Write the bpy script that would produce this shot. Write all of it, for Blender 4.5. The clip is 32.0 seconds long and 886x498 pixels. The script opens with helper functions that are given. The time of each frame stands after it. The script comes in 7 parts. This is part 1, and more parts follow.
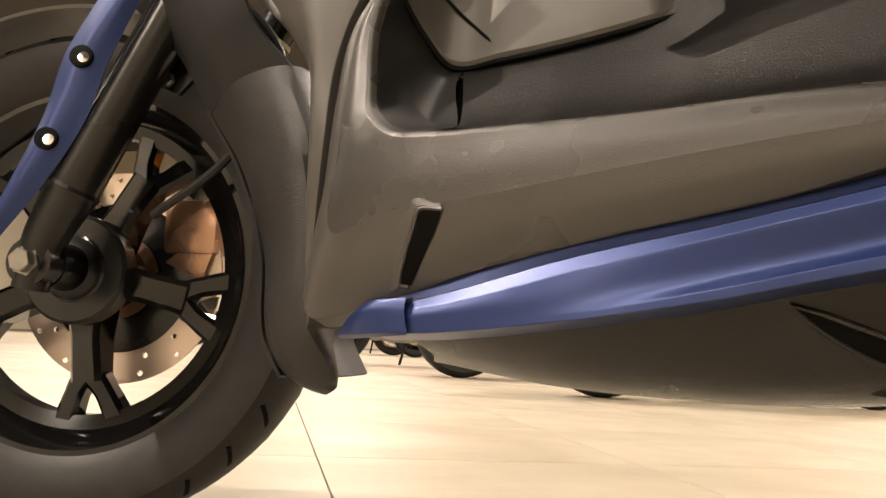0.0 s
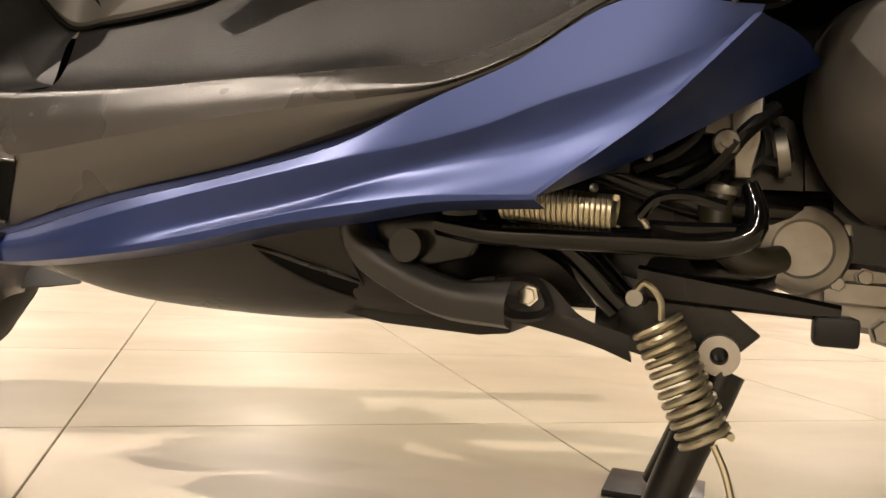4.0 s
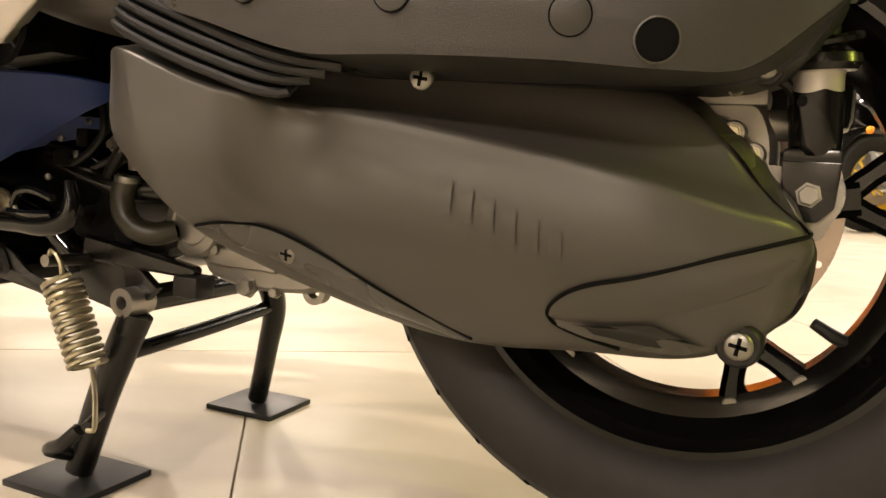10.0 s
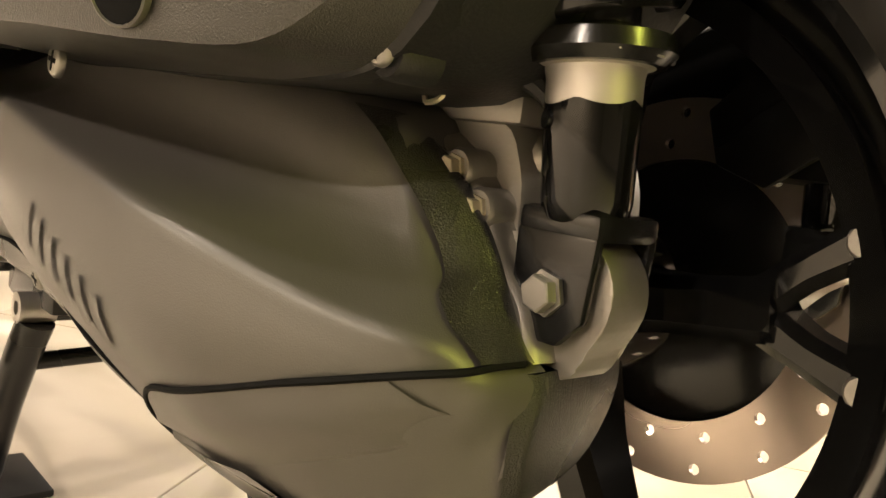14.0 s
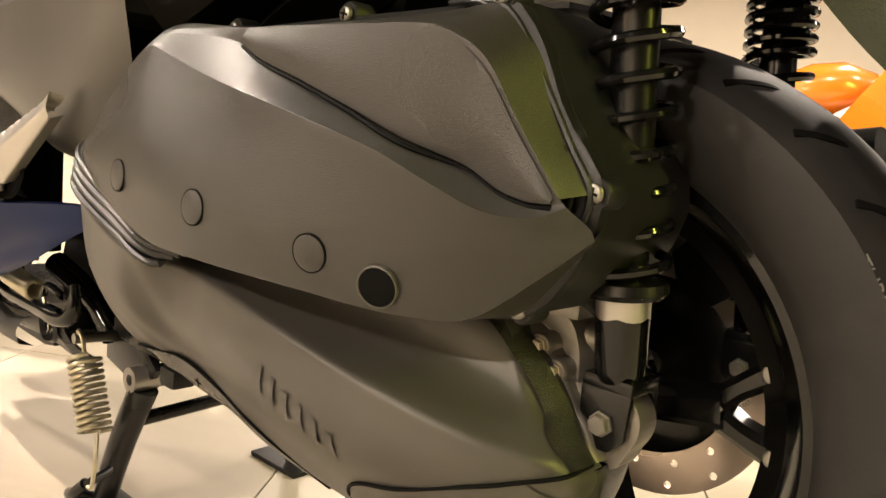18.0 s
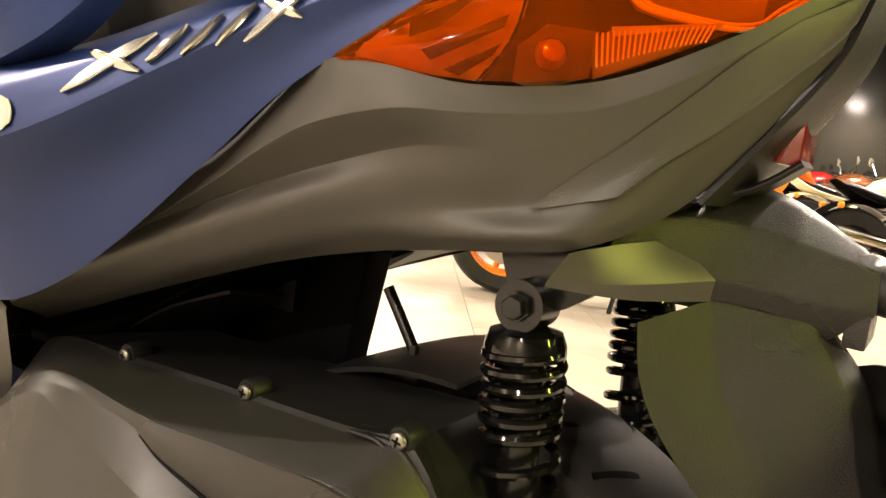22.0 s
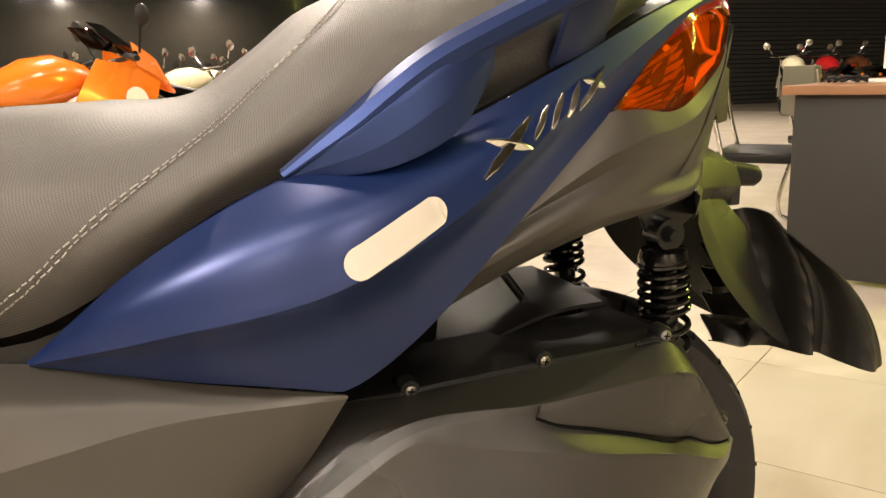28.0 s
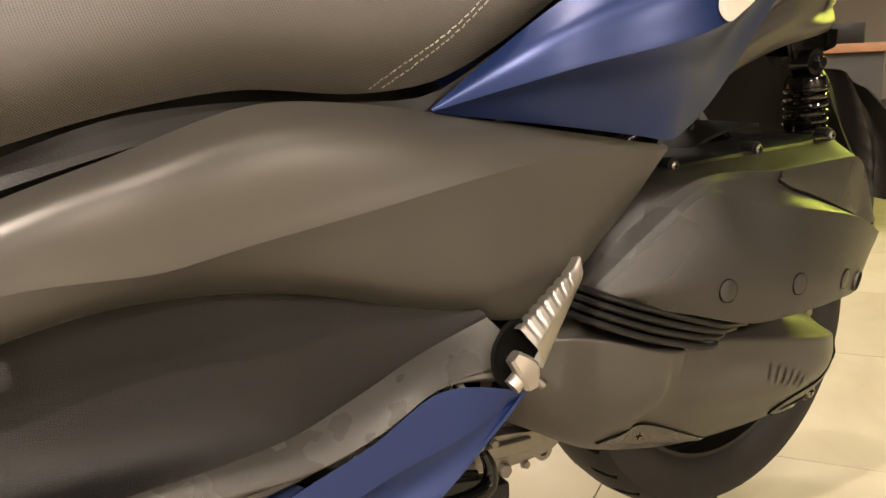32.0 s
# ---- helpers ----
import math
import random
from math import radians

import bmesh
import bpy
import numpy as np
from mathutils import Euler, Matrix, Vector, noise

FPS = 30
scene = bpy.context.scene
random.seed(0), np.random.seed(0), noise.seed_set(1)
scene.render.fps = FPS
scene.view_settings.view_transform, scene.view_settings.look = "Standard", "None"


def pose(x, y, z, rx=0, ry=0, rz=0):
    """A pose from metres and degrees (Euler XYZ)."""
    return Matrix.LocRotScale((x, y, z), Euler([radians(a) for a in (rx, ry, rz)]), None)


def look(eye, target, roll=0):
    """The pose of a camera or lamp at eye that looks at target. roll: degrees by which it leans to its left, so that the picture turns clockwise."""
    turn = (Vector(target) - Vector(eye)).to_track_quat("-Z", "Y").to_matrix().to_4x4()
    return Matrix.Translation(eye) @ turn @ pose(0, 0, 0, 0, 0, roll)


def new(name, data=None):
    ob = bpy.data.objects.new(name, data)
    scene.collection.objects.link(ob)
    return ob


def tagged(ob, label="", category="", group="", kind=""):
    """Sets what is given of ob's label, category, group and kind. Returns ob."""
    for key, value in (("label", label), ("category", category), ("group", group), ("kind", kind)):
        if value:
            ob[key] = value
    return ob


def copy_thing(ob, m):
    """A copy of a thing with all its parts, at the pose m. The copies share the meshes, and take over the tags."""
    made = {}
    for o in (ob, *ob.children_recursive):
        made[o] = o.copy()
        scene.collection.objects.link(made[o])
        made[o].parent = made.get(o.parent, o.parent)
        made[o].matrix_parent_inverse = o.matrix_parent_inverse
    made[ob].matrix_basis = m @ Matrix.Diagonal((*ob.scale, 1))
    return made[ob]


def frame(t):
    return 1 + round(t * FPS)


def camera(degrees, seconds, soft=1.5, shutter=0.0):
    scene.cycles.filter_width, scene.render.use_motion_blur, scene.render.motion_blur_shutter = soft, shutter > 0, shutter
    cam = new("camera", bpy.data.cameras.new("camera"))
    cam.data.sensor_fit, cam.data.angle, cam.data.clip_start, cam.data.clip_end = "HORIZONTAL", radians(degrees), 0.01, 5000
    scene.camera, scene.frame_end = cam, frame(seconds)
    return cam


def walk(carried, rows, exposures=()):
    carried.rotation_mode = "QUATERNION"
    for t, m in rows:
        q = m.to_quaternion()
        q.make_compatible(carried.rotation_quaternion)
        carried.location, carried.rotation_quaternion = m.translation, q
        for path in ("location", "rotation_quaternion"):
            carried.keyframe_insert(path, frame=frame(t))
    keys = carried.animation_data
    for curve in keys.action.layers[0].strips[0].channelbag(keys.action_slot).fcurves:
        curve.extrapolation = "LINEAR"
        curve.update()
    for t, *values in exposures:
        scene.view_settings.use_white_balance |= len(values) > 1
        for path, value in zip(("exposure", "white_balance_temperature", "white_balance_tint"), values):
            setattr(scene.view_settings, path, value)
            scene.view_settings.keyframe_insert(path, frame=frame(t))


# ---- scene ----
cam = camera(57.57, 32.0)
PATH = [
    (0, (-0.8454, -0.7102, 0.2155), (-1.6250, 1.1170, 0.4464), 3.14),
    (0.5, (-0.7951, -0.7053, 0.2116), (-1.5800, 1.1195, 0.4440), 3.38),
    (1, (-0.7522, -0.7094, 0.2144), (-1.5343, 1.1195, 0.4223), 3.41),
    (1.5, (-0.7100, -0.7091, 0.2227), (-1.4883, 1.1263, 0.3820), 3.31),
    (2, (-0.6738, -0.7124, 0.2310), (-1.4396, 1.1315, 0.3465), 3.22),
    (2.5, (-0.6306, -0.7176, 0.2393), (-1.3747, 1.1373, 0.3144), 3.19),
    (3, (-0.5924, -0.7223, 0.2491), (-1.3093, 1.1445, 0.2856), 3.17),
    (3.5, (-0.5506, -0.7272, 0.2590), (-1.2335, 1.1526, 0.2578), 3.22),
    (5.5, (-0.3839, -0.7121, 0.2845), (-0.9684, 1.1949, 0.1374), 4.03),
    (6, (-0.3271, -0.7136, 0.2974), (-0.8965, 1.1949, 0.1154), 4.24),
    (6.5, (-0.2695, -0.7131, 0.3128), (-0.8192, 1.1985, 0.1040), 4.42),
    (7, (-0.2075, -0.7063, 0.3229), (-0.7472, 1.2062, 0.0971), 4.51),
    (7.5, (-0.1710, -0.7077, 0.3225), (-0.6972, 1.2087, 0.0981), 4.48),
    (8, (-0.1309, -0.7130, 0.3137), (-0.6774, 1.2012, 0.1213), 4.34),
    (8.5, (-0.0854, -0.7324, 0.3312), (-0.6589, 1.1735, 0.1348), 3.95),
    (9, (-0.0403, -0.7426, 0.3695), (-0.6667, 1.1465, 0.1721), 3.44),
    (9.5, (0.0250, -0.7266, 0.3675), (-0.7019, 1.1241, 0.1515), 2.96),
    (10, (0.0874, -0.6891, 0.3443), (-0.7294, 1.1229, 0.1222), 2.96),
    (10.5, (0.1403, -0.6625, 0.3352), (-0.7962, 1.0888, 0.0988), 2.91),
    (11, (0.2176, -0.6350, 0.3541), (-0.8168, 1.0585, 0.1049), 3.28),
    (11.5, (0.2720, -0.5909, 0.3673), (-0.8467, 1.0463, 0.1065), 3.79),
    (12, (0.2895, -0.5268, 0.3662), (-0.9180, 1.0449, 0.0982), 4.25),
    (12.5, (0.2927, -0.4528, 0.3590), (-0.9828, 1.0642, 0.0909), 5.05),
    (13, (0.2795, -0.3855, 0.3638), (-1.0557, 1.0801, 0.1006), 6.01),
    (13.5, (0.2695, -0.3470, 0.3689), (-1.1322, 1.0568, 0.1145), 6.80),
    (14, (0.2624, -0.3323, 0.3761), (-1.1800, 1.0337, 0.1442), 7.57),
    (14.5, (0.2733, -0.3351, 0.3746), (-1.1922, 1.0106, 0.1714), 7.93),
    (16.5, (0.3450, -0.4723, 0.3682), (-1.0849, 0.9175, 0.2138), 6.94),
    (17, (0.3703, -0.5256, 0.4217), (-1.0441, 0.8735, 0.2166), 6.59),
    (17.5, (0.3643, -0.5574, 0.4766), (-1.0025, 0.8790, 0.2151), 5.93),
    (18, (0.3242, -0.5479, 0.5067), (-0.9841, 0.9347, 0.2061), 5.53),
    (18.5, (0.2934, -0.5498, 0.5311), (-0.9557, 0.9775, 0.2037), 5.53),
    (19, (0.2638, -0.5621, 0.5457), (-0.9227, 1.0149, 0.2214), 5.85),
    (19.5, (0.2385, -0.5740, 0.5753), (-0.9030, 1.0345, 0.2440), 6.16),
    (20, (0.2334, -0.5750, 0.5995), (-0.8708, 1.0614, 0.2785), 6.52),
    (20.5, (0.2364, -0.5692, 0.6280), (-0.8395, 1.0871, 0.3133), 6.98),
    (21, (0.2498, -0.5649, 0.6680), (-0.8022, 1.1128, 0.3873), 7.47),
    (21.5, (0.2639, -0.5710, 0.7205), (-0.7811, 1.1111, 0.4398), 7.92),
    (22, (0.2824, -0.5756, 0.7719), (-0.7602, 1.1082, 0.4926), 7.99),
    (22.5, (0.3015, -0.5827, 0.8180), (-0.7322, 1.1030, 0.5181), 7.80),
    (23, (0.3210, -0.5826, 0.8516), (-0.6680, 1.1242, 0.5222), 7.04),
    (23.5, (0.3121, -0.5784, 0.8923), (-0.5716, 1.1763, 0.5181), 6.17),
    (24, (0.2365, -0.5828, 0.9236), (-0.4716, 1.2392, 0.5009), 5.24),
    (24.5, (0.1695, -0.6199, 0.9428), (-0.3560, 1.2552, 0.4869), 4.16),
    (26.5, (-0.2018, -0.7538, 0.9383), (0.0822, 1.1678, 0.4620), 0.71),
    (27, (-0.2640, -0.7739, 0.8991), (0.1394, 1.1301, 0.4385), 0.07),
    (27.5, (-0.3475, -0.8141, 0.8792), (0.1675, 1.0680, 0.4406), -0.66),
    (28, (-0.4291, -0.8352, 0.8436), (0.1949, 1.0172, 0.4202), -1.54),
    (28.5, (-0.5247, -0.8114, 0.7849), (0.2119, 1.0004, 0.3669), -2.07),
    (29, (-0.5985, -0.7800, 0.7358), (0.2443, 0.9894, 0.3371), -2.51),
    (29.5, (-0.6453, -0.7625, 0.6850), (0.2634, 0.9798, 0.3123), -2.47),
    (30, (-0.6782, -0.7504, 0.6530), (0.2891, 0.9651, 0.3046), -2.00),
    (30.5, (-0.7301, -0.7450, 0.6472), (0.2506, 0.9623, 0.2955), -1.47),
    (31, (-0.7661, -0.7788, 0.6544), (0.1939, 0.9388, 0.2964), -1.43),
    (31.5, (-0.8138, -0.8092, 0.6604), (0.1437, 0.9070, 0.2892), -1.70),
    (32, (-0.8878, -0.8002, 0.6604), (0.0883, 0.8989, 0.2602), -1.96),
]
walk(cam, [(t, look(eye, target, roll)) for t, eye, target, roll in PATH], exposures=[(0, -0.06), (3, -0.2), (6, -0.23), (8, -0.02), (10, 0.17), (12, 0.5), (14, 0.85), (17, 0.55), (20, 0.5), (22, 0.46), (24, 0.17), (28, 0.02), (32, 0.12)])

# ---------------------------------------------------------------- light
world = bpy.data.worlds.new("night_showroom")
scene.world = world
world.use_nodes = True
world.node_tree.nodes["Background"].inputs["Color"].default_value = (0.02, 0.02, 0.025, 1)
world.node_tree.nodes["Background"].inputs["Strength"].default_value = 0.2


def ceiling_lamp(name, at, size, power, colour, target=None):
    l = bpy.data.lights.new(name, "AREA")
    l.shape, l.size, l.size_y, l.energy, l.color = "RECTANGLE", size[0], size[1], power, colour
    o = new(name, l)
    o.matrix_world = look(at, target or (at[0], at[1] + 0.001, 0))
    return o


WARM = (1.0, 0.84, 0.69)
# the two at y -7.6 are unseen fill, added to brighten the near side
LAMPS = [(-4.6, -2.1, 590, .05), (-2.1, -2.9, 100, .05), (0.15, -2.9, 40, .05), (-9.5, -1.5, 90, 1.0), (1.5, -7.6, 470, .3), (-4.0, -7.6, 460, .3), (-0.75, 0.4, 60, .08), (0.6, 1.6, 60, .08), (1.9, 3.4, 50, .10), (-4.6, 4.2, 270, .06), (-0.6, 5.4, 230, .06), (3.4, 6.2, 140, .2), (-6.5, 9.2, 460, .8), (-11.0, 8.6, 440, .8), (0.8, 9.4, 380, .8), (6.2, 9.0, 320, .8)]
for lx, ly, lw, size in LAMPS:
    ceiling_lamp("ceiling_lamp", (lx, ly, 4.3), (size, size), lw, WARM)
ceiling_lamp("led_tube_lamp", (4.6, 0.6, 3.0), (0.12, 2.4), 130, (0.85, 0.85, 0.12), (0.3, -0.1, 0.6))

# ---------------------------------------------------------------- materials
def node_mat(name, base, rough=0.5, metal=0.0, coat=0.0, vary=0.12, scale=30.0, rough_vary=0.08, bump=0.0, bump_scale=400.0, bump_dist=0.001, spec=0.5, tint=None, coat_rough=0.12):
    """A surface with colour and gloss that vary at two scales, and a fine relief."""
    m = bpy.data.materials.new(name)
    m.use_nodes = True
    nt = m.node_tree
    N, L = nt.nodes, nt.links
    b = N["Principled BSDF"]
    tc = N.new("ShaderNodeTexCoord")
    n1 = N.new("ShaderNodeTexNoise")
    n1.inputs["Scale"].default_value = scale
    n1.inputs["Detail"].default_value = 5
    n2 = N.new("ShaderNodeTexNoise")
    n2.inputs["Scale"].default_value = scale * 0.13
    n2.inputs["Detail"].default_value = 3
    add = N.new("ShaderNodeMath")
    add.operation = "ADD"
    L.new(tc.outputs["Object"], n1.inputs["Vector"])
    L.new(tc.outputs["Object"], n2.inputs["Vector"])
    L.new(n1.outputs["Fac"], add.inputs[0])
    L.new(n2.outputs["Fac"], add.inputs[1])
    ramp = N.new("ShaderNodeValToRGB")
    lo = [c * (1 - vary) for c in base]
    hi = [min(1, c * (1 + vary)) for c in (tint or base)]
    ramp.color_ramp.elements[0].position, ramp.color_ramp.elements[1].position = 0.3, 0.7
    ramp.color_ramp.elements[0].color, ramp.color_ramp.elements[1].color = (*lo, 1), (*hi, 1)
    half = N.new("ShaderNodeMath")
    half.operation = "MULTIPLY"
    half.inputs[1].default_value = 0.5
    L.new(add.outputs[0], half.inputs[0])
    L.new(half.outputs[0], ramp.inputs[0])
    L.new(ramp.outputs[0], b.inputs["Base Color"])
    mr = N.new("ShaderNodeMapRange")
    mr.inputs["From Min"].default_value, mr.inputs["From Max"].default_value = 0.35, 0.65
    mr.inputs["To Min"].default_value, mr.inputs["To Max"].default_value = max(0.02, rough - rough_vary), min(1, rough + rough_vary)
    L.new(n2.outputs["Fac"], mr.inputs["Value"])
    L.new(mr.outputs[0], b.inputs["Roughness"])
    b.inputs["Metallic"].default_value = metal
    b.inputs["Coat Weight"].default_value = coat
    b.inputs["Coat Roughness"].default_value = coat_rough
    b.inputs["Specular IOR Level"].default_value = spec
    if bump:
        nb = N.new("ShaderNodeTexNoise")
        nb.inputs["Scale"].default_value = bump_scale
        nb.inputs["Detail"].default_value = 2
        L.new(tc.outputs["Object"], nb.inputs["Vector"])
        bp = N.new("ShaderNodeBump")
        bp.inputs["Strength"].default_value = bump
        bp.inputs["Distance"].default_value = bump_dist
        L.new(nb.outputs["Fac"], bp.inputs["Height"])
        L.new(bp.outputs[0], b.inputs["Normal"])
    return m


GREY = node_mat("grey_plastic", (0.064, 0.060, 0.054), 0.42, metal=0.25, vary=0.05, scale=18, bump=0.2, bump_scale=1500, bump_dist=0.0004)
GREY_GRAIN = node_mat("fine_grained_plastic", (0.050, 0.047, 0.043), 0.32, spec=0.6, vary=0.07, scale=40, bump=0.6, bump_scale=1300, bump_dist=0.0005)
GREY_ROUGH = node_mat("grained_plastic", (0.018, 0.017, 0.016), 0.32, spec=0.32, vary=0.14, scale=60, bump=0.8, bump_scale=1200, bump_dist=0.0007)
COVER = node_mat("fine_grained_dark_plastic", (0.021, 0.020, 0.0182), 0.34, spec=0.52, vary=0.07, scale=40, bump=0.6, bump_scale=1500, bump_dist=0.0005)
FOOTBLACK = node_mat("coarse_grained_black_plastic", (0.0075, 0.0071, 0.0066), 0.40, spec=0.22, vary=0.12, scale=60, bump=0.8, bump_scale=1000, bump_dist=0.0007)
SPARKLE = node_mat("coarse_grained_plastic", (0.036, 0.034, 0.031), 0.28, spec=0.5, vary=0.06, scale=120, bump=0.5, bump_scale=1300, bump_dist=0.0005)
GUARD = node_mat("grained_black_plastic", (0.014, 0.0132, 0.0125), 0.34, spec=0.4, vary=0.15, scale=50, bump=0.8, bump_scale=1000, bump_dist=0.0008)
BLACKP = node_mat("black_plastic", (0.009, 0.009, 0.009), 0.42, vary=0.15, scale=40, bump=0.3, bump_scale=600, bump_dist=0.0006, spec=0.28)
# near-black without sheen, also for shade in slots, holes and open spaces
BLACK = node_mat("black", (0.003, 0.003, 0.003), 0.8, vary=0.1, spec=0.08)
BLACKG = node_mat("gloss_black_paint", (0.003, 0.003, 0.003), 0.10, spec=0.4, vary=0.1, rough_vary=0.04)
BLACKM = node_mat("satin_black_metal", (0.005, 0.005, 0.005), 0.24, spec=0.4, vary=0.15, rough_vary=0.08, bump=0.08, bump_scale=300)
BLUE = node_mat("matt_blue_paint", (0.0046, 0.0205, 0.108), 0.40, metal=0.55, coat=0.42, coat_rough=0.36, vary=0.05, scale=10, rough_vary=0.04, bump=0.02, bump_scale=2500, bump_dist=0.0002, tint=(0.005, 0.022, 0.115))
RAILBLUE = node_mat("deep_blue_paint", (0.024, 0.044, 0.142), 0.40, metal=0.72, vary=0.05, scale=10, rough_vary=0.04)
NAVY = node_mat("dark_blue_paint", (0.020, 0.030, 0.085), 0.38, metal=0.7, vary=0.06, scale=10, rough_vary=0.04)
RUBBER = node_mat("tyre_rubber", (0.016, 0.0152, 0.0145), 0.60, spec=0.28, vary=0.25, scale=45, bump=0.25, bump_scale=260, bump_dist=0.0006)
ALU = node_mat("cast_aluminium", (0.27, 0.255, 0.23), 0.46, metal=0.85, vary=0.16, scale=60, bump=0.25, bump_scale=500, bump_dist=0.0005)
ALU_LIGHT = node_mat("polished_aluminium", (0.42, 0.40, 0.37), 0.36, metal=0.85, vary=0.10, scale=60, bump=0.15, bump_scale=500, bump_dist=0.0004)
STEEL = node_mat("zinc_plated_steel", (0.24, 0.23, 0.21), 0.38, metal=0.95, vary=0.14, scale=80)
CHROME = node_mat("bright_metal", (0.72, 0.70, 0.66), 0.16, metal=1.0, vary=0.06, rough_vary=0.06)
GOLDZ = node_mat("yellow_zinc_wire", (0.46, 0.42, 0.31), 0.34, metal=0.9, vary=0.15, scale=90)
DISC = node_mat("brake_disc_steel", (0.50, 0.42, 0.36), 0.32, metal=0.95, vary=0.12, scale=25)
COPPER = node_mat("brown_lacquered_steel", (0.40, 0.24, 0.16), 0.35, metal=0.8, vary=0.12, scale=30)
VINYL = node_mat("seat_vinyl", (0.082, 0.078, 0.073), 0.42, vary=0.08, scale=25, spec=0.5)
LEATHER = node_mat("black_grained_leather", (0.030, 0.029, 0.028), 0.44, vary=0.08, scale=25, spec=0.5, bump=0.5, bump_scale=420, bump_dist=0.0008)
STITCH = node_mat("grey_thread", (0.34, 0.33, 0.31), 0.8, vary=0.1)
STICKER = node_mat("cream_sticker", (0.56, 0.53, 0.47), 0.45, vary=0.03)
OLIVE = node_mat("dark_olive_rubber", (0.020, 0.018, 0.010), 0.45, vary=0.15, scale=40)
LENS_RED = node_mat("dark_red_lens", (0.20, 0.014, 0.005), 0.06, coat=0.6, vary=0.05)


def weave(m, scale=420.0, strength=0.5):
    """A fine woven relief for the seat cover."""
    nt = m.node_tree
    N, L = nt.nodes, nt.links
    tc = N.new("ShaderNodeTexCoord")
    mp = N.new("ShaderNodeMapping")
    mp.inputs["Rotation"].default_value = (0.3, 0.2, 0.7)
    w1 = N.new("ShaderNodeTexWave")
    w2 = N.new("ShaderNodeTexWave")
    w1.bands_direction, w2.bands_direction = "X", "Z"
    mul = N.new("ShaderNodeMath")
    mul.operation = "MULTIPLY"
    L.new(tc.outputs["Object"], mp.inputs["Vector"])
    for w in (w1, w2):
        w.inputs["Scale"].default_value = scale / 6.28
        w.inputs["Distortion"].default_value = 0.05
        L.new(mp.outputs[0], w.inputs["Vector"])
    L.new(w1.outputs["Fac"], mul.inputs[0])
    L.new(w2.outputs["Fac"], mul.inputs[1])
    bp = N.new("ShaderNodeBump")
    bp.inputs["Strength"].default_value = strength
    bp.inputs["Distance"].default_value = 0.0012
    L.new(mul.outputs[0], bp.inputs["Height"])
    L.new(bp.outputs[0], N["Principled BSDF"].inputs["Normal"])


weave(VINYL, 1050, 0.35)


def lens_mat(name, colour):
    """A thin coloured plastic pane: tinted clear, with a glossy skin."""
    m = bpy.data.materials.new(name)
    m.use_nodes = True
    nt = m.node_tree
    N, L = nt.nodes, nt.links
    pb = N["Principled BSDF"]
    pb.inputs["Base Color"].default_value = (colour[0] * .9, colour[1] * .45, colour[2] * .1, 1)
    pb.inputs["Roughness"].default_value = 0.06
    tr, mx = N.new("ShaderNodeBsdfTransparent"), N.new("ShaderNodeMixShader")
    tr.inputs["Color"].default_value = (*colour, 1)
    mx.inputs[0].default_value = 0.10
    L.new(tr.outputs[0], mx.inputs[1])
    L.new(pb.outputs[0], mx.inputs[2])
    L.new(mx.outputs[0], N["Material Output"].inputs["Surface"])
    return m


LENS = lens_mat("orange_lens", (1.0, 0.33, 0.03))
MIRRORED = node_mat("vacuum_plated_reflector", (0.36, 0.31, 0.26), 0.30, metal=0.4, vary=0.1)
BOWL = node_mat("dark_lamp_bowl", (0.085, 0.075, 0.06), 0.30, metal=0.4, vary=0.2)
BRIGHT = node_mat("white_reflector_plastic", (0.88, 0.80, 0.70), 0.30, metal=0.0, vary=0.06)
AMBER = node_mat("amber_bulb_glass", (0.42, 0.24, 0.03), 0.08, metal=0.3, vary=0.1)


def floor_mat():
    """Polished porcelain tile: cloudy cream with soft veins, no two tiles alike."""
    m = node_mat("polished_tile", (0.335, 0.297, 0.244), 0.44, vary=0.03, rough_vary=0.07, spec=0.17)
    nt = m.node_tree
    N, L = nt.nodes, nt.links
    b = N["Principled BSDF"]
    tc = N.new("ShaderNodeTexCoord")
    oi = N.new("ShaderNodeObjectInfo")
    mp = N.new("ShaderNodeVectorMath")
    mp.operation = "MULTIPLY_ADD"
    mp.inputs[1].default_value = (1.0, 1.7, 1.0)
    sc = N.new("ShaderNodeMath")
    sc.operation = "MULTIPLY"
    sc.inputs[1].default_value = 37.0
    L.new(oi.outputs["Random"], sc.inputs[0])
    L.new(tc.outputs["Object"], mp.inputs[0])
    L.new(sc.outputs[0], mp.inputs[2])
    n = N.new("ShaderNodeTexNoise")
    n.inputs["Scale"].default_value = 1.9
    n.inputs["Detail"].default_value = 7
    n.inputs["Distortion"].default_value = 0.7
    L.new(mp.outputs[0], n.inputs["Vector"])
    r = N.new("ShaderNodeValToRGB")
    e = r.color_ramp.elements
    e[0].position, e[0].color = 0.30, (0.35, 0.302, 0.236, 1)
    e[1].position, e[1].color = 0.68, (0.44, 0.40, 0.332, 1)
    k = e.new(0.5)
    k.color = (0.395, 0.352, 0.284, 1)
    L.new(n.outputs["Fac"], r.inputs[0])
    L.new(r.outputs[0], b.inputs["Base Color"])
    return m


TILE = floor_mat()
GROUT = node_mat("grout", (0.22, 0.18, 0.14), 0.8, vary=0.2, scale=60)



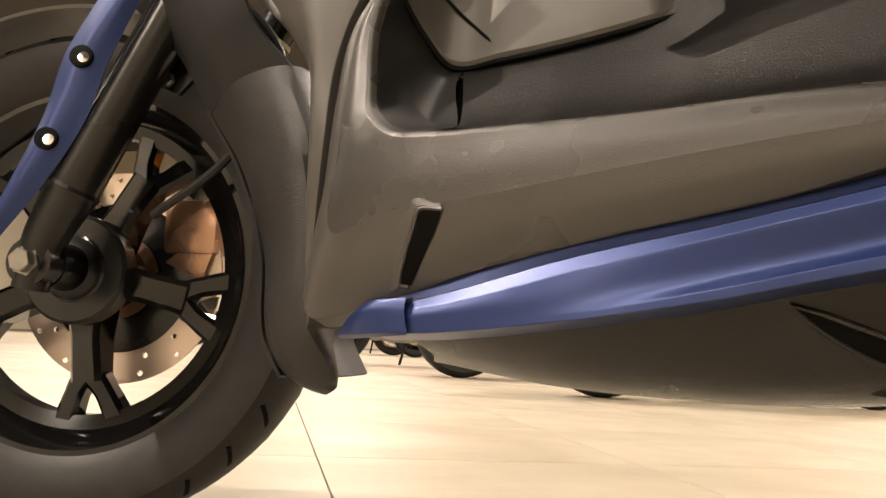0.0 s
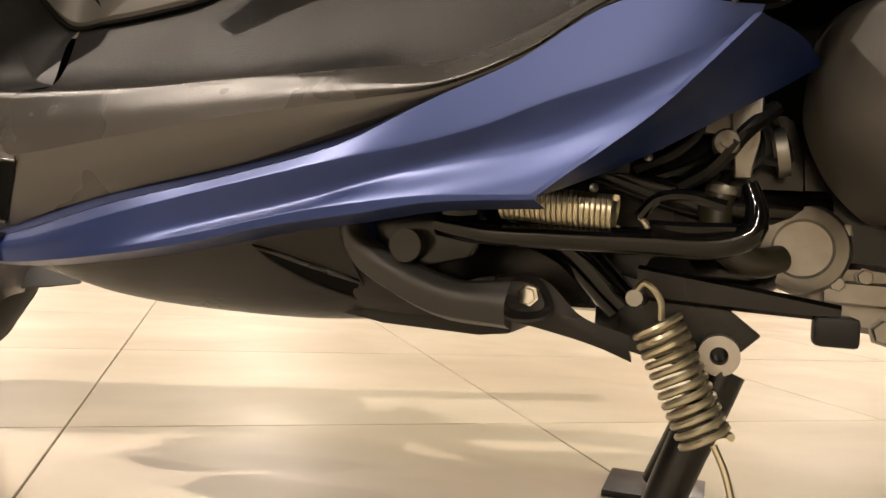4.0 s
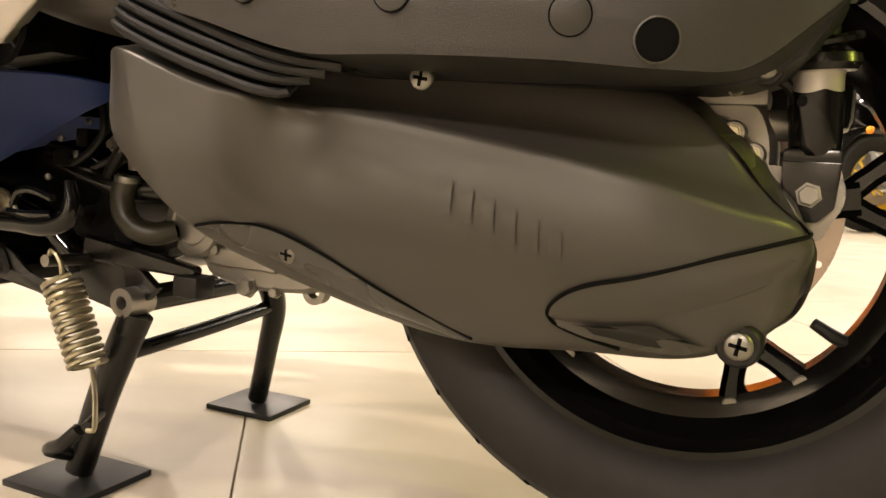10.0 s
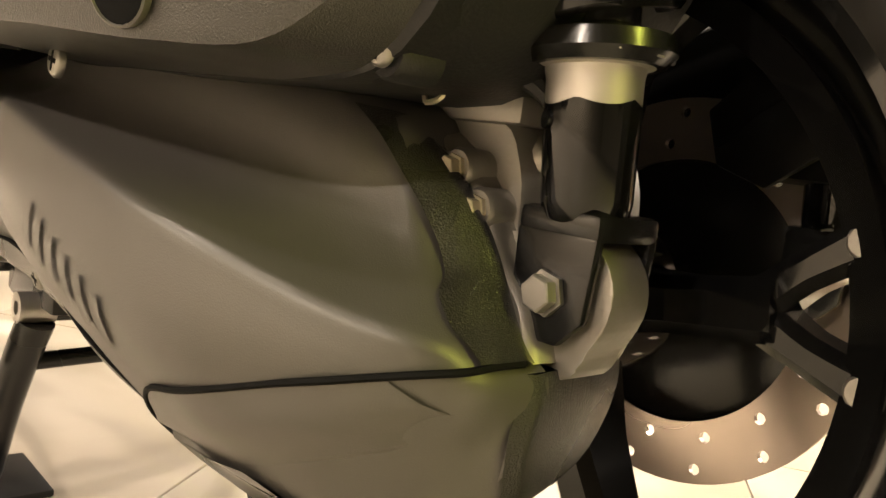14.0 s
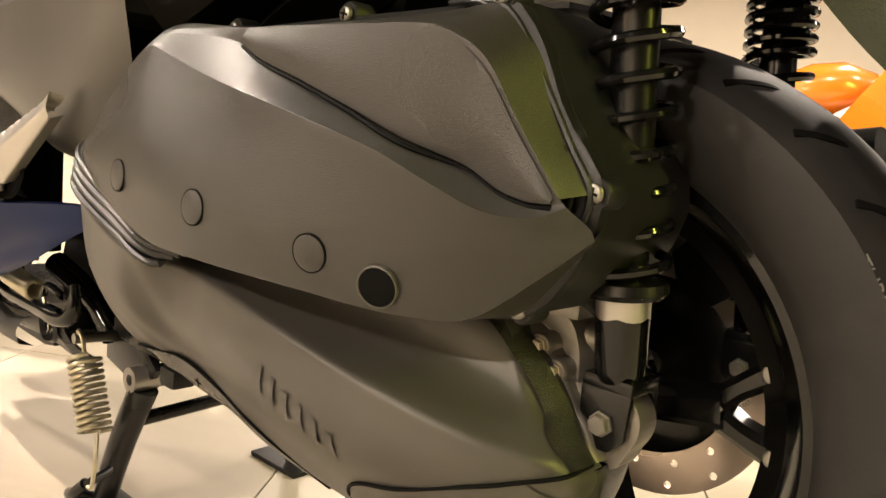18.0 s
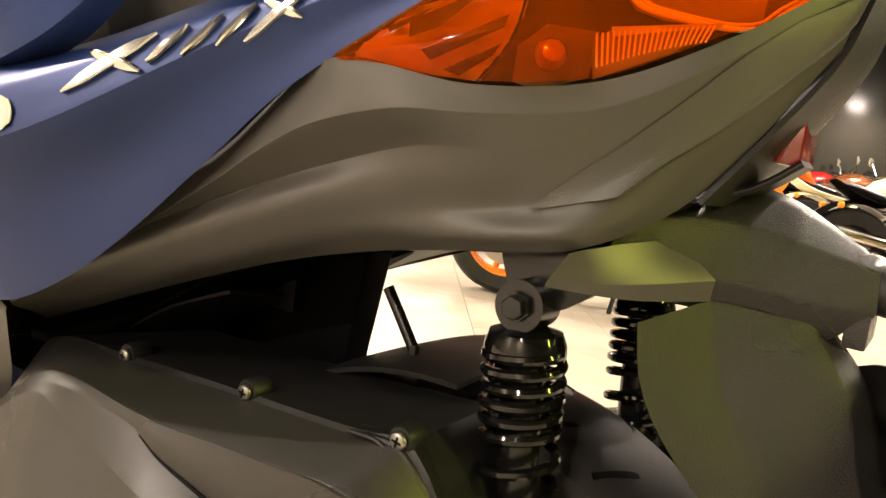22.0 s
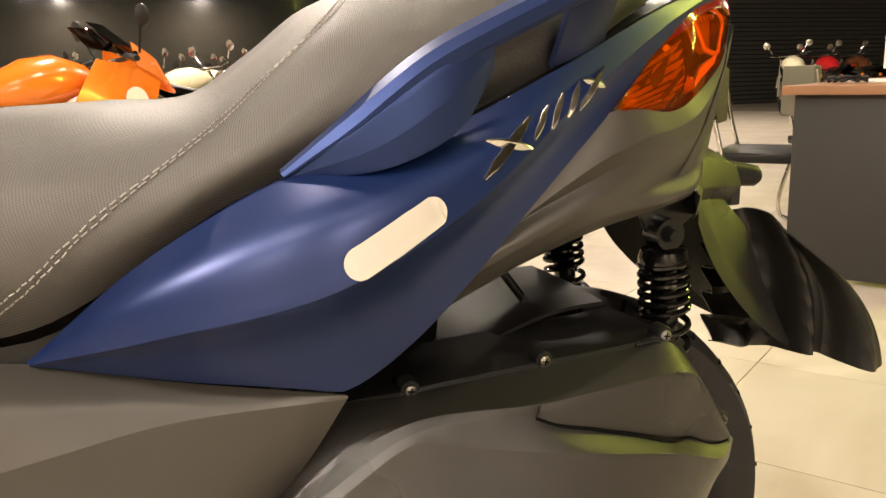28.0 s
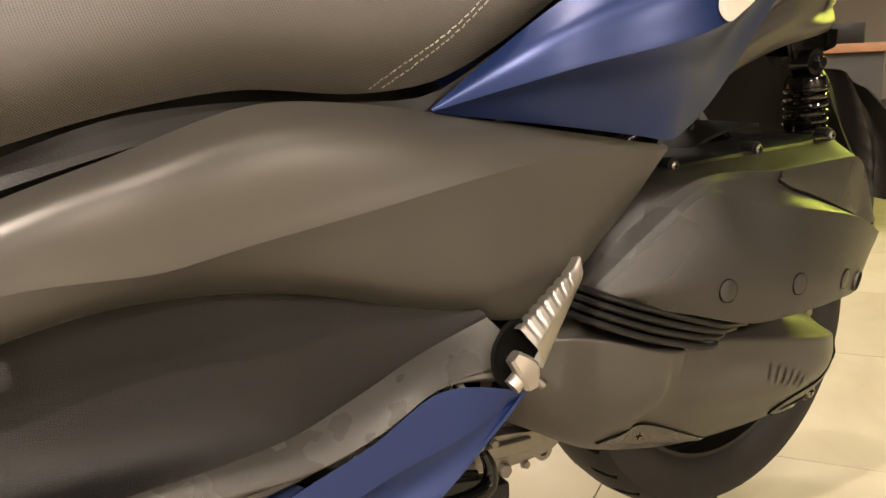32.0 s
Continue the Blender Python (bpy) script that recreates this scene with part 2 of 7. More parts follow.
# ---------------------------------------------------------------- building helpers
def clear_spline(pts, n, closed=False):
    """n + 1 points along a smooth curve through pts (n points when closed)."""
    p = np.array(pts, float)
    if len(p) == 2 and not closed:
        s = np.linspace(0, 1, n + 1)[:, None]
        return p[0] * (1 - s) + p[1] * s
    if closed:
        ext = np.vstack([p[-1], p, p[0], p[1]])
        segs = len(p)
    else:
        ext = np.vstack([2 * p[0] - p[1], p, 2 * p[-1] - p[-2]])
        segs = len(p) - 1
    length = np.linalg.norm(np.diff(ext, axis=0), axis=1)[1:1 + segs]
    acc = np.concatenate([[0], np.cumsum(length)])
    count = n if closed else n + 1
    out = []
    for d in np.linspace(0, acc[-1], n + 1)[:count]:
        i = min(int(np.searchsorted(acc, d, "right")) - 1, segs - 1)
        u = (d - acc[i]) / max(acc[i + 1] - acc[i], 1e-9)
        a, b, c, e = ext[i], ext[i + 1], ext[i + 2], ext[i + 3]
        l0, l1, l2 = (max(np.linalg.norm(v), 1e-9) for v in (b - a, c - b, e - c))
        m1 = ((b - a) / l0 * l1 + (c - b)) * 0.5 * l1 / max(l0, l1) if l0 > l1 else ((b - a) / l0 * l1 + (c - b)) * 0.5
        m2 = ((c - b) + (e - c) / l2 * l1) * 0.5
        out.append((2 * u**3 - 3 * u**2 + 1) * b + (u**3 - 2 * u**2 + u) * m1 + (-2 * u**3 + 3 * u**2) * c + (u**3 - u**2) * m2)
    return np.array(out)


def grid_mesh(rows, wrap=False, wrap_rows=False):
    """A bmesh with a quad between neighbouring points of the rows."""
    bm = bmesh.new()
    vs = [[bm.verts.new(p) for p in row] for row in rows]
    m = len(vs[0])
    for i in range(len(vs) - (0 if wrap_rows else 1)):
        for j in range(m - (0 if wrap else 1)):
            a, b = vs[i], vs[(i + 1) % len(vs)]
            q = (a[j], a[(j + 1) % m], b[(j + 1) % m], b[j])
            if len({v.co.to_tuple(6) for v in q}) > 2:
                bm.faces.new(q)
    bmesh.ops.remove_doubles(bm, verts=bm.verts, dist=1e-5)
    return bm


def loft(rails, nu=36, nv=5, thick=0.003, mirror=None):
    """A curved sheet with thickness through several long curves, from one edge to the other."""
    r = np.array([clear_spline(x, nu) for x in rails])
    cols = np.array([clear_spline(r[:, j], (len(rails) - 1) * nv) for j in range(nu + 1)])
    if mirror is not None:
        cols[:, :, 1] = 2 * mirror - cols[:, :, 1]
    bm = grid_mesh(cols)
    if thick:
        # thickness goes inward, towards the middle plane
        side = 1 if cols[:, :, 1].mean() < (mirror or 0) else -1
        bm.normal_update()
        if sum(f.normal.y * f.calc_area() for f in bm.faces) * side > 0:
            bmesh.ops.reverse_faces(bm, faces=bm.faces)
        bmesh.ops.solidify(bm, geom=list(bm.faces), thickness=thick)
    return bm


def by_station(pts, per):
    """A smooth curve through pts with the same number of steps from each point to the next."""
    p = np.array(pts, float)
    ext = np.vstack([2 * p[0] - p[1], p, 2 * p[-1] - p[-2]])
    out = []
    for i in range(len(p) - 1):
        a, b, c, e = ext[i:i + 4]
        l0, l1, l2 = (max(np.linalg.norm(v), 1e-6) for v in (b - a, c - b, e - c))
        m1 = ((b - a) / l0 * l1 + (c - b) / l1 * l0) * l1 / (l0 + l1)
        m2 = ((c - b) / l1 * l2 + (e - c) / l2 * l1) * l1 / (l1 + l2)
        for u in np.arange(per) / per:
            out.append((2 * u**3 - 3 * u**2 + 1) * b + (u**3 - 2 * u**2 + u) * m1 + (-2 * u**3 + 3 * u**2) * c + (u**3 - u**2) * m2)
    return np.array(out + [p[-1]])


def creased(rails, cuts, nu=40, nv=5, mirror=None, soft=.0022, per=0):
    """A curved sheet that is smooth between, and folded tightly along, the rails numbered in cuts."""
    r = np.array([by_station(x, per) if per else clear_spline(x, nu) for x in rails])
    nu = len(r[0]) - 1
    ends = [0] + list(cuts) + [len(rails) - 1]
    bm = bmesh.new()
    for a, b in zip(ends, ends[1:]):
        cols = np.array([clear_spline(r[a:b + 1, j], (b - a) * nv) for j in range(nu + 1)])
        if mirror is not None:
            cols[:, :, 1] = 2 * mirror - cols[:, :, 1]
        vs = [[bm.verts.new(p) for p in row] for row in cols]
        for i in range(nu):
            for j in range(len(vs[0]) - 1):
                q = (vs[i][j], vs[i + 1][j], vs[i + 1][j + 1], vs[i][j + 1])
                if len({v.co.to_tuple(6) for v in q}) > 2:
                    bm.faces.new(q)
    bmesh.ops.remove_doubles(bm, verts=bm.verts, dist=1e-5)
    if soft and cuts:
        fold = {tuple(np.round(p if mirror is None else (p[0], 2 * mirror - p[1], p[2]), 5)) for c in cuts for p in r[c]}
        on = [e for e in bm.edges if len(e.link_faces) == 2 and all(tuple(np.round(v.co, 5)) in fold for v in e.verts)]
        bmesh.ops.bevel(bm, geom=on, offset=soft, segments=3, profile=.5, affect="EDGES", clamp_overlap=True)
    return bm


def surface(rails, cuts, n=90, m=22, per=0):
    """Many points of a creased sheet, to set things down on it."""
    r = np.array([by_station(x, per) if per else clear_spline(x, n) for x in rails])
    n = len(r[0]) - 1
    ends = [0] + list(cuts) + [len(rails) - 1]
    return np.concatenate([clear_spline(r[a:b + 1, j], (b - a) * m) for a, b in zip(ends, ends[1:]) for j in range(n + 1)])


def set_on(points, x, z, lift=0.0, least=-.10):
    """The point of a side face at a place along and a height, lifted off it."""
    d = np.hypot(points[:, 0] - x, points[:, 2] - z) + .6 * np.maximum(0, points[:, 1] - least)
    k = np.argsort(d)[:4]
    w = 1 / (d[k] + 1e-5)
    return (x, float((points[k, 1] * w).sum() / w.sum()) - lift, z)


def stack(loops, n=48, cap=True, closed=True):
    """Closed outlines joined one to the next, the last closed by a face."""
    rows = [clear_spline(l, n, True) for l in loops]
    bm = grid_mesh(rows, wrap=True)
    if cap:
        bm.verts.ensure_lookup_table()
        for row in ([rows[0], rows[-1]] if cap == "both" else [rows[-1]]):
            vs = [min(bm.verts, key=lambda v, p=p: (v.co - Vector(p)).length_squared) for p in row]
            bm.faces.new(vs)
    return bm


def tube(pts, r, seg=10, n=0, closed=False):
    """A round bar along points; r is one radius or one for each point given."""
    p = np.array(pts, float)
    rad = np.full(len(p), r) if np.isscalar(r) else np.array(r, float)
    if n:
        t = np.linspace(0, len(p) - 1, n + 1)
        rad = np.interp(t, np.arange(len(p)), rad)
        p = clear_spline(p, n)
    tan = np.gradient(p, axis=0)
    if closed:
        tan = np.roll(p, -1, 0) - np.roll(p, 1, 0)
    rows, up = [], None
    for i in range(len(p)):
        d = tan[i] / max(np.linalg.norm(tan[i]), 1e-9)
        if up is None:
            up = np.cross(d, (0, 0, 1) if abs(d[2]) < 0.9 else (1, 0, 0))
        up = up - d * (up @ d)
        up /= np.linalg.norm(up)
        w = np.cross(d, up)
        rows.append([p[i] + rad[i] * (math.cos(a) * up + math.sin(a) * w) for a in np.arange(seg) * 2 * math.pi / seg])
    bm = bmesh.new()
    vs = [[bm.verts.new(q) for q in row] for row in rows]
    for i in range(len(vs) - (0 if closed else 1)):
        a, b = vs[i], vs[(i + 1) % len(vs)]
        for j in range(seg):
            bm.faces.new((a[j], a[(j + 1) % seg], b[(j + 1) % seg], b[j]))
    if not closed:
        bm.faces.new(vs[0])
        bm.faces.new(vs[-1])
    return bm


def bar(pts, w, h, n=0, bevel=0.0, side=(0, 1, 0)):
    """A bar of rectangular section (w across `side`, h square to it) along points."""
    p = np.array(pts, float)
    if n:
        p = clear_spline(p, n)
    tan = np.gradient(p, axis=0)
    rows = []
    for i in range(len(p)):
        d = tan[i] / np.linalg.norm(tan[i])
        s = np.array(side, float)
        s = s - d * (s @ d)
        s /= np.linalg.norm(s)
        u = np.cross(d, s)
        ww = w if np.isscalar(w) else np.interp(i / (len(p) - 1), np.linspace(0, 1, len(w)), w)
        hh = h if np.isscalar(h) else np.interp(i / (len(p) - 1), np.linspace(0, 1, len(h)), h)
        b = min(bevel, ww * 0.4, hh * 0.4)
        c = [(ww / 2, hh / 2 - b), (ww / 2 - b, hh / 2), (-ww / 2 + b, hh / 2), (-ww / 2, hh / 2 - b), (-ww / 2, -hh / 2 + b), (-ww / 2 + b, -hh / 2), (ww / 2 - b, -hh / 2), (ww / 2, -hh / 2 + b)] if b else [(ww / 2, hh / 2), (-ww / 2, hh / 2), (-ww / 2, -hh / 2), (ww / 2, -hh / 2)]
        rows.append([p[i] + x * s + y * u for x, y in c])
    bm = bmesh.new()
    vs = [[bm.verts.new(q) for q in row] for row in rows]
    m = len(vs[0])
    for a, b in zip(vs, vs[1:]):
        for j in range(m):
            bm.faces.new((a[j], a[(j + 1) % m], b[(j + 1) % m], b[j]))
    bm.faces.new(vs[0])
    bm.faces.new(vs[-1])
    return bm


def turned(profile, at=(0, 0, 0), axis=(0, 1, 0), seg=32, ring=False):
    """A turned body: profile of (radius, height along axis); ring: the profile closes on itself."""
    a = Vector(axis).normalized()
    u = a.orthogonal().normalized()
    w = a.cross(u)
    rows = []
    for k in range(seg):
        t = 2 * math.pi * k / seg
        d = u * math.cos(t) + w * math.sin(t)
        rows.append([Vector(at) + d * max(r, 1e-4) + a * h for r, h in profile])
    bm = bmesh.new()
    vs = [[bm.verts.new(q) for q in row] for row in rows]
    m = len(profile)
    for i in range(seg):
        p, q = vs[i], vs[(i + 1) % seg]
        for j in range(m - (0 if ring else 1)):
            bm.faces.new((p[j], p[(j + 1) % m], q[(j + 1) % m], q[j]))
    if not ring:
        bm.faces.new([v[0] for v in vs])
        bm.faces.new([v[-1] for v in vs])
    return bm


def block(lo, hi, bevel=0.0, seg=2):
    bm = bmesh.new()
    bmesh.ops.create_cube(bm, size=1)
    lo, hi = Vector(lo), Vector(hi)
    for v in bm.verts:
        v.co = Vector(((lo[i] + hi[i]) / 2 + v.co[i] * (hi[i] - lo[i]) for i in range(3)))
    if bevel:
        bmesh.ops.bevel(bm, geom=list(bm.edges), offset=bevel, segments=seg, affect="EDGES", profile=0.6)
    return bm


def plate(outline, y0, y1, bevel=0.0, smooth=0):
    """A flat piece cut to an outline of (x, z), between two depths."""
    o = outline
    if smooth:
        o = clear_spline([(x, 0, z) for x, z in outline], smooth, True)[:, [0, 2]]
    bm = bmesh.new()
    a = [bm.verts.new((x, y0, z)) for x, z in o]
    b = [bm.verts.new((x, y1, z)) for x, z in o]
    bm.faces.new(a)
    bm.faces.new(b)
    for i in range(len(o)):
        j = (i + 1) % len(o)
        bm.faces.new((a[i], a[j], b[j], b[i]))
    if bevel:
        bmesh.ops.bevel(bm, geom=list(bm.edges), offset=bevel, segments=2, affect="EDGES", profile=0.6)
    return bm


def joined(*bms):
    """Several pieces of one part as one mesh."""
    out = bms[0]
    for b in bms[1:]:
        me = bpy.data.meshes.new("tmp")
        b.to_mesh(me)
        b.free()
        out.from_mesh(me)
        bpy.data.meshes.remove(me)
    return out


def moved(bm, m):
    bmesh.ops.transform(bm, matrix=m, verts=bm.verts)
    return bm


def part(name, bm, material, parent=None, label="", smooth=38, fix=True):
    """One mesh object out of a bmesh, under a thing or a part."""
    if fix:
        bmesh.ops.recalc_face_normals(bm, faces=bm.faces)
    me = bpy.data.meshes.new(name)
    bm.to_mesh(me)
    bm.free()
    me.materials.append(material)
    me.polygons.foreach_set("use_smooth", [smooth > 0] * len(me.polygons))
    if smooth:
        me.set_sharp_from_angle(angle=radians(smooth))
    ob = new(name, me)
    if parent is not None:
        ob.parent = parent
    if label:
        ob["label"] = label
    return ob


def thing(name, at=(0, 0, 0), label="", category="", group="", kind=""):
    e = new(name)
    e.empty_display_size = 0.1
    e.location = at
    return tagged(e, label, category, group, kind)


def coil(a, b, radius, wire, turns, seg=7, per=14, dense=None):
    """A helical spring from a to b; dense: share of the turns packed into the first fifth."""
    a, b = np.array(a, float), np.array(b, float)
    d = b - a
    L = np.linalg.norm(d)
    d /= L
    u = np.cross(d, (0, 1, 0.3))
    u /= np.linalg.norm(u)
    w = np.cross(d, u)
    n = int(turns * per)
    pts = []
    for i in range(n + 1):
        s = i / n
        f = s
        if dense:
            f = s * 0.25 / dense if s < dense else 0.25 + (s - dense) * 0.75 / (1 - dense)
        t = s * turns * 2 * math.pi
        pts.append(a + d * L * f + radius * (math.cos(t) * u + math.sin(t) * w))
    return tube(pts, wire, seg)


def bolt(name, at, axis, r, h, material, parent, kind="cross", label=""):
    """A screw or bolt head that stands proud of what it holds."""
    if kind == "hex":
        bm = turned([(r * 1.25, 0), (r * 1.25, h * 0.3), (r, h * 0.3), (r, h * 0.92), (r * 0.9, h)], at, axis, 6 if r > 0.004 else 6)
        ob = part(name, bm, material, parent, label, 25)
        return ob
    ob = part(name, turned([(r, 0), (r, h * 0.6), (r * 0.8, h), (0.0004, h)], at, axis, 20), material, parent, label, 50)
    if kind == "cross":
        a = Vector(axis).normalized()
        u = a.orthogonal().normalized()
        u = Matrix.Rotation(0.6, 3, a) @ u
        w = a.cross(u)
        c = Vector(at) + a * (h + 0.0002)
        bms = []
        for p, q in ((u, w), (w, u)):
            bm = bmesh.new()
            f = [bm.verts.new(c + p * r * 0.62 * s1 + q * r * 0.14 * s2 + a * e) for e in (0, -0.0012) for s1, s2 in ((-1, -1), (1, -1), (1, 1), (-1, 1))]
            bm.faces.new(f[:4])
            for i in range(4):
                bm.faces.new((f[i], f[(i + 1) % 4], f[4 + (i + 1) % 4], f[4 + i]))
            bms.append(bm)
        part("cross_slot", joined(*bms), BLACK, ob)
    return ob



# ---------------------------------------------------------------- the showroom
WALL = node_mat("beige_wall_paint", (0.58, 0.52, 0.42), 0.7, vary=0.04, scale=3)
DARKWALL = node_mat("dark_glass_front", (0.010, 0.012, 0.011), 0.12, vary=0.2, scale=1.2)
SHUTTER = node_mat("grey_shutter_slat", (0.055, 0.055, 0.045), 0.45, metal=0.4, vary=0.15, scale=6)
CEIL = node_mat("dark_ceiling", (0.05, 0.045, 0.04), 0.8, vary=0.1, scale=2)

ground = tagged(part("floor", block((-17, -9, -0.06), (17, 15.2, -0.004)), GROUT), "cream polished porcelain tile floor with thin dark joints", "floor", kind="structure")
tagged(part("wall_back_left", block((-17, 14.6, 0), (-3.5, 14.8, 4.6)), WALL), "plain beige painted showroom wall", "wall", kind="structure")
tagged(part("wall_back_right", block((-3.5, 14.7, 0), (4.6, 14.9, 4.6)), DARKWALL), "dark glazed shop front at night", "wall", kind="structure")
tagged(part("wall_right", block((17, -9, 0), (17.2, 15.2, 4.6)), WALL), "plain beige painted showroom wall", "wall", kind="structure")
tagged(part("wall_left", block((-17.2, -9, 0), (-17, 15.2, 4.6)), WALL), "plain beige painted showroom wall", "wall", kind="structure")
# unseen wall, kept pale and lit so that it bounces soft fill
tagged(part("near_fill_wall", block((-17, -9.2, 0), (17, -9, 4.6)), WALL), "plain beige painted showroom wall", "wall", kind="structure")
tagged(part("ceiling", block((-17.2, -9.2, 4.6), (17.2, 15.2, 4.8)), CEIL), "dark open showroom ceiling", "ceiling", kind="structure")
shutter = thing("roller_shutter", (0, 0, 0), "dark grey roller shutter of horizontal metal slats", "shutter", kind="structure")
part("guide_rail", block((4.6, 14.55, 0), (4.8, 14.75, 4.6), 0.01), SHUTTER, shutter)
slat_bm = bar([(4.8, 14.66, 0.05), (17, 14.66, 0.05)], 0.03, 0.085, bevel=0.012)
slat = part("slat", slat_bm, SHUTTER, shutter)
for i in range(1, 46):
    o = new("slat", slat.data)
    o.parent = shutter
    o.location = (0, 0, 0.1 * i)



# ---------------------------------------------------------------- the scooter: body panels
scooter = thing("scooter", (-0.78, 0, 0), "large matt blue and dark grey scooter on its centre stand", "scooter")
BASE = Matrix.Translation((0.78, 0, 0))


def sp(name, bm, material, parent=None, label="", smooth=38):
    """A part of the scooter, given in the showroom's own coordinates."""
    if parent is None:
        bm = moved(bm, BASE)
    return part(name, bm, material, parent or scooter, label, smooth)


# lower side cowl, from the tip behind the front wheel to the ridge under the footrest
R5 = [(-1.108, -.1905, .2440), (-.977, -.204, .2815), (-.840, -.2083, .3113), (-.760, -.214, .3317), (-.7025, -.2206, .353)]
R4 = [(-1.11, -0.197, 0.239), (-1.074, -0.2009, 0.2455), (-0.966, -0.2152, 0.2734), (-0.859, -0.2202, 0.2975), (-0.756, -0.2274, 0.3248), (-0.696, -0.2343, 0.3514), (-0.6385, -0.2396, 0.3745), (-0.574, -0.2456, 0.4082), (-0.497, -0.2625, 0.398)]
R3 = [(-1.11, -0.201, 0.2345), (-1.064, -0.2069, 0.2405), (-0.954, -0.2203, 0.2667), (-0.849, -0.2261, 0.2922), (-0.7485, -0.2333, 0.3145), (-0.701, -0.2387, 0.3231), (-0.651, -0.2435, 0.3358), (-0.621, -0.2461, 0.347), (-0.557, -0.2523, 0.3672), (-0.5005, -0.2545, 0.39)]
R2 = [(-1.112, -0.2022, 0.229), (-1.072, -0.2079, 0.2331), (-0.963, -0.221, 0.2515), (-0.861, -0.2224, 0.2689), (-0.77, -0.2248, 0.2899), (-0.7045, -0.2323, 0.3071), (-0.653, -0.2373, 0.3182), (-0.602, -0.243, 0.3284), (-0.5553, -0.253, 0.3385)]
R1 = [(-1.114, -0.2008, 0.2235), (-1.06, -0.2095, 0.2272), (-0.95, -0.2242, 0.2403), (-0.863, -0.231, 0.258), (-0.795, -0.2349, 0.2738), (-0.741, -0.2402, 0.283), (-0.687, -0.2463, 0.2895), (-0.6173, -0.2525, 0.2923)]
R0 = [(-1.115, -.199, .2195), (-1.0625, -.2089, .222), (-.952, -.2245, .2355), (-.884, -.2297, .2473), (-.797, -.2348, .2662), (-.748, -.2393, .2742), (-.686, -.2464, .2849), (-.6177, -.2524, .289)]
under = [(x, y + .03, z - .004) for x, y, z in R0]
sp("lower_side_cowl", creased([R4, R3, R2, R1, R0, under], (1, 3, 4), 56, 6), BLUE, label="matt blue lower side cowl with long creases")
sp("cowl_top_strip", creased([[(x, y + .01, z + .004) for x, y, z in R5], R5, [(x, y + .0005, z + .0005) for x, y, z in R4[:6]]], (1,), 40, 3), NAVY, label="dark blue strip along the footboard")
edge = [(-.6177, -.2550, .2905), (-.5945, -.2530, .309), (-.5553, -.2512, .3385), (-.526, -.256, .366), (-.4985, -.2595, .394)]
sp("cowl_rear_facet", loft([
    edge,
    [(-.608, -.232, .297), (-.575, -.226, .317), (-.545, -.224, .341), (-.505, -.220, .370), (-.474, -.205, .395)],
    [(-.600, -.212, .303), (-.555, -.205, .324), (-.52, -.196, .345), (-.48, -.18, .370), (-.456, -.155, .389)],
], 24, 6), BLUE, label="dark blue-grey rear facet of the lower cowl")
sp("cowl_nose", creased([
    [(-1.158, -.168, .214), (-1.128, -.192, .2155), (-1.100, -.2035, .2180), (-1.084, -.2065, .2195)],
    [(-1.152, -.184, .2165), (-1.126, -.2005, .2185), (-1.100, -.2075, .2205), (-1.083, -.2085, .2215)],
    [(-1.136, -.194, .232), (-1.120, -.2045, .2345), (-1.100, -.2085, .2365), (-1.086, -.2092, .2375)],
    [(-1.120, -.1985, .2425), (-1.112, -.2030, .2435), (-1.098, -.2060, .2445), (-1.086, -.2065, .2455)],
    [(-1.118, -.185, .2435), (-1.110, -.190, .2445), (-1.098, -.195, .2455), (-1.086, -.198, .2465)],
], (1, 3), 0, 4, None, .0012, 5), BLUE, label="separate blue nose piece of the lower cowl")

# footboard side with its front post, rim and footwell, all along one bent line: down the post, round the corner, along the rim
foot_hem = [(-1.130, -.176, .500), (-1.162, -.176, .455), (-1.168, -.181, .405), (-1.172, -.184, .335), (-1.187, -.168, .230), (-1.132, -.182, .238), (-1.04, -.198, .265), (-.95, -.2075, .287), (-.84, -.212, .3115), (-.745, -.220, .340), (-.69, -.2235, .356), (-.635, -.231, .376), (-.578, -.238, .408), (-.500, -.252, .404)]
foot_mid = [(-1.128, -.182, .500), (-1.151, -.186, .451), (-1.152, -.194, .405), (-1.152, -.201, .355), (-1.148, -.207, .290), (-1.112, -.213, .302), (-1.03, -.2205, .313), (-.945, -.2235, .327), (-.84, -.226, .343), (-.745, -.2275, .354), (-.69, -.2305, .361), (-.633, -.237, .380), (-.578, -.243, .4105), (-.500, -.252, .418)]
foot_rim = [(-1.126, -.184, .500), (-1.138, -.190, .447), (-1.133, -.199, .405), (-1.127, -.206, .378), (-1.106, -.212, .3605), (-1.071, -.215, .3565), (-1.021, -.217, .357), (-.94, -.2185, .360), (-.842, -.2195, .3665), (-.745, -.228, .3635), (-.688, -.234, .3645), (-.632, -.2395, .383), (-.578, -.245, .412), (-.500, -.250, .430)]
foot_lip = [(-1.121, -.178, .500), (-1.132, -.184, .449), (-1.127, -.193, .408), (-1.121, -.200, .384), (-1.101, -.205, .3665), (-1.069, -.2085, .3625), (-1.021, -.2105, .363), (-.94, -.2125, .3655), (-.842, -.2135, .3722), (-.745, -.212, .3785), (-.69, -.206, .3845), (-.642, -.205, .4015), (-.575, -.212, .433), (-.515, -.225, .458)]
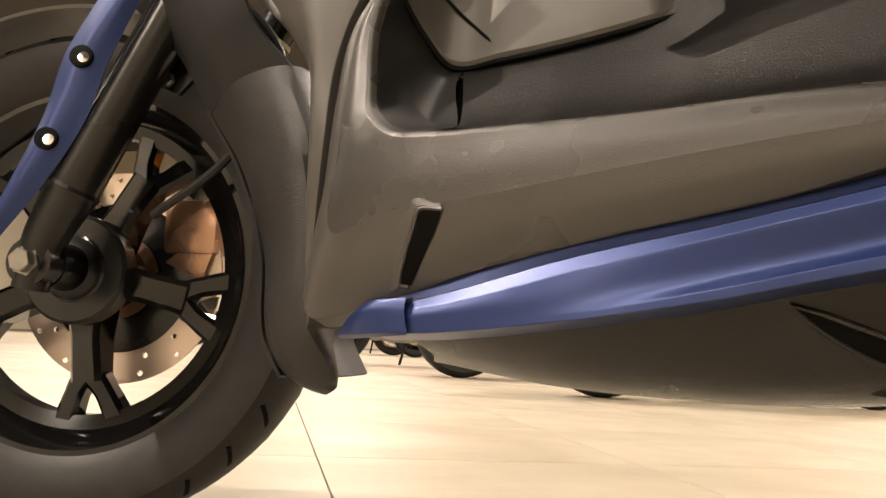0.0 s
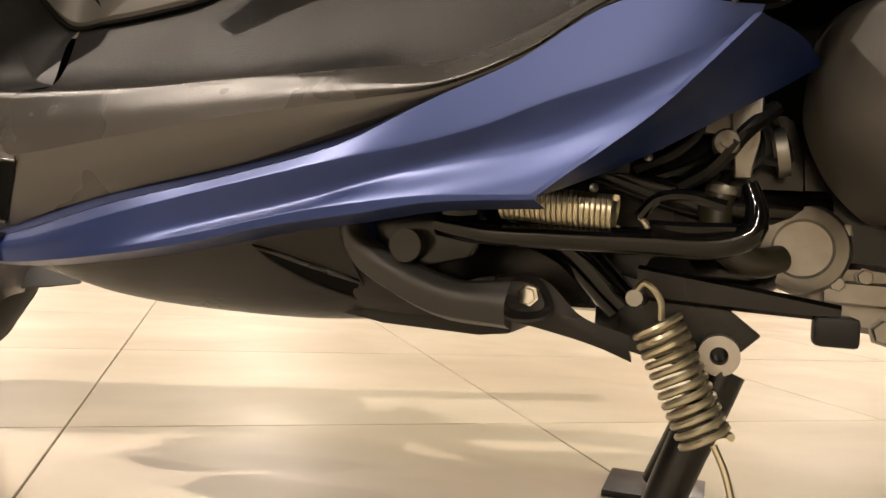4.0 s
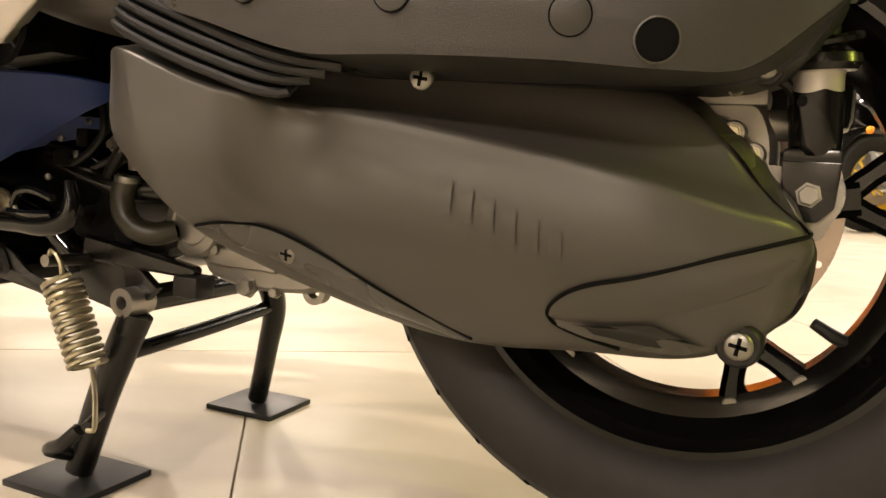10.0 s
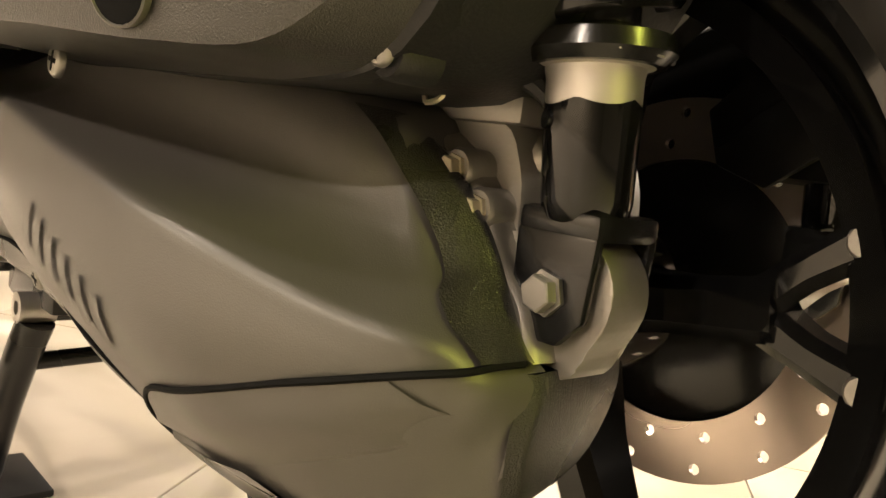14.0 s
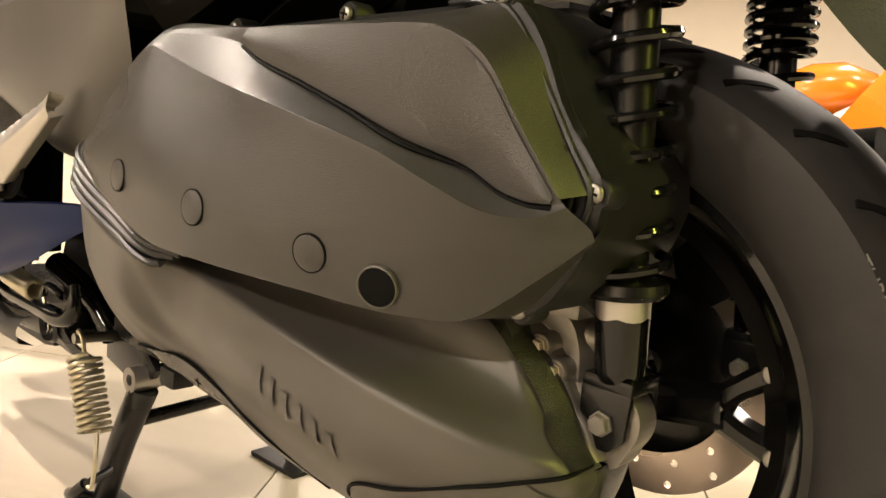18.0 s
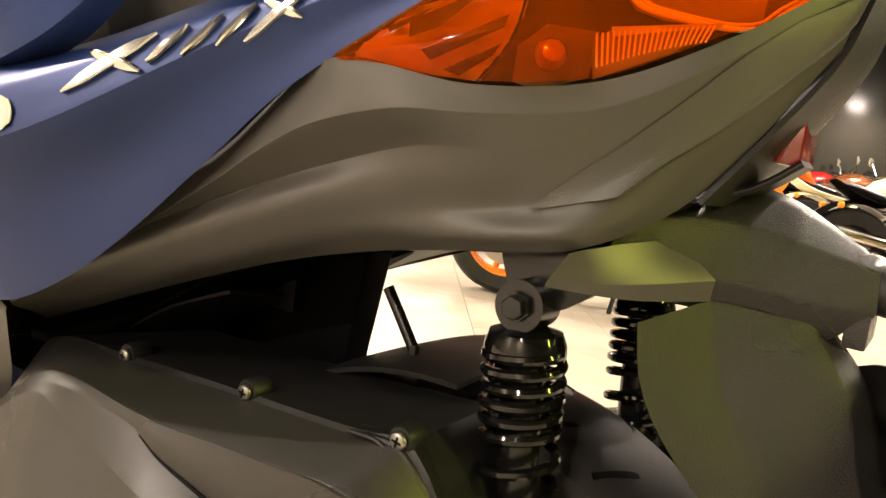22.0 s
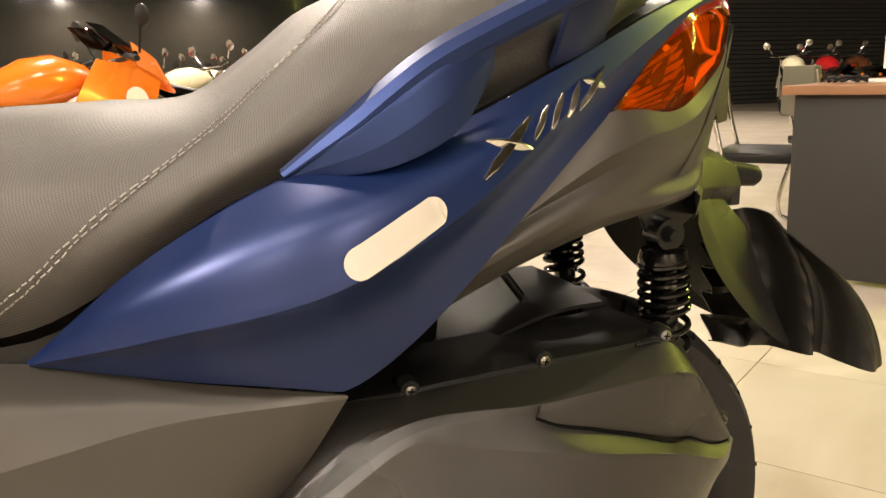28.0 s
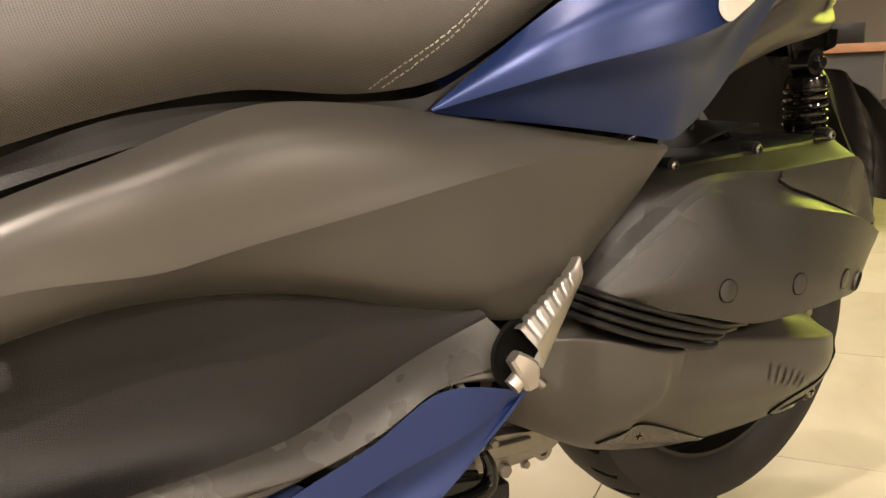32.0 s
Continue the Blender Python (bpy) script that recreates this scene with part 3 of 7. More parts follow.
foot_well = [(-1.119, -.176, .500), (-1.127, -.172, .462), (-1.120, -.170, .430), (-1.112, -.168, .405), (-1.094, -.170, .382), (-1.068, -.174, .374), (-1.02, -.175, .374), (-.94, -.174, .377), (-.85, -.181, .387), (-.75, -.195, .398), (-.69, -.201, .402), (-.642, -.204, .410), (-.575, -.2115, .436), (-.516, -.2245, .461)]
foot_deep = [(-1.117, -.174, .500), (-1.122, -.160, .478), (-1.112, -.145, .456), (-1.100, -.131, .437), (-1.094, -.128, .434), (-1.084, -.128, .4345), (-1.02, -.126, .442), (-.94, -.124, .459), (-.86, -.150, .475), (-.77, -.168, .485), (-.70, -.180, .490), (-.645, -.187, .487), (-.585, -.200, .475), (-.522, -.217, .466)]
foot_back = [(-1.115, -.160, .510), (-1.112, -.140, .492), (-1.10, -.120, .470), (-1.085, -.105, .45), (-1.075, -.100, .45), (-1.05, -.100, .452), (-1.01, -.098, .460), (-.94, -.112, .50), (-.86, -.145, .525), (-.77, -.163, .530), (-.70, -.172, .525), (-.645, -.178, .508), (-.585, -.194, .486), (-.522, -.212, .470)]
foot_low = [(a * .5 + d * .5, b * .5 + e * .5 - .0025, c * .5 + f * .5) for (a, b, c), (d, e, f) in zip(foot_hem, foot_mid)]
foot_r = [foot_hem, foot_low, foot_mid, foot_rim]
foot_pts = surface(foot_r, (), 0, 24, 10)
sp("footboard_side", creased([[(x, y + .02, z - .006) for x, y, z in foot_hem], foot_hem, foot_low, foot_mid], (1,), 0, 8, None, .0016, 8), GREY_GRAIN, label="smooth dark grey footboard side")
sp("footboard_band", creased([foot_mid, [(a * .5 + d * .5, b * .5 + e * .5 - .0020, c * .5 + f * .5) for (a, b, c), (d, e, f) in zip(foot_mid, foot_rim)], foot_rim], (), 0, 6, None, 0, 8), SPARKLE, label="coarse-grained upper band of the footboard side")
sp("footboard_rim", creased([foot_rim, [((a + d) / 2, (b + e) / 2 - .0012, (c + f) / 2 + .0012) for (a, b, c), (d, e, f) in zip(foot_rim, foot_lip)], foot_lip], (), 0, 4, None, 0, 8), SPARKLE, label="grained rim of the footboard")
wells = [foot_lip, foot_well, foot_deep, foot_back]
sp("footwell_front", creased([r[:6] for r in wells], (1,), 0, 6, None, .006, 8), BLACKP, label="black front wall of the footwell")
sp("footwell", creased([r[5:] for r in wells], (2,), 0, 8, None, .004, 8), FOOTBLACK, label="grained black footwell")
shield = [
    [(-1.187, -.120, .222), (-1.205, -.12, .30), (-1.212, -.12, .38), (-1.225, -.12, .435), (-1.262, -.11, .485), (-1.33, -.10, .55)],
    [(-1.190, -.158, .222), (-1.199, -.160, .30), (-1.203, -.160, .38), (-1.211, -.158, .435), (-1.243, -.155, .485), (-1.30, -.15, .55)],
    [(-1.190, -.166, .222), (-1.190, -.178, .30), (-1.189, -.183, .38), (-1.192, -.182, .435), (-1.205, -.180, .485), (-1.22, -.175, .555)],
    [(-1.189, -.166, .224), (-1.1805, -.181, .295), (-1.175, -.185, .37), (-1.1725, -.180, .43), (-1.164, -.177, .466), (-1.100, -.172, .56)],
    [(-1.180, -.150, .224), (-1.174, -.165, .295), (-1.168, -.168, .37), (-1.1665, -.163, .43), (-1.158, -.160, .466), (-1.098, -.155, .56)],
]
sp("leg_shield_edge", creased(shield, (1, 3), 0, 5, None, .003, 6), GREY, label="outer edge of the grey leg shield")
leg_low = [(-1.124, -.166, .484), (-1.113, -.148, .460), (-1.094, -.1305, .4360), (-1.05, -.1305, .4385), (-.97, -.1270, .4515), (-.92, -.126, .4620), (-.87, -.128, .4720), (-.82, -.125, .4800)]
up_by = lambda y, z, x=0: [(a + x, b + y, c + z) for a, b, c in leg_low]
sp("inner_leg_panel", creased([up_by(.016, -.002), up_by(.001, .003), up_by(-.001, .007), up_by(.006, .05), up_by(.016, .12), up_by(.03, .26)], (1, 2), 0, 5, None, .002, 6), GREY, label="smooth grey inner panel above the footwell")
sp("panel_gap", tube(up_by(-.0005, .0005), .0024, 6, 60), BLACK, label="dark gap under the inner panel")
sp("panel_groove", tube([(-1.052, -.1290, .4455), (-1.068, -.1270, .462), (-1.092, -.1255, .485), (-1.116, -.140, .512)], .0015, 6, 20), BLACK)
# side vent of the leg shield
on_foot = lambda x, z, lift: set_on(foot_pts, x, z, lift, -.15)
vent_a = [(-1.0585, .3035), (-1.0625, .294), (-1.075, .274), (-1.0885, .2545)]
vent_b = [(-1.0755, .3045), (-1.0800, .294), (-1.090, .274), (-1.0970, .2545)]
# black sheet on the panel stands in for the slot's shaded depth
sp("air_vent", creased([[on_foot(*p, .0010) for p in vent_a], [on_foot(*p, .0010) for p in vent_b]], (), 16, 4), BLACK, label="narrow air vent slot, its shaded depth laid on as a black sheet")
sp("vent_lip", tube([on_foot(*p, .0012) for p in [(-1.0575, .3045)] + vent_b + [(-1.0905, .2535)]], .0013, 6, 30), GREY_GRAIN)
sp("vent_step", creased([[on_foot(*p, .0014) for p in [(-1.058, .3055), (-1.0765, .3065), (-1.0815, .295), (-1.0915, .274), (-1.0985, .2535)]], [on_foot(*p, -.0006) for p in [(-1.060, .3105), (-1.083, .3125), (-1.092, .296), (-1.102, .273), (-1.108, .2485)]]], (), 24, 3), GREY_GRAIN)

# belly
belly_r = [
    [(-1.108, -.160, .2205), (-1.02, -.198, .234), (-.90, -.207, .252), (-.82, -.210, .268), (-.760, -.208, .279)],
    [(-1.106, -.150, .2165), (-1.02, -.180, .218), (-.90, -.190, .228), (-.82, -.192, .240), (-.772, -.188, .256)],
    [(-1.102, -.125, .2085), (-1.02, -.145, .199), (-.90, -.155, .198), (-.82, -.158, .202), (-.762, -.155, .214)],
    [(-1.130, -.04, .198), (-1.02, -.05, .185), (-.90, -.06, .182), (-.82, -.07, .185), (-.74, -.08, .195)],
    [(-1.120, .06, .198), (-1.02, .08, .185), (-.90, .08, .182), (-.82, .09, .185), (-.74, .1, .195)],
]
sp("belly_cowl", loft(belly_r, 36, 6), GREY_ROUGH, label="grained grey belly cowl")
belly_pts = surface(belly_r, (), 80, 16)
on_belly = lambda x, z, lift=0.0: set_on(belly_pts, x, z, lift)
slot_t = [(-.842, .2495), (-.823, .2450), (-.805, .2390), (-.785, .2325), (-.768, .2265)]
slot_b = [(-.842, .2485), (-.829, .2370), (-.813, .2265), (-.795, .2180), (-.775, .2115)]
slot_m = [(a * .5 + c * .5, b * .5 + d * .5) for (a, b), (c, d) in zip(slot_t, slot_b)]
# shade of the slot as a black sheet just off the cowl
sp("belly_slot", loft([[on_belly(*p, .0012) for p in slot_t], [on_belly(*p, .0012) for p in slot_m], [on_belly(*p, .0012) for p in slot_b]], 24, 4), BLACK, label="lens-shaped slot in the belly cowl, its shade laid on as a black sheet")
sp("belly_lip", tube([on_belly(x, z - .0018, .0014) for x, z in slot_t], [.0006, .0018, .0022, .002, .001], 6, 24), COVER)
sp("belly_lip", tube([on_belly(*p, .0014) for p in slot_b], [.0006, .0014, .0016, .0016, .001], 6, 24), GREY_ROUGH)
sp("belly_pan", plate([(-.80, .198), (-.76, .193), (-.68, .191), (-.655, .194), (-.655, .212), (-.80, .212)], -.14, -.02, .004), BLACKP, label="dark pan under the belly")
sp("belly_guard", creased([
    [(-.771, -.186, .281), (-.776, -.184, .262), (-.768, -.180, .241), (-.738, -.176, .2205), (-.703, -.172, .2055), (-.650, -.166, .2005)],
    [(-.768, -.200, .282), (-.771, -.199, .262), (-.763, -.196, .243), (-.735, -.192, .224), (-.702, -.188, .2100), (-.650, -.182, .2045)],
    [(-.764, -.204, .281), (-.766, -.203, .265), (-.752, -.200, .249), (-.726, -.196, .235), (-.692, -.192, .2240), (-.650, -.186, .2200)],
    [(-.759, -.196, .281), (-.759, -.195, .265), (-.738, -.192, .2515), (-.716, -.188, .2420), (-.683, -.184, .2330), (-.648, -.178, .2365)],
    [(-.757, -.186, .281), (-.757, -.185, .266), (-.737, -.182, .2520), (-.715, -.178, .2425), (-.682, -.174, .2335), (-.648, -.168, .2370)],
], (1, 3), 0, 5, None, .002, 7), COVER, label="smooth dark guard that curves down to the stand")
sp("far_side_cowl", loft([
    [(-1.14, .15, .22), (-.95, .2, .24), (-.75, .2, .26)],
    [(-1.14, .17, .30), (-.95, .22, .33), (-.75, .22, .36)],
    [(-1.13, .15, .40), (-.95, .2, .40), (-.75, .2, .44)],
], 12, 4, 0.003, None), BLUE, label="blue lower cowl of the far side")

# rear side panel under the seat
side_r = [
    [(-.96, -.150, .555), (-.876, -.178, .594), (-.808, -.190, .617), (-.70, -.194, .650), (-.60, -.188, .646), (-.548, -.184, .638), (-.45, -.212, .620), (-.312, -.236, .5955)],
    [(-.96, -.182, .542), (-.876, -.203, .580), (-.80, -.217, .606), (-.70, -.224, .630), (-.60, -.225, .628), (-.545, -.224, .620), (-.44, -.228, .608), (-.311, -.2365, .5945)],
    [(-.96, -.193, .515), (-.88, -.214, .535), (-.782, -.2345, .540), (-.725, -.2385, .551), (-.635, -.2425, .566), (-.52, -.241, .585), (-.45, -.2375, .594), (-.3115, -.2365, .592)],
    [(-.96, -.190, .490), (-.89, -.204, .512), (-.80, -.216, .522), (-.70, -.224, .526), (-.58, -.228, .492), (-.50, -.228, .476), (-.43, -.224, .492), (-.340, -.212, .535)],
    [(-.96, -.176, .475), (-.89, -.190, .497), (-.80, -.196, .512), (-.69, -.202, .505), (-.56, -.206, .468), (-.475, -.210, .446), (-.425, -.200, .450), (-.375, -.185, .480)],
    [(-.96, -.16, .47), (-.89, -.165, .49), (-.80, -.17, .504), (-.69, -.176, .497), (-.56, -.18, .46), (-.47, -.178, .436), (-.425, -.16, .43), (-.38, -.15, .46)],
]
sp("side_panel", creased(side_r, (2,), 60, 6), GREY, label="large smooth dark grey side panel with a crease")
sp("inner_frame_cover", loft([
    [(-.46, -.13, .40), (-.40, -.12, .46), (-.34, -.12, .54), (-.27, -.12, .59), (-.2, -.115, .62)],
    [(-.44, -.05, .36), (-.38, -.05, .44), (-.32, -.05, .52), (-.27, -.05, .57), (-.2, -.05, .61)],
], 20, 4), BLACKP, label="black inner frame cover")
# black plates added to close see-through gaps that lie in shade
sp("inner_frame_fill", plate([(-.58, .37), (-.33, .36), (-.30, .60), (-.52, .62)], -.070, -.035, .003), BLACK, label="added black plate that fills the shaded space inside the frame")
sp("inner_frame_fill", plate([(-1.02, .38), (-.24, .36), (-.22, .58), (-.30, .62), (-1.02, .64)], .04, .07, .003), BLACK)
sp("footwell_fill", plate([(-1.15, .27), (-.72, .30), (-.72, .46), (-.94, .44), (-1.06, .428), (-1.15, .43)], -.122, -.105, .003), BLACK, label="added black plate for the shade under the footwell")
sp("footwell_back", plate([(-1.14, .40), (-.70, .44), (-.70, .72), (-1.08, .72)], -.035, .02, .004), BLACKP, label="dark inner wall behind the footwell")

# ---------------------------------------------------------------- the scooter: seat and tail
TAILC = 0.03
seat_r = [
    [(-.98, -.12, .60), (-.90, -.150, .62), (-.797, -.172, .648), (-.709, -.176, .661), (-.60, -.176, .655), (-.534, -.182, .664), (-.47, -.196, .698), (-.40, -.206, .745), (-.33, -.206, .775), (-.20, -.205, .808), (-.08, -.185, .860), (.02, -.13, .905), (.085, -.07, .925)],
    [(-.98, -.15, .64), (-.90, -.185, .665), (-.80, -.205, .690), (-.709, -.212, .705), (-.60, -.214, .700), (-.53, -.216, .712), (-.46, -.222, .738), (-.385, -.224, .778), (-.31, -.222, .812), (-.20, -.215, .850), (-.08, -.190, .893), (.02, -.135, .925), (.088, -.07, .936)],
    [(-.98, -.14, .70), (-.90, -.17, .73), (-.80, -.19, .752), (-.709, -.198, .765), (-.60, -.200, .768), (-.51, -.205, .776), (-.43, -.20, .792), (-.36, -.20, .822), (-.29, -.198, .872), (-.19, -.19, .902), (-.08, -.165, .920), (.02, -.115, .937), (.09, -.06, .944)],
    [(-.98, -.07, .74), (-.90, -.09, .775), (-.80, -.11, .800), (-.709, -.12, .810), (-.60, -.125, .812), (-.49, -.125, .818), (-.40, -.12, .826), (-.335, -.12, .868), (-.27, -.12, .914), (-.18, -.115, .932), (-.08, -.10, .941), (.02, -.06, .949), (.092, -.02, .950)],
    [(-.98, .015, .75), (-.90, .015, .79), (-.80, .015, .812), (-.709, .015, .822), (-.60, .02, .824), (-.48, .02, .828), (-.395, .02, .832), (-.328, .02, .876), (-.262, .025, .924), (-.18, .025, .937), (-.08, .03, .945), (.02, .03, .953), (.094, .03, .953)],
]
seat = sp("seat", joined(loft(seat_r, 72, 6, 0), loft(seat_r, 72, 6, 0, TAILC - .012)), VINYL, label="black two-level seat in woven-grain vinyl with grey double stitching", smooth=60)


seat.data.materials.append(LEATHER)
for f in seat.data.polygons:
    x = f.center.x - .78
    if x > -.24 and f.center.z < np.interp(x, [p[0] for p in seat_r[1]], [p[2] for p in seat_r[1]]) + .006:
        f.material_index = 1
seat_fine = [clear_spline(x, 600) for x in seat_r]


def seat_point(u, v, lift=0.0008):
    r = [x[int(round(u * 600))] for x in seat_fine]
    return clear_spline(r, 200)[int(round(v * 200))] + np.array([0, -lift, lift * 0.6])


# double seam over the seat side, as short stitches
seam = clear_spline([(.34, .01), (.375, .10), (.415, .17), (.455, .21), (.505, .25), (.54, .32), (.57, .38), (.61, .42), (.645, .50), (.67, .68), (.68, 1.0)], 130)
for k, off in enumerate((0.0, 0.012)):
    pts = [seat_point(min(u + off, 1), v) for u, v in seam]
    bms = [tube([pts[i], pts[i] * 0.35 + pts[i + 1] * 0.65], 0.0007, 5) for i in range(len(pts) - 1)]
    sp("stitching", joined(*bms), STITCH, label="grey stitching")
sp("seat_base", plate([(-.93, .57), (-.93, .65), (-.70, .70), (-.55, .70), (-.49, .655), (-.58, .60), (-.75, .59)], -.125, .15, .004), BLACKP, label="black seat base")
sp("seat_gap", loft([
    [(-.90, -.14, .61), (-.797, -.166, .644), (-.709, -.17, .652), (-.60, -.168, .648), (-.534, -.17, .652), (-.47, -.186, .69), (-.40, -.196, .735), (-.33, -.198, .765)],
    [(-.90, -.15, .59), (-.797, -.172, .62), (-.709, -.176, .640), (-.60, -.172, .636), (-.534, -.174, .632), (-.47, -.19, .67), (-.40, -.205, .715), (-.33, -.21, .75)],
], 30, 3), BLACKP, label="black seat base edge")

blue_r = [
    [(-.544, -.188, .640), (-.45, -.234, .720), (-.35, -.254, .774), (-.24, -.240, .797), (-.11, -.208, .846), (.03, -.150, .901), (.135, -.082, .926)],
    [(-.543, -.190, .639), (-.45, -.262, .702), (-.34, -.292, .742), (-.23, -.272, .774), (-.10, -.216, .832), (.035, -.152, .895), (.137, -.084, .924)],
    [(-.542, -.191, .638), (-.45, -.270, .670), (-.33, -.303, .698), (-.22, -.276, .743), (-.095, -.220, .820), (.04, -.152, .889), (.139, -.084, .922)],
    [(-.541, -.190, .637), (-.44, -.246, .654), (-.325, -.266, .660), (-.21, -.236, .716), (-.085, -.208, .806), (.045, -.148, .884), (.141, -.082, .920)],
    [(-.540, -.188, .636), (-.43, -.224, .620), (-.335, -.240, .6045), (-.318, -.2425, .601), (-.303, -.239, .603), (-.25, -.229, .631), (-.20, -.220, .671), (-.13, -.210, .737), (-.072, -.202, .791), (.05, -.145, .880), (.143, -.080, .917)],
]
for mir, lab in ((None, "matt blue tail panel"), (TAILC, "blue tail panel of the far side")):
    sp("tail_panel", creased(blue_r, (2,), 60, 6, mir), BLUE, label=lab)


tail_r = [
    [(-.318, -.230, .598), (-.234, -.204, .674), (-.135, -.193, .745), (-.074, -.193, .797), (-.046, -.197, .809), (.03, -.166, .803), (.093, -.118, .816), (.154, -.078, .852), (.205, -.022, .900)],
    [(-.319, -.228, .596), (-.234, -.209, .655), (-.135, -.200, .722), (-.060, -.202, .766), (-.005, -.190, .783), (.04, -.164, .787), (.098, -.122, .800), (.156, -.077, .840), (.206, -.020, .890)],
    [(-.321, -.226, .594), (-.234, -.197, .664), (-.135, -.181, .713), (-.058, -.175, .744), (.0, -.166, .763), (.05, -.150, .768), (.101, -.116, .782), (.155, -.071, .826), (.206, -.016, .880)],
    [(-.326, -.218, .590), (-.234, -.200, .655), (-.135, -.190, .697), (-.058, -.181, .726), (.0, -.164, .744), (.05, -.142, .752), (.103, -.112, .766), (.154, -.067, .812), (.206, -.013, .872)],
    [(-.340, -.200, .582), (-.220, -.188, .644), (-.135, -.180, .680), (-.058, -.171, .708), (.0, -.156, .722), (.05, -.134, .732), (.102, -.114, .748), (.150, -.064, .790), (.205, -.010, .865)],
    [(-.352, -.188, .576), (-.20, -.176, .642), (-.11, -.168, .678), (-.045, -.162, .702), (.01, -.152, .712), (.055, -.144, .717), (.097, -.124, .726), (.143, -.060, .768), (.204, -.009, .861)],
    [(-.370, -.165, .564), (-.20, -.156, .634), (-.11, -.150, .668), (-.024, -.142, .692), (.02, -.138, .700), (.055, -.132, .706), (.094, -.118, .714), (.140, -.055, .752), (.203, -.008, .858)],
]
for mir, lab in ((None, "dark grey tail cowl under the lamp"), (TAILC, "grey tail cowl of the far side")):
    sp("tail_cowl", creased(tail_r, (1, 2), 60, 6, mir, .003), GREY, label=lab)
sp("tail_underside", loft([
    [(-.36, -.165, .566), (-.20, -.155, .637), (-.08, -.145, .68), (.02, -.135, .70), (.09, -.115, .712), (.135, -.05, .75)],
    [(-.36, .03, .60), (-.20, .03, .650), (-.08, .03, .69), (.02, .03, .71), (.09, .03, .72), (.145, .03, .75)],
    [(-.36, .225, .566), (-.20, .215, .637), (-.08, .205, .68), (.02, .195, .70), (.09, .175, .712), (.135, .11, .75)],
], 24, 5, 0.004), BLACKP, label="black underside of the tail")
sp("tail_end", loft([
    [(.143, -.055, .752), (.172, -.03, .80), (.204, -.008, .858), (.214, 0, .90)],
    [(.150, .03, .752), (.182, .03, .80), (.215, .03, .858), (.226, .03, .905)],
    [(.143, .115, .752), (.172, .09, .80), (.204, .068, .858), (.214, .06, .90)],
], 16, 4, 0.004), GREY_ROUGH, label="grained tail end")
sp("tail_cap", loft([
    [(.05, -.141, .898), (.10, -.106, .913), (.15, -.070, .920), (.19, -.035, .918), (.213, -.008, .907)],
    [(.05, -.125, .904), (.10, -.090, .919), (.15, -.055, .925), (.192, -.022, .923), (.217, 0, .911)],
    [(.05, .03, .908), (.10, .03, .922), (.15, .03, .928), (.20, .03, .926), (.223, .03, .913)],
    [(.05, .185, .904), (.10, .150, .919), (.15, .115, .925), (.192, .082, .923), (.217, .06, .911)],
    [(.05, .201, .898), (.10, .166, .913), (.15, .13, .920), (.19, .095, .918), (.213, .068, .907)],
], 24, 5, 0.004), NAVY, label="dark blue tail cap")

fold = [(.184, -.047, .868), (.1643, -.0684, .8459), (.1401, -.0865, .8161), (.1134, -.1058, .7847), (.0844, -.1231, .7552), (.0637, -.1310, .7335)]
rear = [(.213, -.012, .893), (.206, -.016, .870), (.181, -.040, .834), (.155, -.064, .800), (.128, -.092, .770), (.112, -.108, .750)]
sp("tail_rear_facet", loft([[(x, y - .0015, z) for x, y, z in fold], [(a * .5 + d * .5 + .002, b * .5 + e * .5 - .003, c * .5 + f * .5) for (a, b, c), (d, e, f) in zip(fold, rear)], [(x + .002, y - .0015, z) for x, y, z in rear], [(x - .008, y + .016, z - .002) for x, y, z in rear]], 20, 4, 0), GREY_GRAIN, label="grained rear facet of the tail")
# tail lamp
lamp_r = [
    [(-.046, -.1985, .8105), (-.006, -.176, .846), (.04, -.146, .884), (.085, -.116, .906), (.14, -.076, .917), (.192, -.032, .915), (.210, -.014, .904)],
    [(-.045, -.1995, .8095), (-.001, -.184, .832), (.05, -.156, .860), (.10, -.120, .880), (.148, -.080, .892), (.193, -.034, .899), (.210, -.0145, .903)],
    [(-.044, -.1995, .8085), (.012, -.183, .816), (.055, -.160, .828), (.10, -.124, .842), (.15, -.082, .862), (.191, -.036, .884), (.2095, -.015, .9015)],
    [(-.043, -.1975, .8075), (.03, -.168, .805), (.06, -.146, .809), (.095, -.119, .819), (.154, -.0785, .8545), (.188, -.037, .875), (.209, -.0155, .9005)],
]
IN = np.array((-.455, .838, -.30))
lamp = sp("tail_lamp", loft(lamp_r, 48, 6, 0), LENS, label="large clear orange tail lamp lens")


def inside(p, d):
    """A point of the lamp's glass moved into the lamp."""
    return tuple(np.array(p) + IN * d)


# u runs along the lamp and v up its glass, in millimetres from its middle
LAMP_O, LAMP_U, LAMP_V = np.array((.0839, -.1236, .8549)), np.array((.849, .528, 0)), np.array((-.102, .163, .981))
glass = np.array([q for r in zip(*[clear_spline(x, 60) for x in lamp_r]) for q in clear_spline(r, 12)])
glass_uv = np.stack([(glass - LAMP_O) @ LAMP_U, (glass - LAMP_O) @ LAMP_V], 1) * 1000


def behind(u, v, d):
    """A point d metres behind the lamp's glass."""
    far = ((glass_uv - (u, v)) ** 2).sum(1)
    near = np.argsort(far)[:6]
    w = 1 / (far[near] + 1)
    n = (glass[near] * w[:, None]).sum(0) / w.sum()
    flat = LAMP_O + LAMP_U * u / 1000 + LAMP_V * v / 1000
    back = np.array((-.519, .833, -.192))
    return tuple(flat + back * ((n - flat) @ back + d))


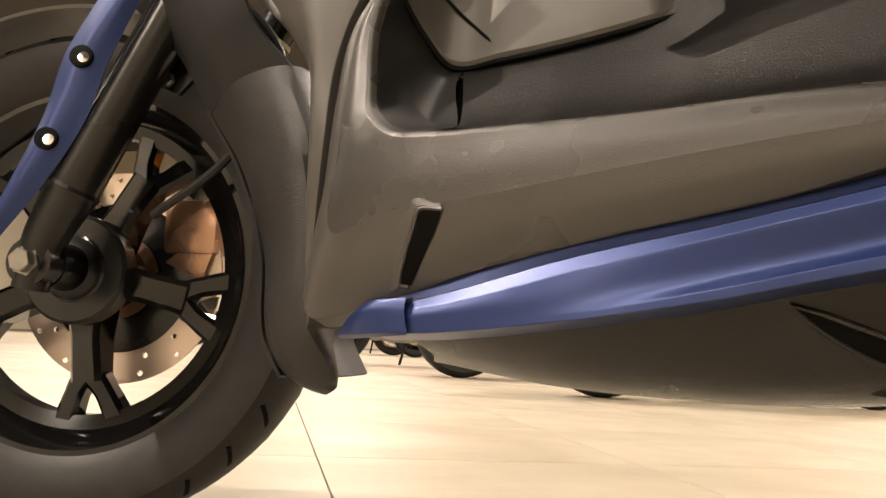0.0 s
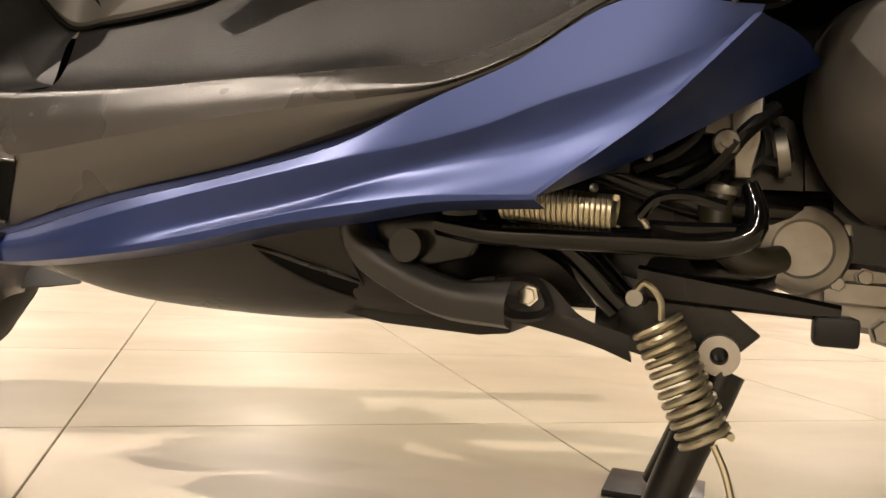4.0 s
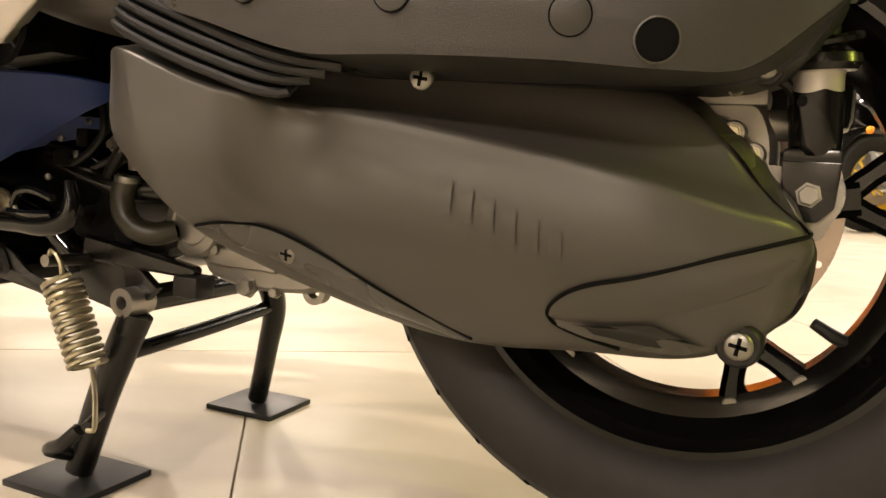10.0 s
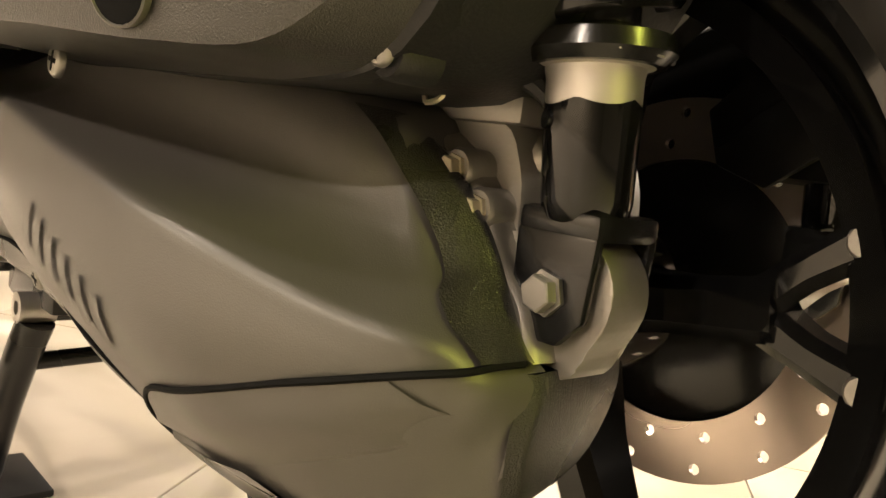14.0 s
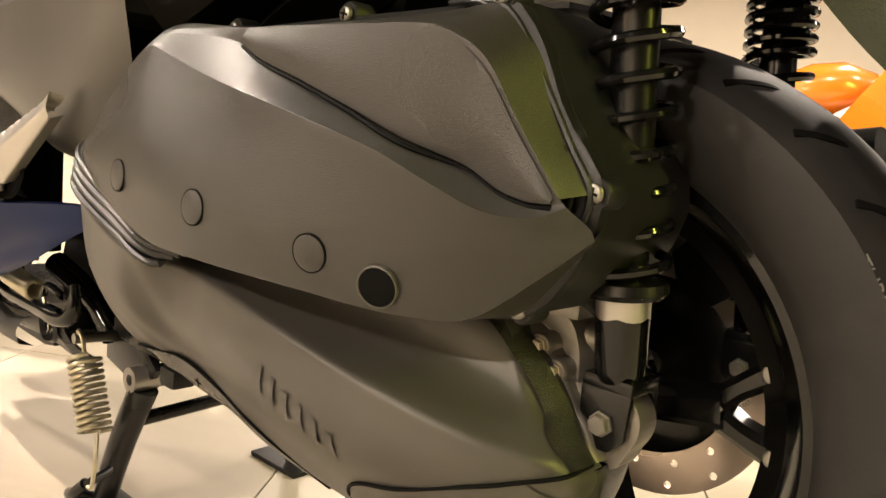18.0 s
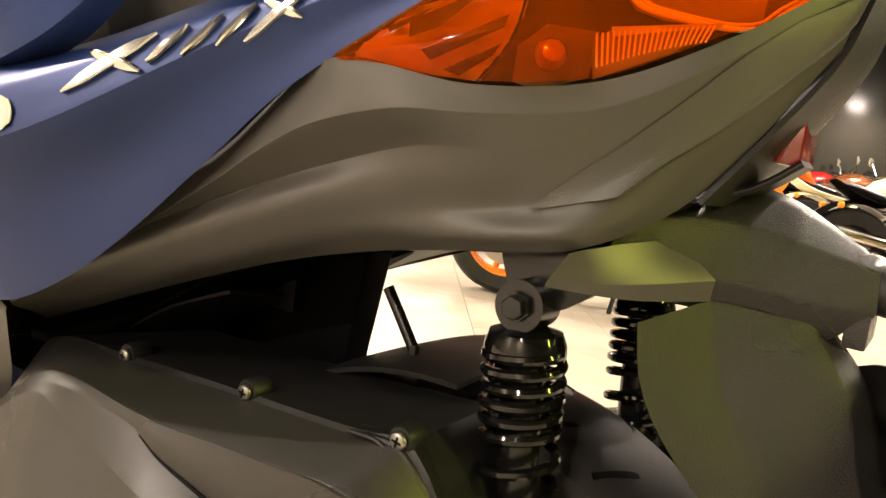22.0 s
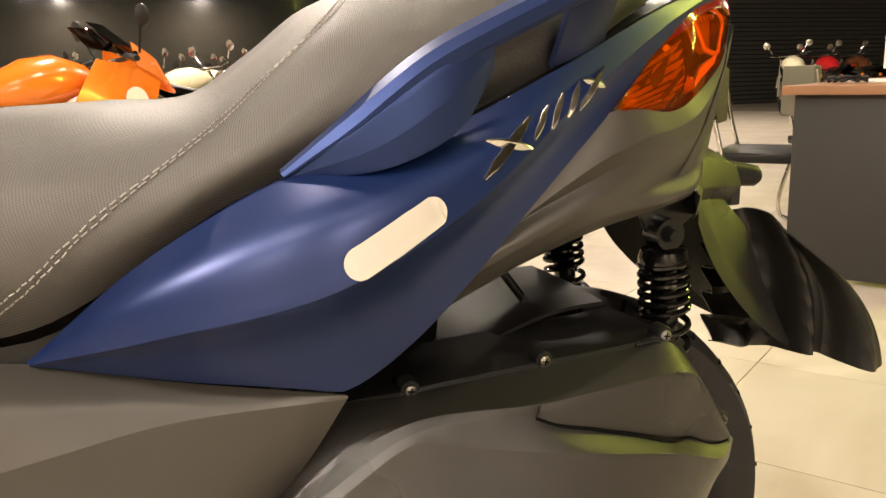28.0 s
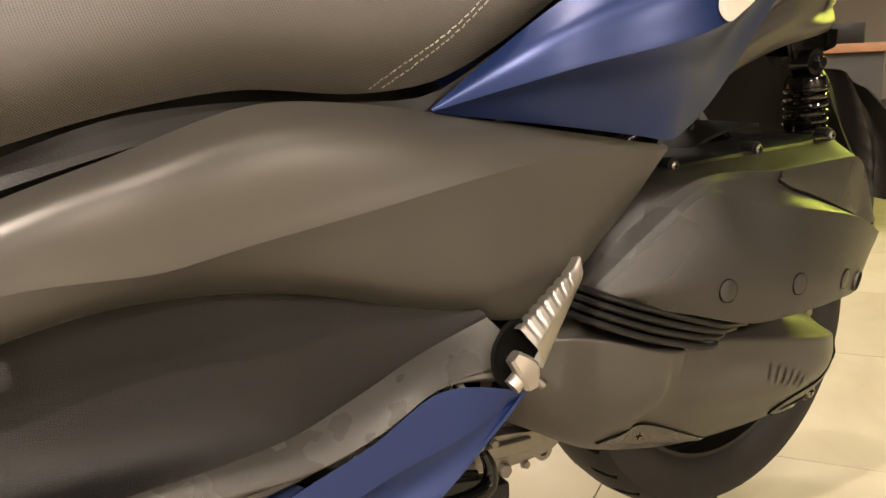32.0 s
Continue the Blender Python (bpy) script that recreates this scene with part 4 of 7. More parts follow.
def facet(mat, *uvd):
    """A flat facet of the reflector inside the lamp."""
    bm = bmesh.new()
    f = bm.faces.new([bm.verts.new(behind(*p)) for p in uvd])
    bmesh.ops.solidify(bm, geom=[f], thickness=.0008)
    return sp("reflector_facet", bm, mat, smooth=0)


sp("lamp_bowl", loft([[inside(p, .030 if 0 < k < 5 else .006) for k, p in enumerate(r)] for r in lamp_r], 30, 4, 0), BOWL, label="dark reflector bowl inside the tail lamp")
# fan of stepped slats towards the front tip
fan_l, fan_r = [(-106, -10), (-138, -43), (-104, -48)], [(-38, 15), (-45, -22), (-64, -49)]
for k in range(8):
    cut_at = lambda line, f: np.array(clear_spline([(*p, 0) for p in line], 80)[int(80 * f)])[:2]
    a, b, c, d = cut_at(fan_l, k / 8), cut_at(fan_r, k / 8), cut_at(fan_r, (k + .9) / 8), cut_at(fan_l, (k + .9) / 8)
    facet(BRIGHT, (*a, .004), (*b, .003), (*c, .011), (*d, .008))
# dark facets in front of the fan paint the shaded streaks between slats
for a, b, c, d in (((-107, -20), (-64, 3), (-90, -24), (-106, -31)), ((-98, -38), (-50, -12), (-52, -20), (-92, -43)), ((-84, -47), (-52, -29), (-56, -36), (-74, -49)), ((-120, -24), (-92, -9), (-100, -16), (-118, -29))):
    facet(BOWL, (*a, .0015), (*b, .0025), (*c, .0025), (*d, .0015))
sp("reflector_border", tube([behind(u, v, .004) for u, v in ((-36, 18), (-41, 2), (-45, -20), (-52, -36), (-63, -50))], .0011, 6, 24), BLACKG)
# bulb room, bright wedge, ribbed lower reflector
facet(MIRRORED, (-42, -44, .016), (-42, -24, .020), (-26, -8, .022), (6, -8, .020), (4, -34, .018), (-28, -47, .016))
bulb = sp("indicator_bulb", turned([(.0003, .012), (.006, .0105), (.0095, .004), (.010, -.003), (.007, -.012), (.007, -.020)], behind(-22, -27, .015), (.519, -.833, .1), 20), AMBER, label="amber indicator bulb")
facet(BRIGHT, (-9, 36, .006), (-17, 2, .004), (2, 10, .010))
facet(MIRRORED, (-9, 36, .006), (2, 10, .010), (16, 8, .006), (4, 36, .005))
facet(MIRRORED, (0, -17, .008), (10, -10, .008), (76, 4, .006), (50, -15, .010), (6, -36, .012))
for k in range(22):
    f = k / 21
    sp("reflector_rib", tube([behind(2 + 70 * f, -14 + 17 * f, .005), behind(6 + 62 * f, -31 + 24 * f + 6 * f * (1 - f), .006)], .0007, 6), BRIGHT)
facet(BRIGHT, (10, -9, .005), (78, 5, .004), (76, 3, .006), (12, -13, .008))
# framed light guide with hung ribs
guide = [(3, 42), (9, 26), (25, 7), (43, 4), (106, 10), (116, 20), (131, 32), (139, 42), (122, 48), (90, 52), (43, 50)]
for grow, r in ((0, .0020), (-.09, .0012)):
    ring_g = [behind(u + (70 - u) * -grow, v + (30 - v) * -grow, .007) for u, v in guide]
    sp("light_guide", tube([tuple(q) for q in clear_spline(ring_g, 80, True)], r, 8, 0, True), BRIGHT, label="bright frame-shaped light guide")
facet(MIRRORED, *[(u, v, .017) for u, v in guide])
for k in range(6):
    u, v = 27 + 13.5 * k, 37.5 + 1.5 * k
    facet(BRIGHT, (u, v + 4, .012), (u + 11, v + 5, .012), (u + 12, v - 9, .014), (u + 10, v - 2, .013))
strip_t = [(.002, -.1655, .8545), (.030, -.1525, .8775), (.04, -.1455, .886), (.085, -.1155, .908), (.14, -.0755, .919), (.192, -.0315, .917), (.2115, -.0125, .906)]
strip_b = [(.004, -.1685, .8495), (.036, -.1535, .870), (.050, -.149, .876), (.089, -.1245, .895), (.142, -.0835, .9055), (.190, -.038, .9065), (.2105, -.015, .9035)]
strip = sp("lamp_top_strip", loft([strip_t, strip_b], 30, 4, 0.003), LENS_RED, label="dark red ribbed upper strip of the tail lamp")
st, sb = clear_spline(strip_t, 46), clear_spline(strip_b, 46)
for k in range(4, 44):
    part("strip_rib", moved(tube([st[k] * .9 + sb[k] * .1 + (0, -.0002, .0), st[k] * .1 + sb[k] * .9 + (0, -.0002, .0)], .0005, 5), BASE), LENS_RED, strip)

# grab rails
for mir, lab in ((None, "blue grab rail with two openings"), (TAILC, "blue grab rail of the far side")):
    s = (lambda p: p) if mir is None else (lambda p: (p[0], 2 * TAILC - p[1], p[2]))
    sp("grab_rail", bar([s(p) for p in [(-.352, -.250, .776), (-.30, -.262, .812), (-.245, -.262, .850), (-.19, -.254, .876), (-.10, -.236, .912), (0, -.192, .945), (.05, -.145, .957), (.082, -.105, .962)]], [.012, .026, .030, .030, .030, .028, .026, .018], [.006, .018, .022, .022, .020, .019, .018, .012], 40, 0.006, (0, 1, .25)), RAILBLUE, label=lab)
    sp("rail_foot", creased([
        [s(p) for p in [(-.349, -.240, .775), (-.300, -.250, .806), (-.245, -.250, .846), (-.195, -.240, .870)]],
        [s(p) for p in [(-.3490, -.2520, .7752), (-.300, -.2745, .8080), (-.245, -.2765, .8450), (-.195, -.268, .8690)]],
        [s(p) for p in [(-.3480, -.2535, .7740), (-.283, -.2785, .7965), (-.234, -.2765, .8255), (-.191, -.262, .8570)]],
        [s(p) for p in [(-.3470, -.2520, .7720), (-.275, -.2745, .7795), (-.2220, -.2700, .8040), (-.187, -.250, .8455)]],
        [s(p) for p in [(-.3450, -.2400, .7715), (-.270, -.2500, .7790), (-.2180, -.2450, .8035), (-.183, -.232, .8445)]],
    ], (1, 2, 3), 0, 4, None, .003, 7), RAILBLUE, label="broad blue front foot of the grab rail")
    sp("rail_strut", loft([
        [s(p) for p in [(-.115, -.205, .846), (-.112, -.218, .872), (-.105, -.226, .902)]],
        [s(p) for p in [(-.085, -.200, .857), (-.082, -.210, .880), (-.072, -.216, .912)]],
        [s(p) for p in [(-.055, -.186, .868), (-.052, -.194, .890), (-.038, -.200, .926)]],
    ], 10, 4, 0.006), NAVY, label="dark blue strut of the grab rail")
sp("under_rail", loft([
    [(-.35, -.235, .772), (-.24, -.225, .797), (-.11, -.195, .846), (.03, -.14, .901), (.12, -.085, .924)],
    [(-.33, -.20, .778), (-.24, -.19, .802), (-.11, -.17, .852), (.03, -.115, .905), (.12, -.06, .926)],
], 20, 3), BLACKP, label="black ledge below the seat")
sp("seat_lock_bracket", plate([(.085, .915), (.088, .938), (.098, .946), (.125, .943), (.133, .932), (.133, .918)], .0, .06, 0.004), ALU, label="small silver bracket behind the seat")

# badge of chrome strokes and the cream sticker
blue_pts = surface(blue_r, (2,), 120, 30)
on_blue = lambda x, z, lift=.002: np.array(set_on(blue_pts, x, z, lift, -.17))
badge = None
for (ax_, az), (bx, bz), w in (((-.2045, .7650), (-.1530, .8090), .0085), ((-.1975, .7932), (-.1555, .7845), .0075), ((-.1525, .7905), (-.1340, .8165), .0055), ((-.1325, .7975), (-.1155, .8250), .0055), ((-.1130, .8060), (-.0960, .8340), .0055), ((-.0985, .8105), (-.0660, .8460), .0060), ((-.0915, .8365), (-.0665, .8295), .0060)):
    pts = [on_blue(ax_ + (bx - ax_) * f, az + (bz - az) * f) for f in (0, .2, .5, .8, 1)]
    stroke = bar(pts, .004, [.002, w, w, w, .002], 10, .001, (.3, 1, .2))
    if badge is None:
        badge = sp("badge", stroke, CHROME, label="raised chrome model badge of slanted strokes")
    else:
        part("badge_stroke", moved(stroke, BASE), CHROME, badge)
a, b = np.array((-.3098, .7168)), np.array((-.2508, .7452))
d = (b - a) / np.linalg.norm(b - a)
n = np.array((-d[1], d[0]))
long, r = np.linalg.norm(b - a), .0118
rows = []
for u in np.concatenate([-r * np.cos(np.linspace(.12, math.pi / 2, 7)), np.linspace(0, long, 12)[1:-1], long + r * np.sin(np.linspace(0, math.pi / 2 - .12, 7))]):
    w = r if 0 <= u <= long else math.sqrt(max(1e-8, r * r - (u if u < 0 else u - long) ** 2))
    rows.append([on_blue(*(a + d * u + n * w * v), .0016) for v in np.linspace(-1, 1, 9)])
bm = grid_mesh(rows)
bmesh.ops.solidify(bm, geom=list(bm.faces), thickness=.0008)
sp("sticker", bm, STICKER, label="plain cream capsule-shaped sticker")

# ---------------------------------------------------------------- the scooter: drive unit
def loop(pts, y):
    return [(x, y, z) for x, z in pts]


flange = [(-.375, .485), (-.362, .535), (-.335, .556), (-.242, .566), (-.109, .574), (-.002, .580), (.026, .584), (.048, .566), (.074, .520), (.104, .480), (.096, .445), (.064, .404), (-.03, .396), (-.15, .398), (-.26, .402), (-.335, .430)]
inset = lambda pts, k: [(x + (-.10 - x) * k, z + (.475 - z) * k) for x, z in pts]


cover_r = [
    [(-.400, -.176, .470), (-.345, -.176, .553), (-.242, -.176, .563), (-.109, -.176, .571), (-.002, -.176, .577), (.026, -.176, .580), (.050, -.172, .560), (.076, -.170, .515), (.102, -.170, .480)],
    [(-.396, -.205, .467), (-.335, -.214, .517), (-.258, -.228, .558), (-.135, -.233, .558), (-.03, -.225, .561), (.015, -.2195, .5600), (.040, -.2125, .5485), (.066, -.2060, .5130), (.0915, -.1975, .4750)],
    [(-.391, -.222, .464), (-.328, -.230, .511), (-.256, -.235, .552), (-.190, -.236, .553), (-.145, -.234, .547), (-.127, -.2335, .538), (-.086, -.230, .525), (-.041, -.224, .510), (.0, -.216, .496), (.038, -.206, .484), (.062, -.2035, .4735), (.085, -.1995, .4705), (.0935, -.1965, .4730)],
    [(-.389, -.228, .461), (-.323, -.237, .506), (-.254, -.241, .545), (-.213, -.243, .535), (-.151, -.249, .522), (-.076, -.253, .508), (.0, -.244, .490), (.038, -.233, .474), (.062, -.2245, .465), (.083, -.2080, .4640), (.0950, -.1945, .4705)],
    [(-.386, -.234, .455), (-.33, -.254, .456), (-.252, -.2645, .450), (-.144, -.267, .441), (-.06, -.2565, .432), (.005, -.2375, .425), (.05, -.222, .440), (.085, -.205, .448), (.106, -.186, .460)],
    [(-.382, -.232, .451), (-.30, -.255, .430), (-.205, -.262, .405), (-.14, -.262, .404), (-.05, -.249, .402), (.015, -.229, .399), (.048, -.212, .402), (.082, -.195, .430), (.107, -.183, .455)],
    [(-.38, -.176, .445), (-.30, -.176, .424), (-.205, -.176, .400), (-.14, -.176, .398), (-.05, -.176, .396), (.015, -.176, .396), (.06, -.172, .404), (.092, -.17, .440), (.104, -.17, .462)],
]
cover_pts = surface(cover_r, (1, 2, 3, 5))
on_cover = lambda x, z, lift=0.0: set_on(cover_pts, x, z, lift, -.17)
box = sp("air_filter_cover", creased(cover_r, (1, 2, 3, 5), 80, 8, None, .0045), COVER, label="dark grey air filter cover with round caps")
sp("cover_flange", stack([loop(inset(flange, .02), -.150), loop(flange, -.166), loop(flange, -.175), loop(inset(flange, .03), -.178)], 72, True), BLACKP, label="black rim of the filter cover")
sp("filter_case", stack([loop(inset(flange, .02), -.06), loop(inset(flange, .0), -.10), loop(inset(flange, .0), -.166)], 48, "both"), BLACKP, label="black filter case behind the cover")
for k, (dx, y, r) in enumerate(((0, -.1785, .0024), (-.010, -.1815, .0018))):
    sp("flange_ridge", tube([(-.002 + dx, y, .579), (.022 + dx, y, .579), (.034 + dx, y, .572), (.060 + dx, y, .536), (.084 + dx, y, .500), (.098 + dx, y, .478), (.090 + dx, y, .452), (.066 + dx, y, .418)], r, 8, 40), BLACKP)
# raised upper field with its dark seam
seam_p = [(-.145, .547), (-.127, .538), (-.086, .5255), (-.041, .5105), (-.001, .496), (.038, .484), (.060, .4735), (.077, .470), (.088, .4705)]
top_p = [(-.140, .5575), (-.112, .559), (-.075, .560), (-.035, .5605), (.002, .5605), (.026, .5535), (.044, .5395), (.066, .508), (.0895, .4755)]
mid_p = [(a * .55 + c * .45, b * .55 + d * .45) for (a, b), (c, d) in zip(seam_p, top_p)]
sp("cover_field", creased([[on_cover(x, z, -.001) for x, z in seam_p], [on_cover(x, z + .0015, .0030) for x, z in seam_p], [on_cover(x, z, .0035) for x, z in mid_p], [on_cover(x, z, .0015) for x, z in top_p]], (1,), 44, 6), COVER, label="raised upper field of the filter cover")
sp("cover_seam", tube([on_cover(x, z - .001, .0004) for x, z in seam_p], 0.0016, 6, 40), BLACK, label="dark seam across the cover")
for p in ((-.242, -.172, .566), (-.109, -.172, .575), (.024, -.172, .583), (.099, -.170, .479), (.057, -.168, .406)):
    lug = sp("screw_lug", turned([(.0095, -.012), (.0095, .003), (.0085, .005)], p, (0, -1, 0), 18), BLACKP)
    k = bolt("screw", (p[0] + .78, p[1] - .006, p[2]), (0, -1, 0), 0.0058, 0.003, STEEL, scooter)
def cover_normal(x, z):
    h = .012
    a, b, c = (np.array(on_cover(x + u, z + v)) for u, v in ((-h, 0), (h, 0), (0, h * .5)))
    n = np.cross(b - a, c - a)
    return tuple(n if n[1] < 0 else -n)


for x, z in ((-.252, .448), (-.144, .439), (-.041, .426)):
    at, ax = on_cover(x, z, .0002), cover_normal(x, z)
    cap = sp("round_cap", turned([(.0112, -.004), (.0112, .0004), (.0106, .0007), (.0002, .0008)], at, ax, 28), COVER, label="round plug")
    part("cap_gap", moved(turned([(.0111, -.002), (.0111, .0003), (.0122, .0003), (.0122, -.002)], at, ax, 28, True), BASE), BLACK, cap)
at, ax = on_cover(.004, .414, .0012), cover_normal(.004, .416)
# flat black disc in place of the hole's dark depth
hole = sp("deep_hole", turned([(.0118, -.004), (.0118, .0010), (.0113, .0012), (.0002, .0008)], at, ax, 28), BLACK, label="round screw hole, its shaded depth set in as a black disc")
part("hole_rim", moved(turned([(.0116, .001), (.0120, .0018), (.0128, .0014), (.0130, -.001)], at, ax, 28, True), BASE), GREY, hole)
# ribs of the cooling duct
for i in range(4):
    sp("duct_rib", bar([(-.394 - .003 * i, -.205, .463 - .0085 * i), (-.385 - .003 * i, -.226, .458 - .0085 * i), (-.30, -.242 + .002 * i, .4265 - .0100 * i), (-.235, -.247 + .003 * i, .4055 - .0075 * i), (-.192 - .014 * i, -.241 + .003 * i, .3985 - .0035 * i)], [.018, .020, .018, .012, .002], .0066, 24, .002, (0, 1, .1)), BLACKP)
# black sheet behind the ribs paints the shade inside the duct
sp("duct_shade", loft([
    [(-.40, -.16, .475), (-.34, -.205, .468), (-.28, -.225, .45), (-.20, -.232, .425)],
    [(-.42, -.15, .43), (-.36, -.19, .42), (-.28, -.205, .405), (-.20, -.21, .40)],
], 16, 4), BLACK, label="black sheet for the shade inside the duct opening")

case_r = [
    [(-.40, -.04, .455), (-.40, -.06, .455), (-.36, -.08, .450), (-.28, -.09, .430), (-.20, -.09, .425), (-.10, -.09, .422), (-.01, -.09, .405), (.005, -.085, .400), (.015, -.08, .392)],
    [(-.440, -.10, .432), (-.425, -.150, .432), (-.395, -.185, .425), (-.29, -.190, .395), (-.22, -.176, .405), (-.10, -.164, .404), (-.01, -.140, .394), (.012, -.1310, .389), (.0205, -.1270, .386), (.0235, -.117, .3845), (.022, -.10, .384)],
    [(-.454, -.120, .424), (-.438, -.172, .424), (-.400, -.210, .418), (-.300, -.216, .3905), (-.276, -.212, .3895), (-.259, -.193, .3880), (-.238, -.183, .3870), (-.214, -.183, .386), (-.10, -.176, .375), (0, -.155, .356), (.040, -.1450, .3445), (.0505, -.1420, .3415), (.0545, -.133, .340), (.055, -.108, .340)],
    [(-.460, -.130, .410), (-.447, -.182, .412), (-.402, -.226, .4165), (-.300, -.2365, .3860), (-.276, -.2340, .3810), (-.259, -.2160, .3775), (-.238, -.2100, .3755), (-.200, -.2145, .3730), (-.098, -.2175, .357), (-.003, -.2045, .337), (.060, -.1735, .3195), (.0765, -.1620, .3165), (.0830, -.150, .315), (.080, -.112, .311)],
    [(-.464, -.130, .352), (-.453, -.178, .350), (-.40, -.214, .346), (-.322, -.2285, .3385), (-.301, -.2270, .3360), (-.283, -.2130, .3330), (-.260, -.2090, .3300), (-.20, -.2165, .322), (-.10, -.2195, .308), (0, -.2065, .299), (.066, -.171, .300), (.089, -.147, .302), (.092, -.112, .303)],
    [(-.446, -.115, .316), (-.432, -.155, .314), (-.365, -.186, .284), (-.330, -.188, .2845), (-.312, -.187, .2840), (-.294, -.177, .2820), (-.270, -.174, .2790), (-.22, -.179, .272), (-.12, -.186, .262), (-.05, -.193, .264), (.034, -.173, .262), (.072, -.146, .268), (.092, -.120, .276)],
    [(-.415, -.09, .290), (-.40, -.12, .287), (-.335, -.140, .254), (-.25, -.132, .225), (-.15, -.122, .205), (-.05, -.140, .215), (.03, -.138, .222), (.066, -.128, .238), (.083, -.112, .252)],
    [(-.40, -.05, .30), (-.38, -.07, .30), (-.32, -.08, .262), (-.25, -.08, .232), (-.15, -.08, .208), (-.05, -.09, .215), (.03, -.09, .228), (.06, -.09, .245), (.075, -.09, .256)],
]
sp("belt_case", creased(case_r, (3,), 110, 7, None, .005), GREY, label="long dark grey drive belt case")
case_pts = surface(case_r, (3,), 90, 16)
on_case = lambda x, z, lift=0.0: set_on(case_pts, x, z, lift)


# lower front cover, lower rear cover, raised marks
lf = [(-.356, .2805), (-.325, .2855), (-.295, .2845), (-.25, .268), (-.20, .243), (-.134, .210)]
lf_low = [(-.345, .2665), (-.325, .256), (-.295, .242), (-.25, .228), (-.20, .217), (-.15, .206)]
lf_mid = [((a + c) / 2, (b + d) / 2) for (a, b), (c, d) in zip(lf, lf_low)]
sp("case_front_cover", loft([[on_case(*p, .0025) for p in lf], [on_case(*p, .004) for p in lf_mid], [on_case(*p, .0025) for p in lf_low]], 36, 5, 0.002), GREY_GRAIN, label="darker lower front cover of the belt case")
sp("cover_edge", tube([on_case(x, z + .001, .0022) for x, z in lf], 0.0013, 6, 36), BLACK)
top_l = [(-.064, .247), (-.056, .258), (-.038, .2690), (-.005, .2785), (.0385, .2934), (.0569, .2991), (.0696, .303)]
val_l = [(-.060, .243), (-.046, .241), (-.02, .245), (.012, .252), (.045, .267), (.072, .279), (.0915, .288)]
mid_l = [((a + c) / 2, (b + d) / 2) for (a, b), (c, d) in zip(top_l, val_l)]
low_l = [(-.058, .238), (-.040, .231), (-.012, .227), (.020, .225), (.050, .236), (.072, .250), (.0895, .270)]
sp("case_rear_cover", creased([[on_case(*p, .0015) for p in top_l], [on_case(*p, .004) for p in mid_l], [on_case(*p, .0005) for p in val_l], [on_case(*p, .004) for p in low_l]], (2,), 40, 5), GREY, label="lower rear cover of the belt case with a folded face")
sp("cover_edge", tube([on_case(*p, .0016) for p in [(-.02, .2235), (-.045, .231), (-.062, .240)] + top_l] + [(.0793, -.1624, .3059), (.0856, -.1552, .3076), (.0884, -.1495, .3083), (.0896, -.1362, .3095), (.0888, -.1227, .3090)], 0.0014, 6, 70), BLACK)
lip = [(-.0029, -.1393, .3909), (.0150, -.1390, .3800), (.0287, -.1384, .3682), (.0425, -.1370, .3550), (.0535, -.1355, .3412), (.0590, -.1372, .3342), (.0655, -.1450, .3285), (.0720, -.1475, .3235), (.0785, -.1478, .3182), (.0835, -.1455, .3145), (.0880, -.1430, .3095)]
lip_o = [(.0150, -.1240, .3885), (.0225, -.1215, .3825), (.0345, -.1200, .3735), (.0480, -.1195, .3620), (.0590, -.1190, .3480), (.0645, -.1185, .3400), (.0690, -.1182, .3330), (.0740, -.1182, .3255), (.0790, -.1185, .3175), (.0830, -.1195, .3130), (.0885, -.1225, .3095)]
sp("case_lip", creased([[(x + .0012, y - .0012, z + .0010) for x, y, z in lip], [((a + d) / 2 + .0022, (b + e) / 2 - .0015, (c + f) / 2 + .0012) for (a, b, c), (d, e, f) in zip(lip, lip_o)], [(x + .0015, y, z + .001) for x, y, z in lip_o], [(x - .003, y + .012, z - .003) for x, y, z in lip_o]], (2,), 0, 4, None, .002, 6), GREY_ROUGH, label="coarse-grained rear lip of the belt case")
sp("marker_recess", creased([[on_case(*p, .0045) for p in ((-.048, .2405), (-.02, .243), (.004, .2465))], [on_case(*p, .003) for p in ((-.040, .2385), (.0, .238), (.030, .2335))], [on_case(*p, .0045) for p in ((-.034, .2345), (.005, .2295), (.042, .2290))]], (), 12, 3), BLACKG, label="gloss black triangular recess")
sp("case_tail", creased([
    [(.0880, -.128, .3050), (.0905, -.126, .297), (.0910, -.128, .285), (.0900, -.127, .274), (.0820, -.120, .252), (.064, -.125, .238)],
    [(.0915, -.118, .3055), (.0945, -.118, .297), (.0945, -.120, .285), (.0930, -.120, .274), (.0845, -.112, .252), (.066, -.118, .238)],
    [(.0860, -.082, .3055), (.0890, -.082, .296), (.0875, -.082, .282), (.0840, -.082, .270), (.0760, -.080, .252), (.062, -.09, .238)],
    [(.0720, -.042, .3055), (.0740, -.042, .294), (.0725, -.042, .280), (.0690, -.042, .268), (.0620, -.042, .252), (.055, -.05, .238)],
], (1,), 0, 4, None, .003, 5), GREY_ROUGH, label="rear end of the case that turns inward")
tail_top = bmesh.new()
tail_top.faces.new([tail_top.verts.new((x, y, .3055)) for x, y in ((.068, -.128), (.0885, -.127), (.0915, -.118), (.086, -.082), (.072, -.042), (.05, -.042))])
bmesh.ops.solidify(tail_top, geom=list(tail_top.faces), thickness=.003)
sp("case_tail_top", tail_top, GREY_ROUGH)
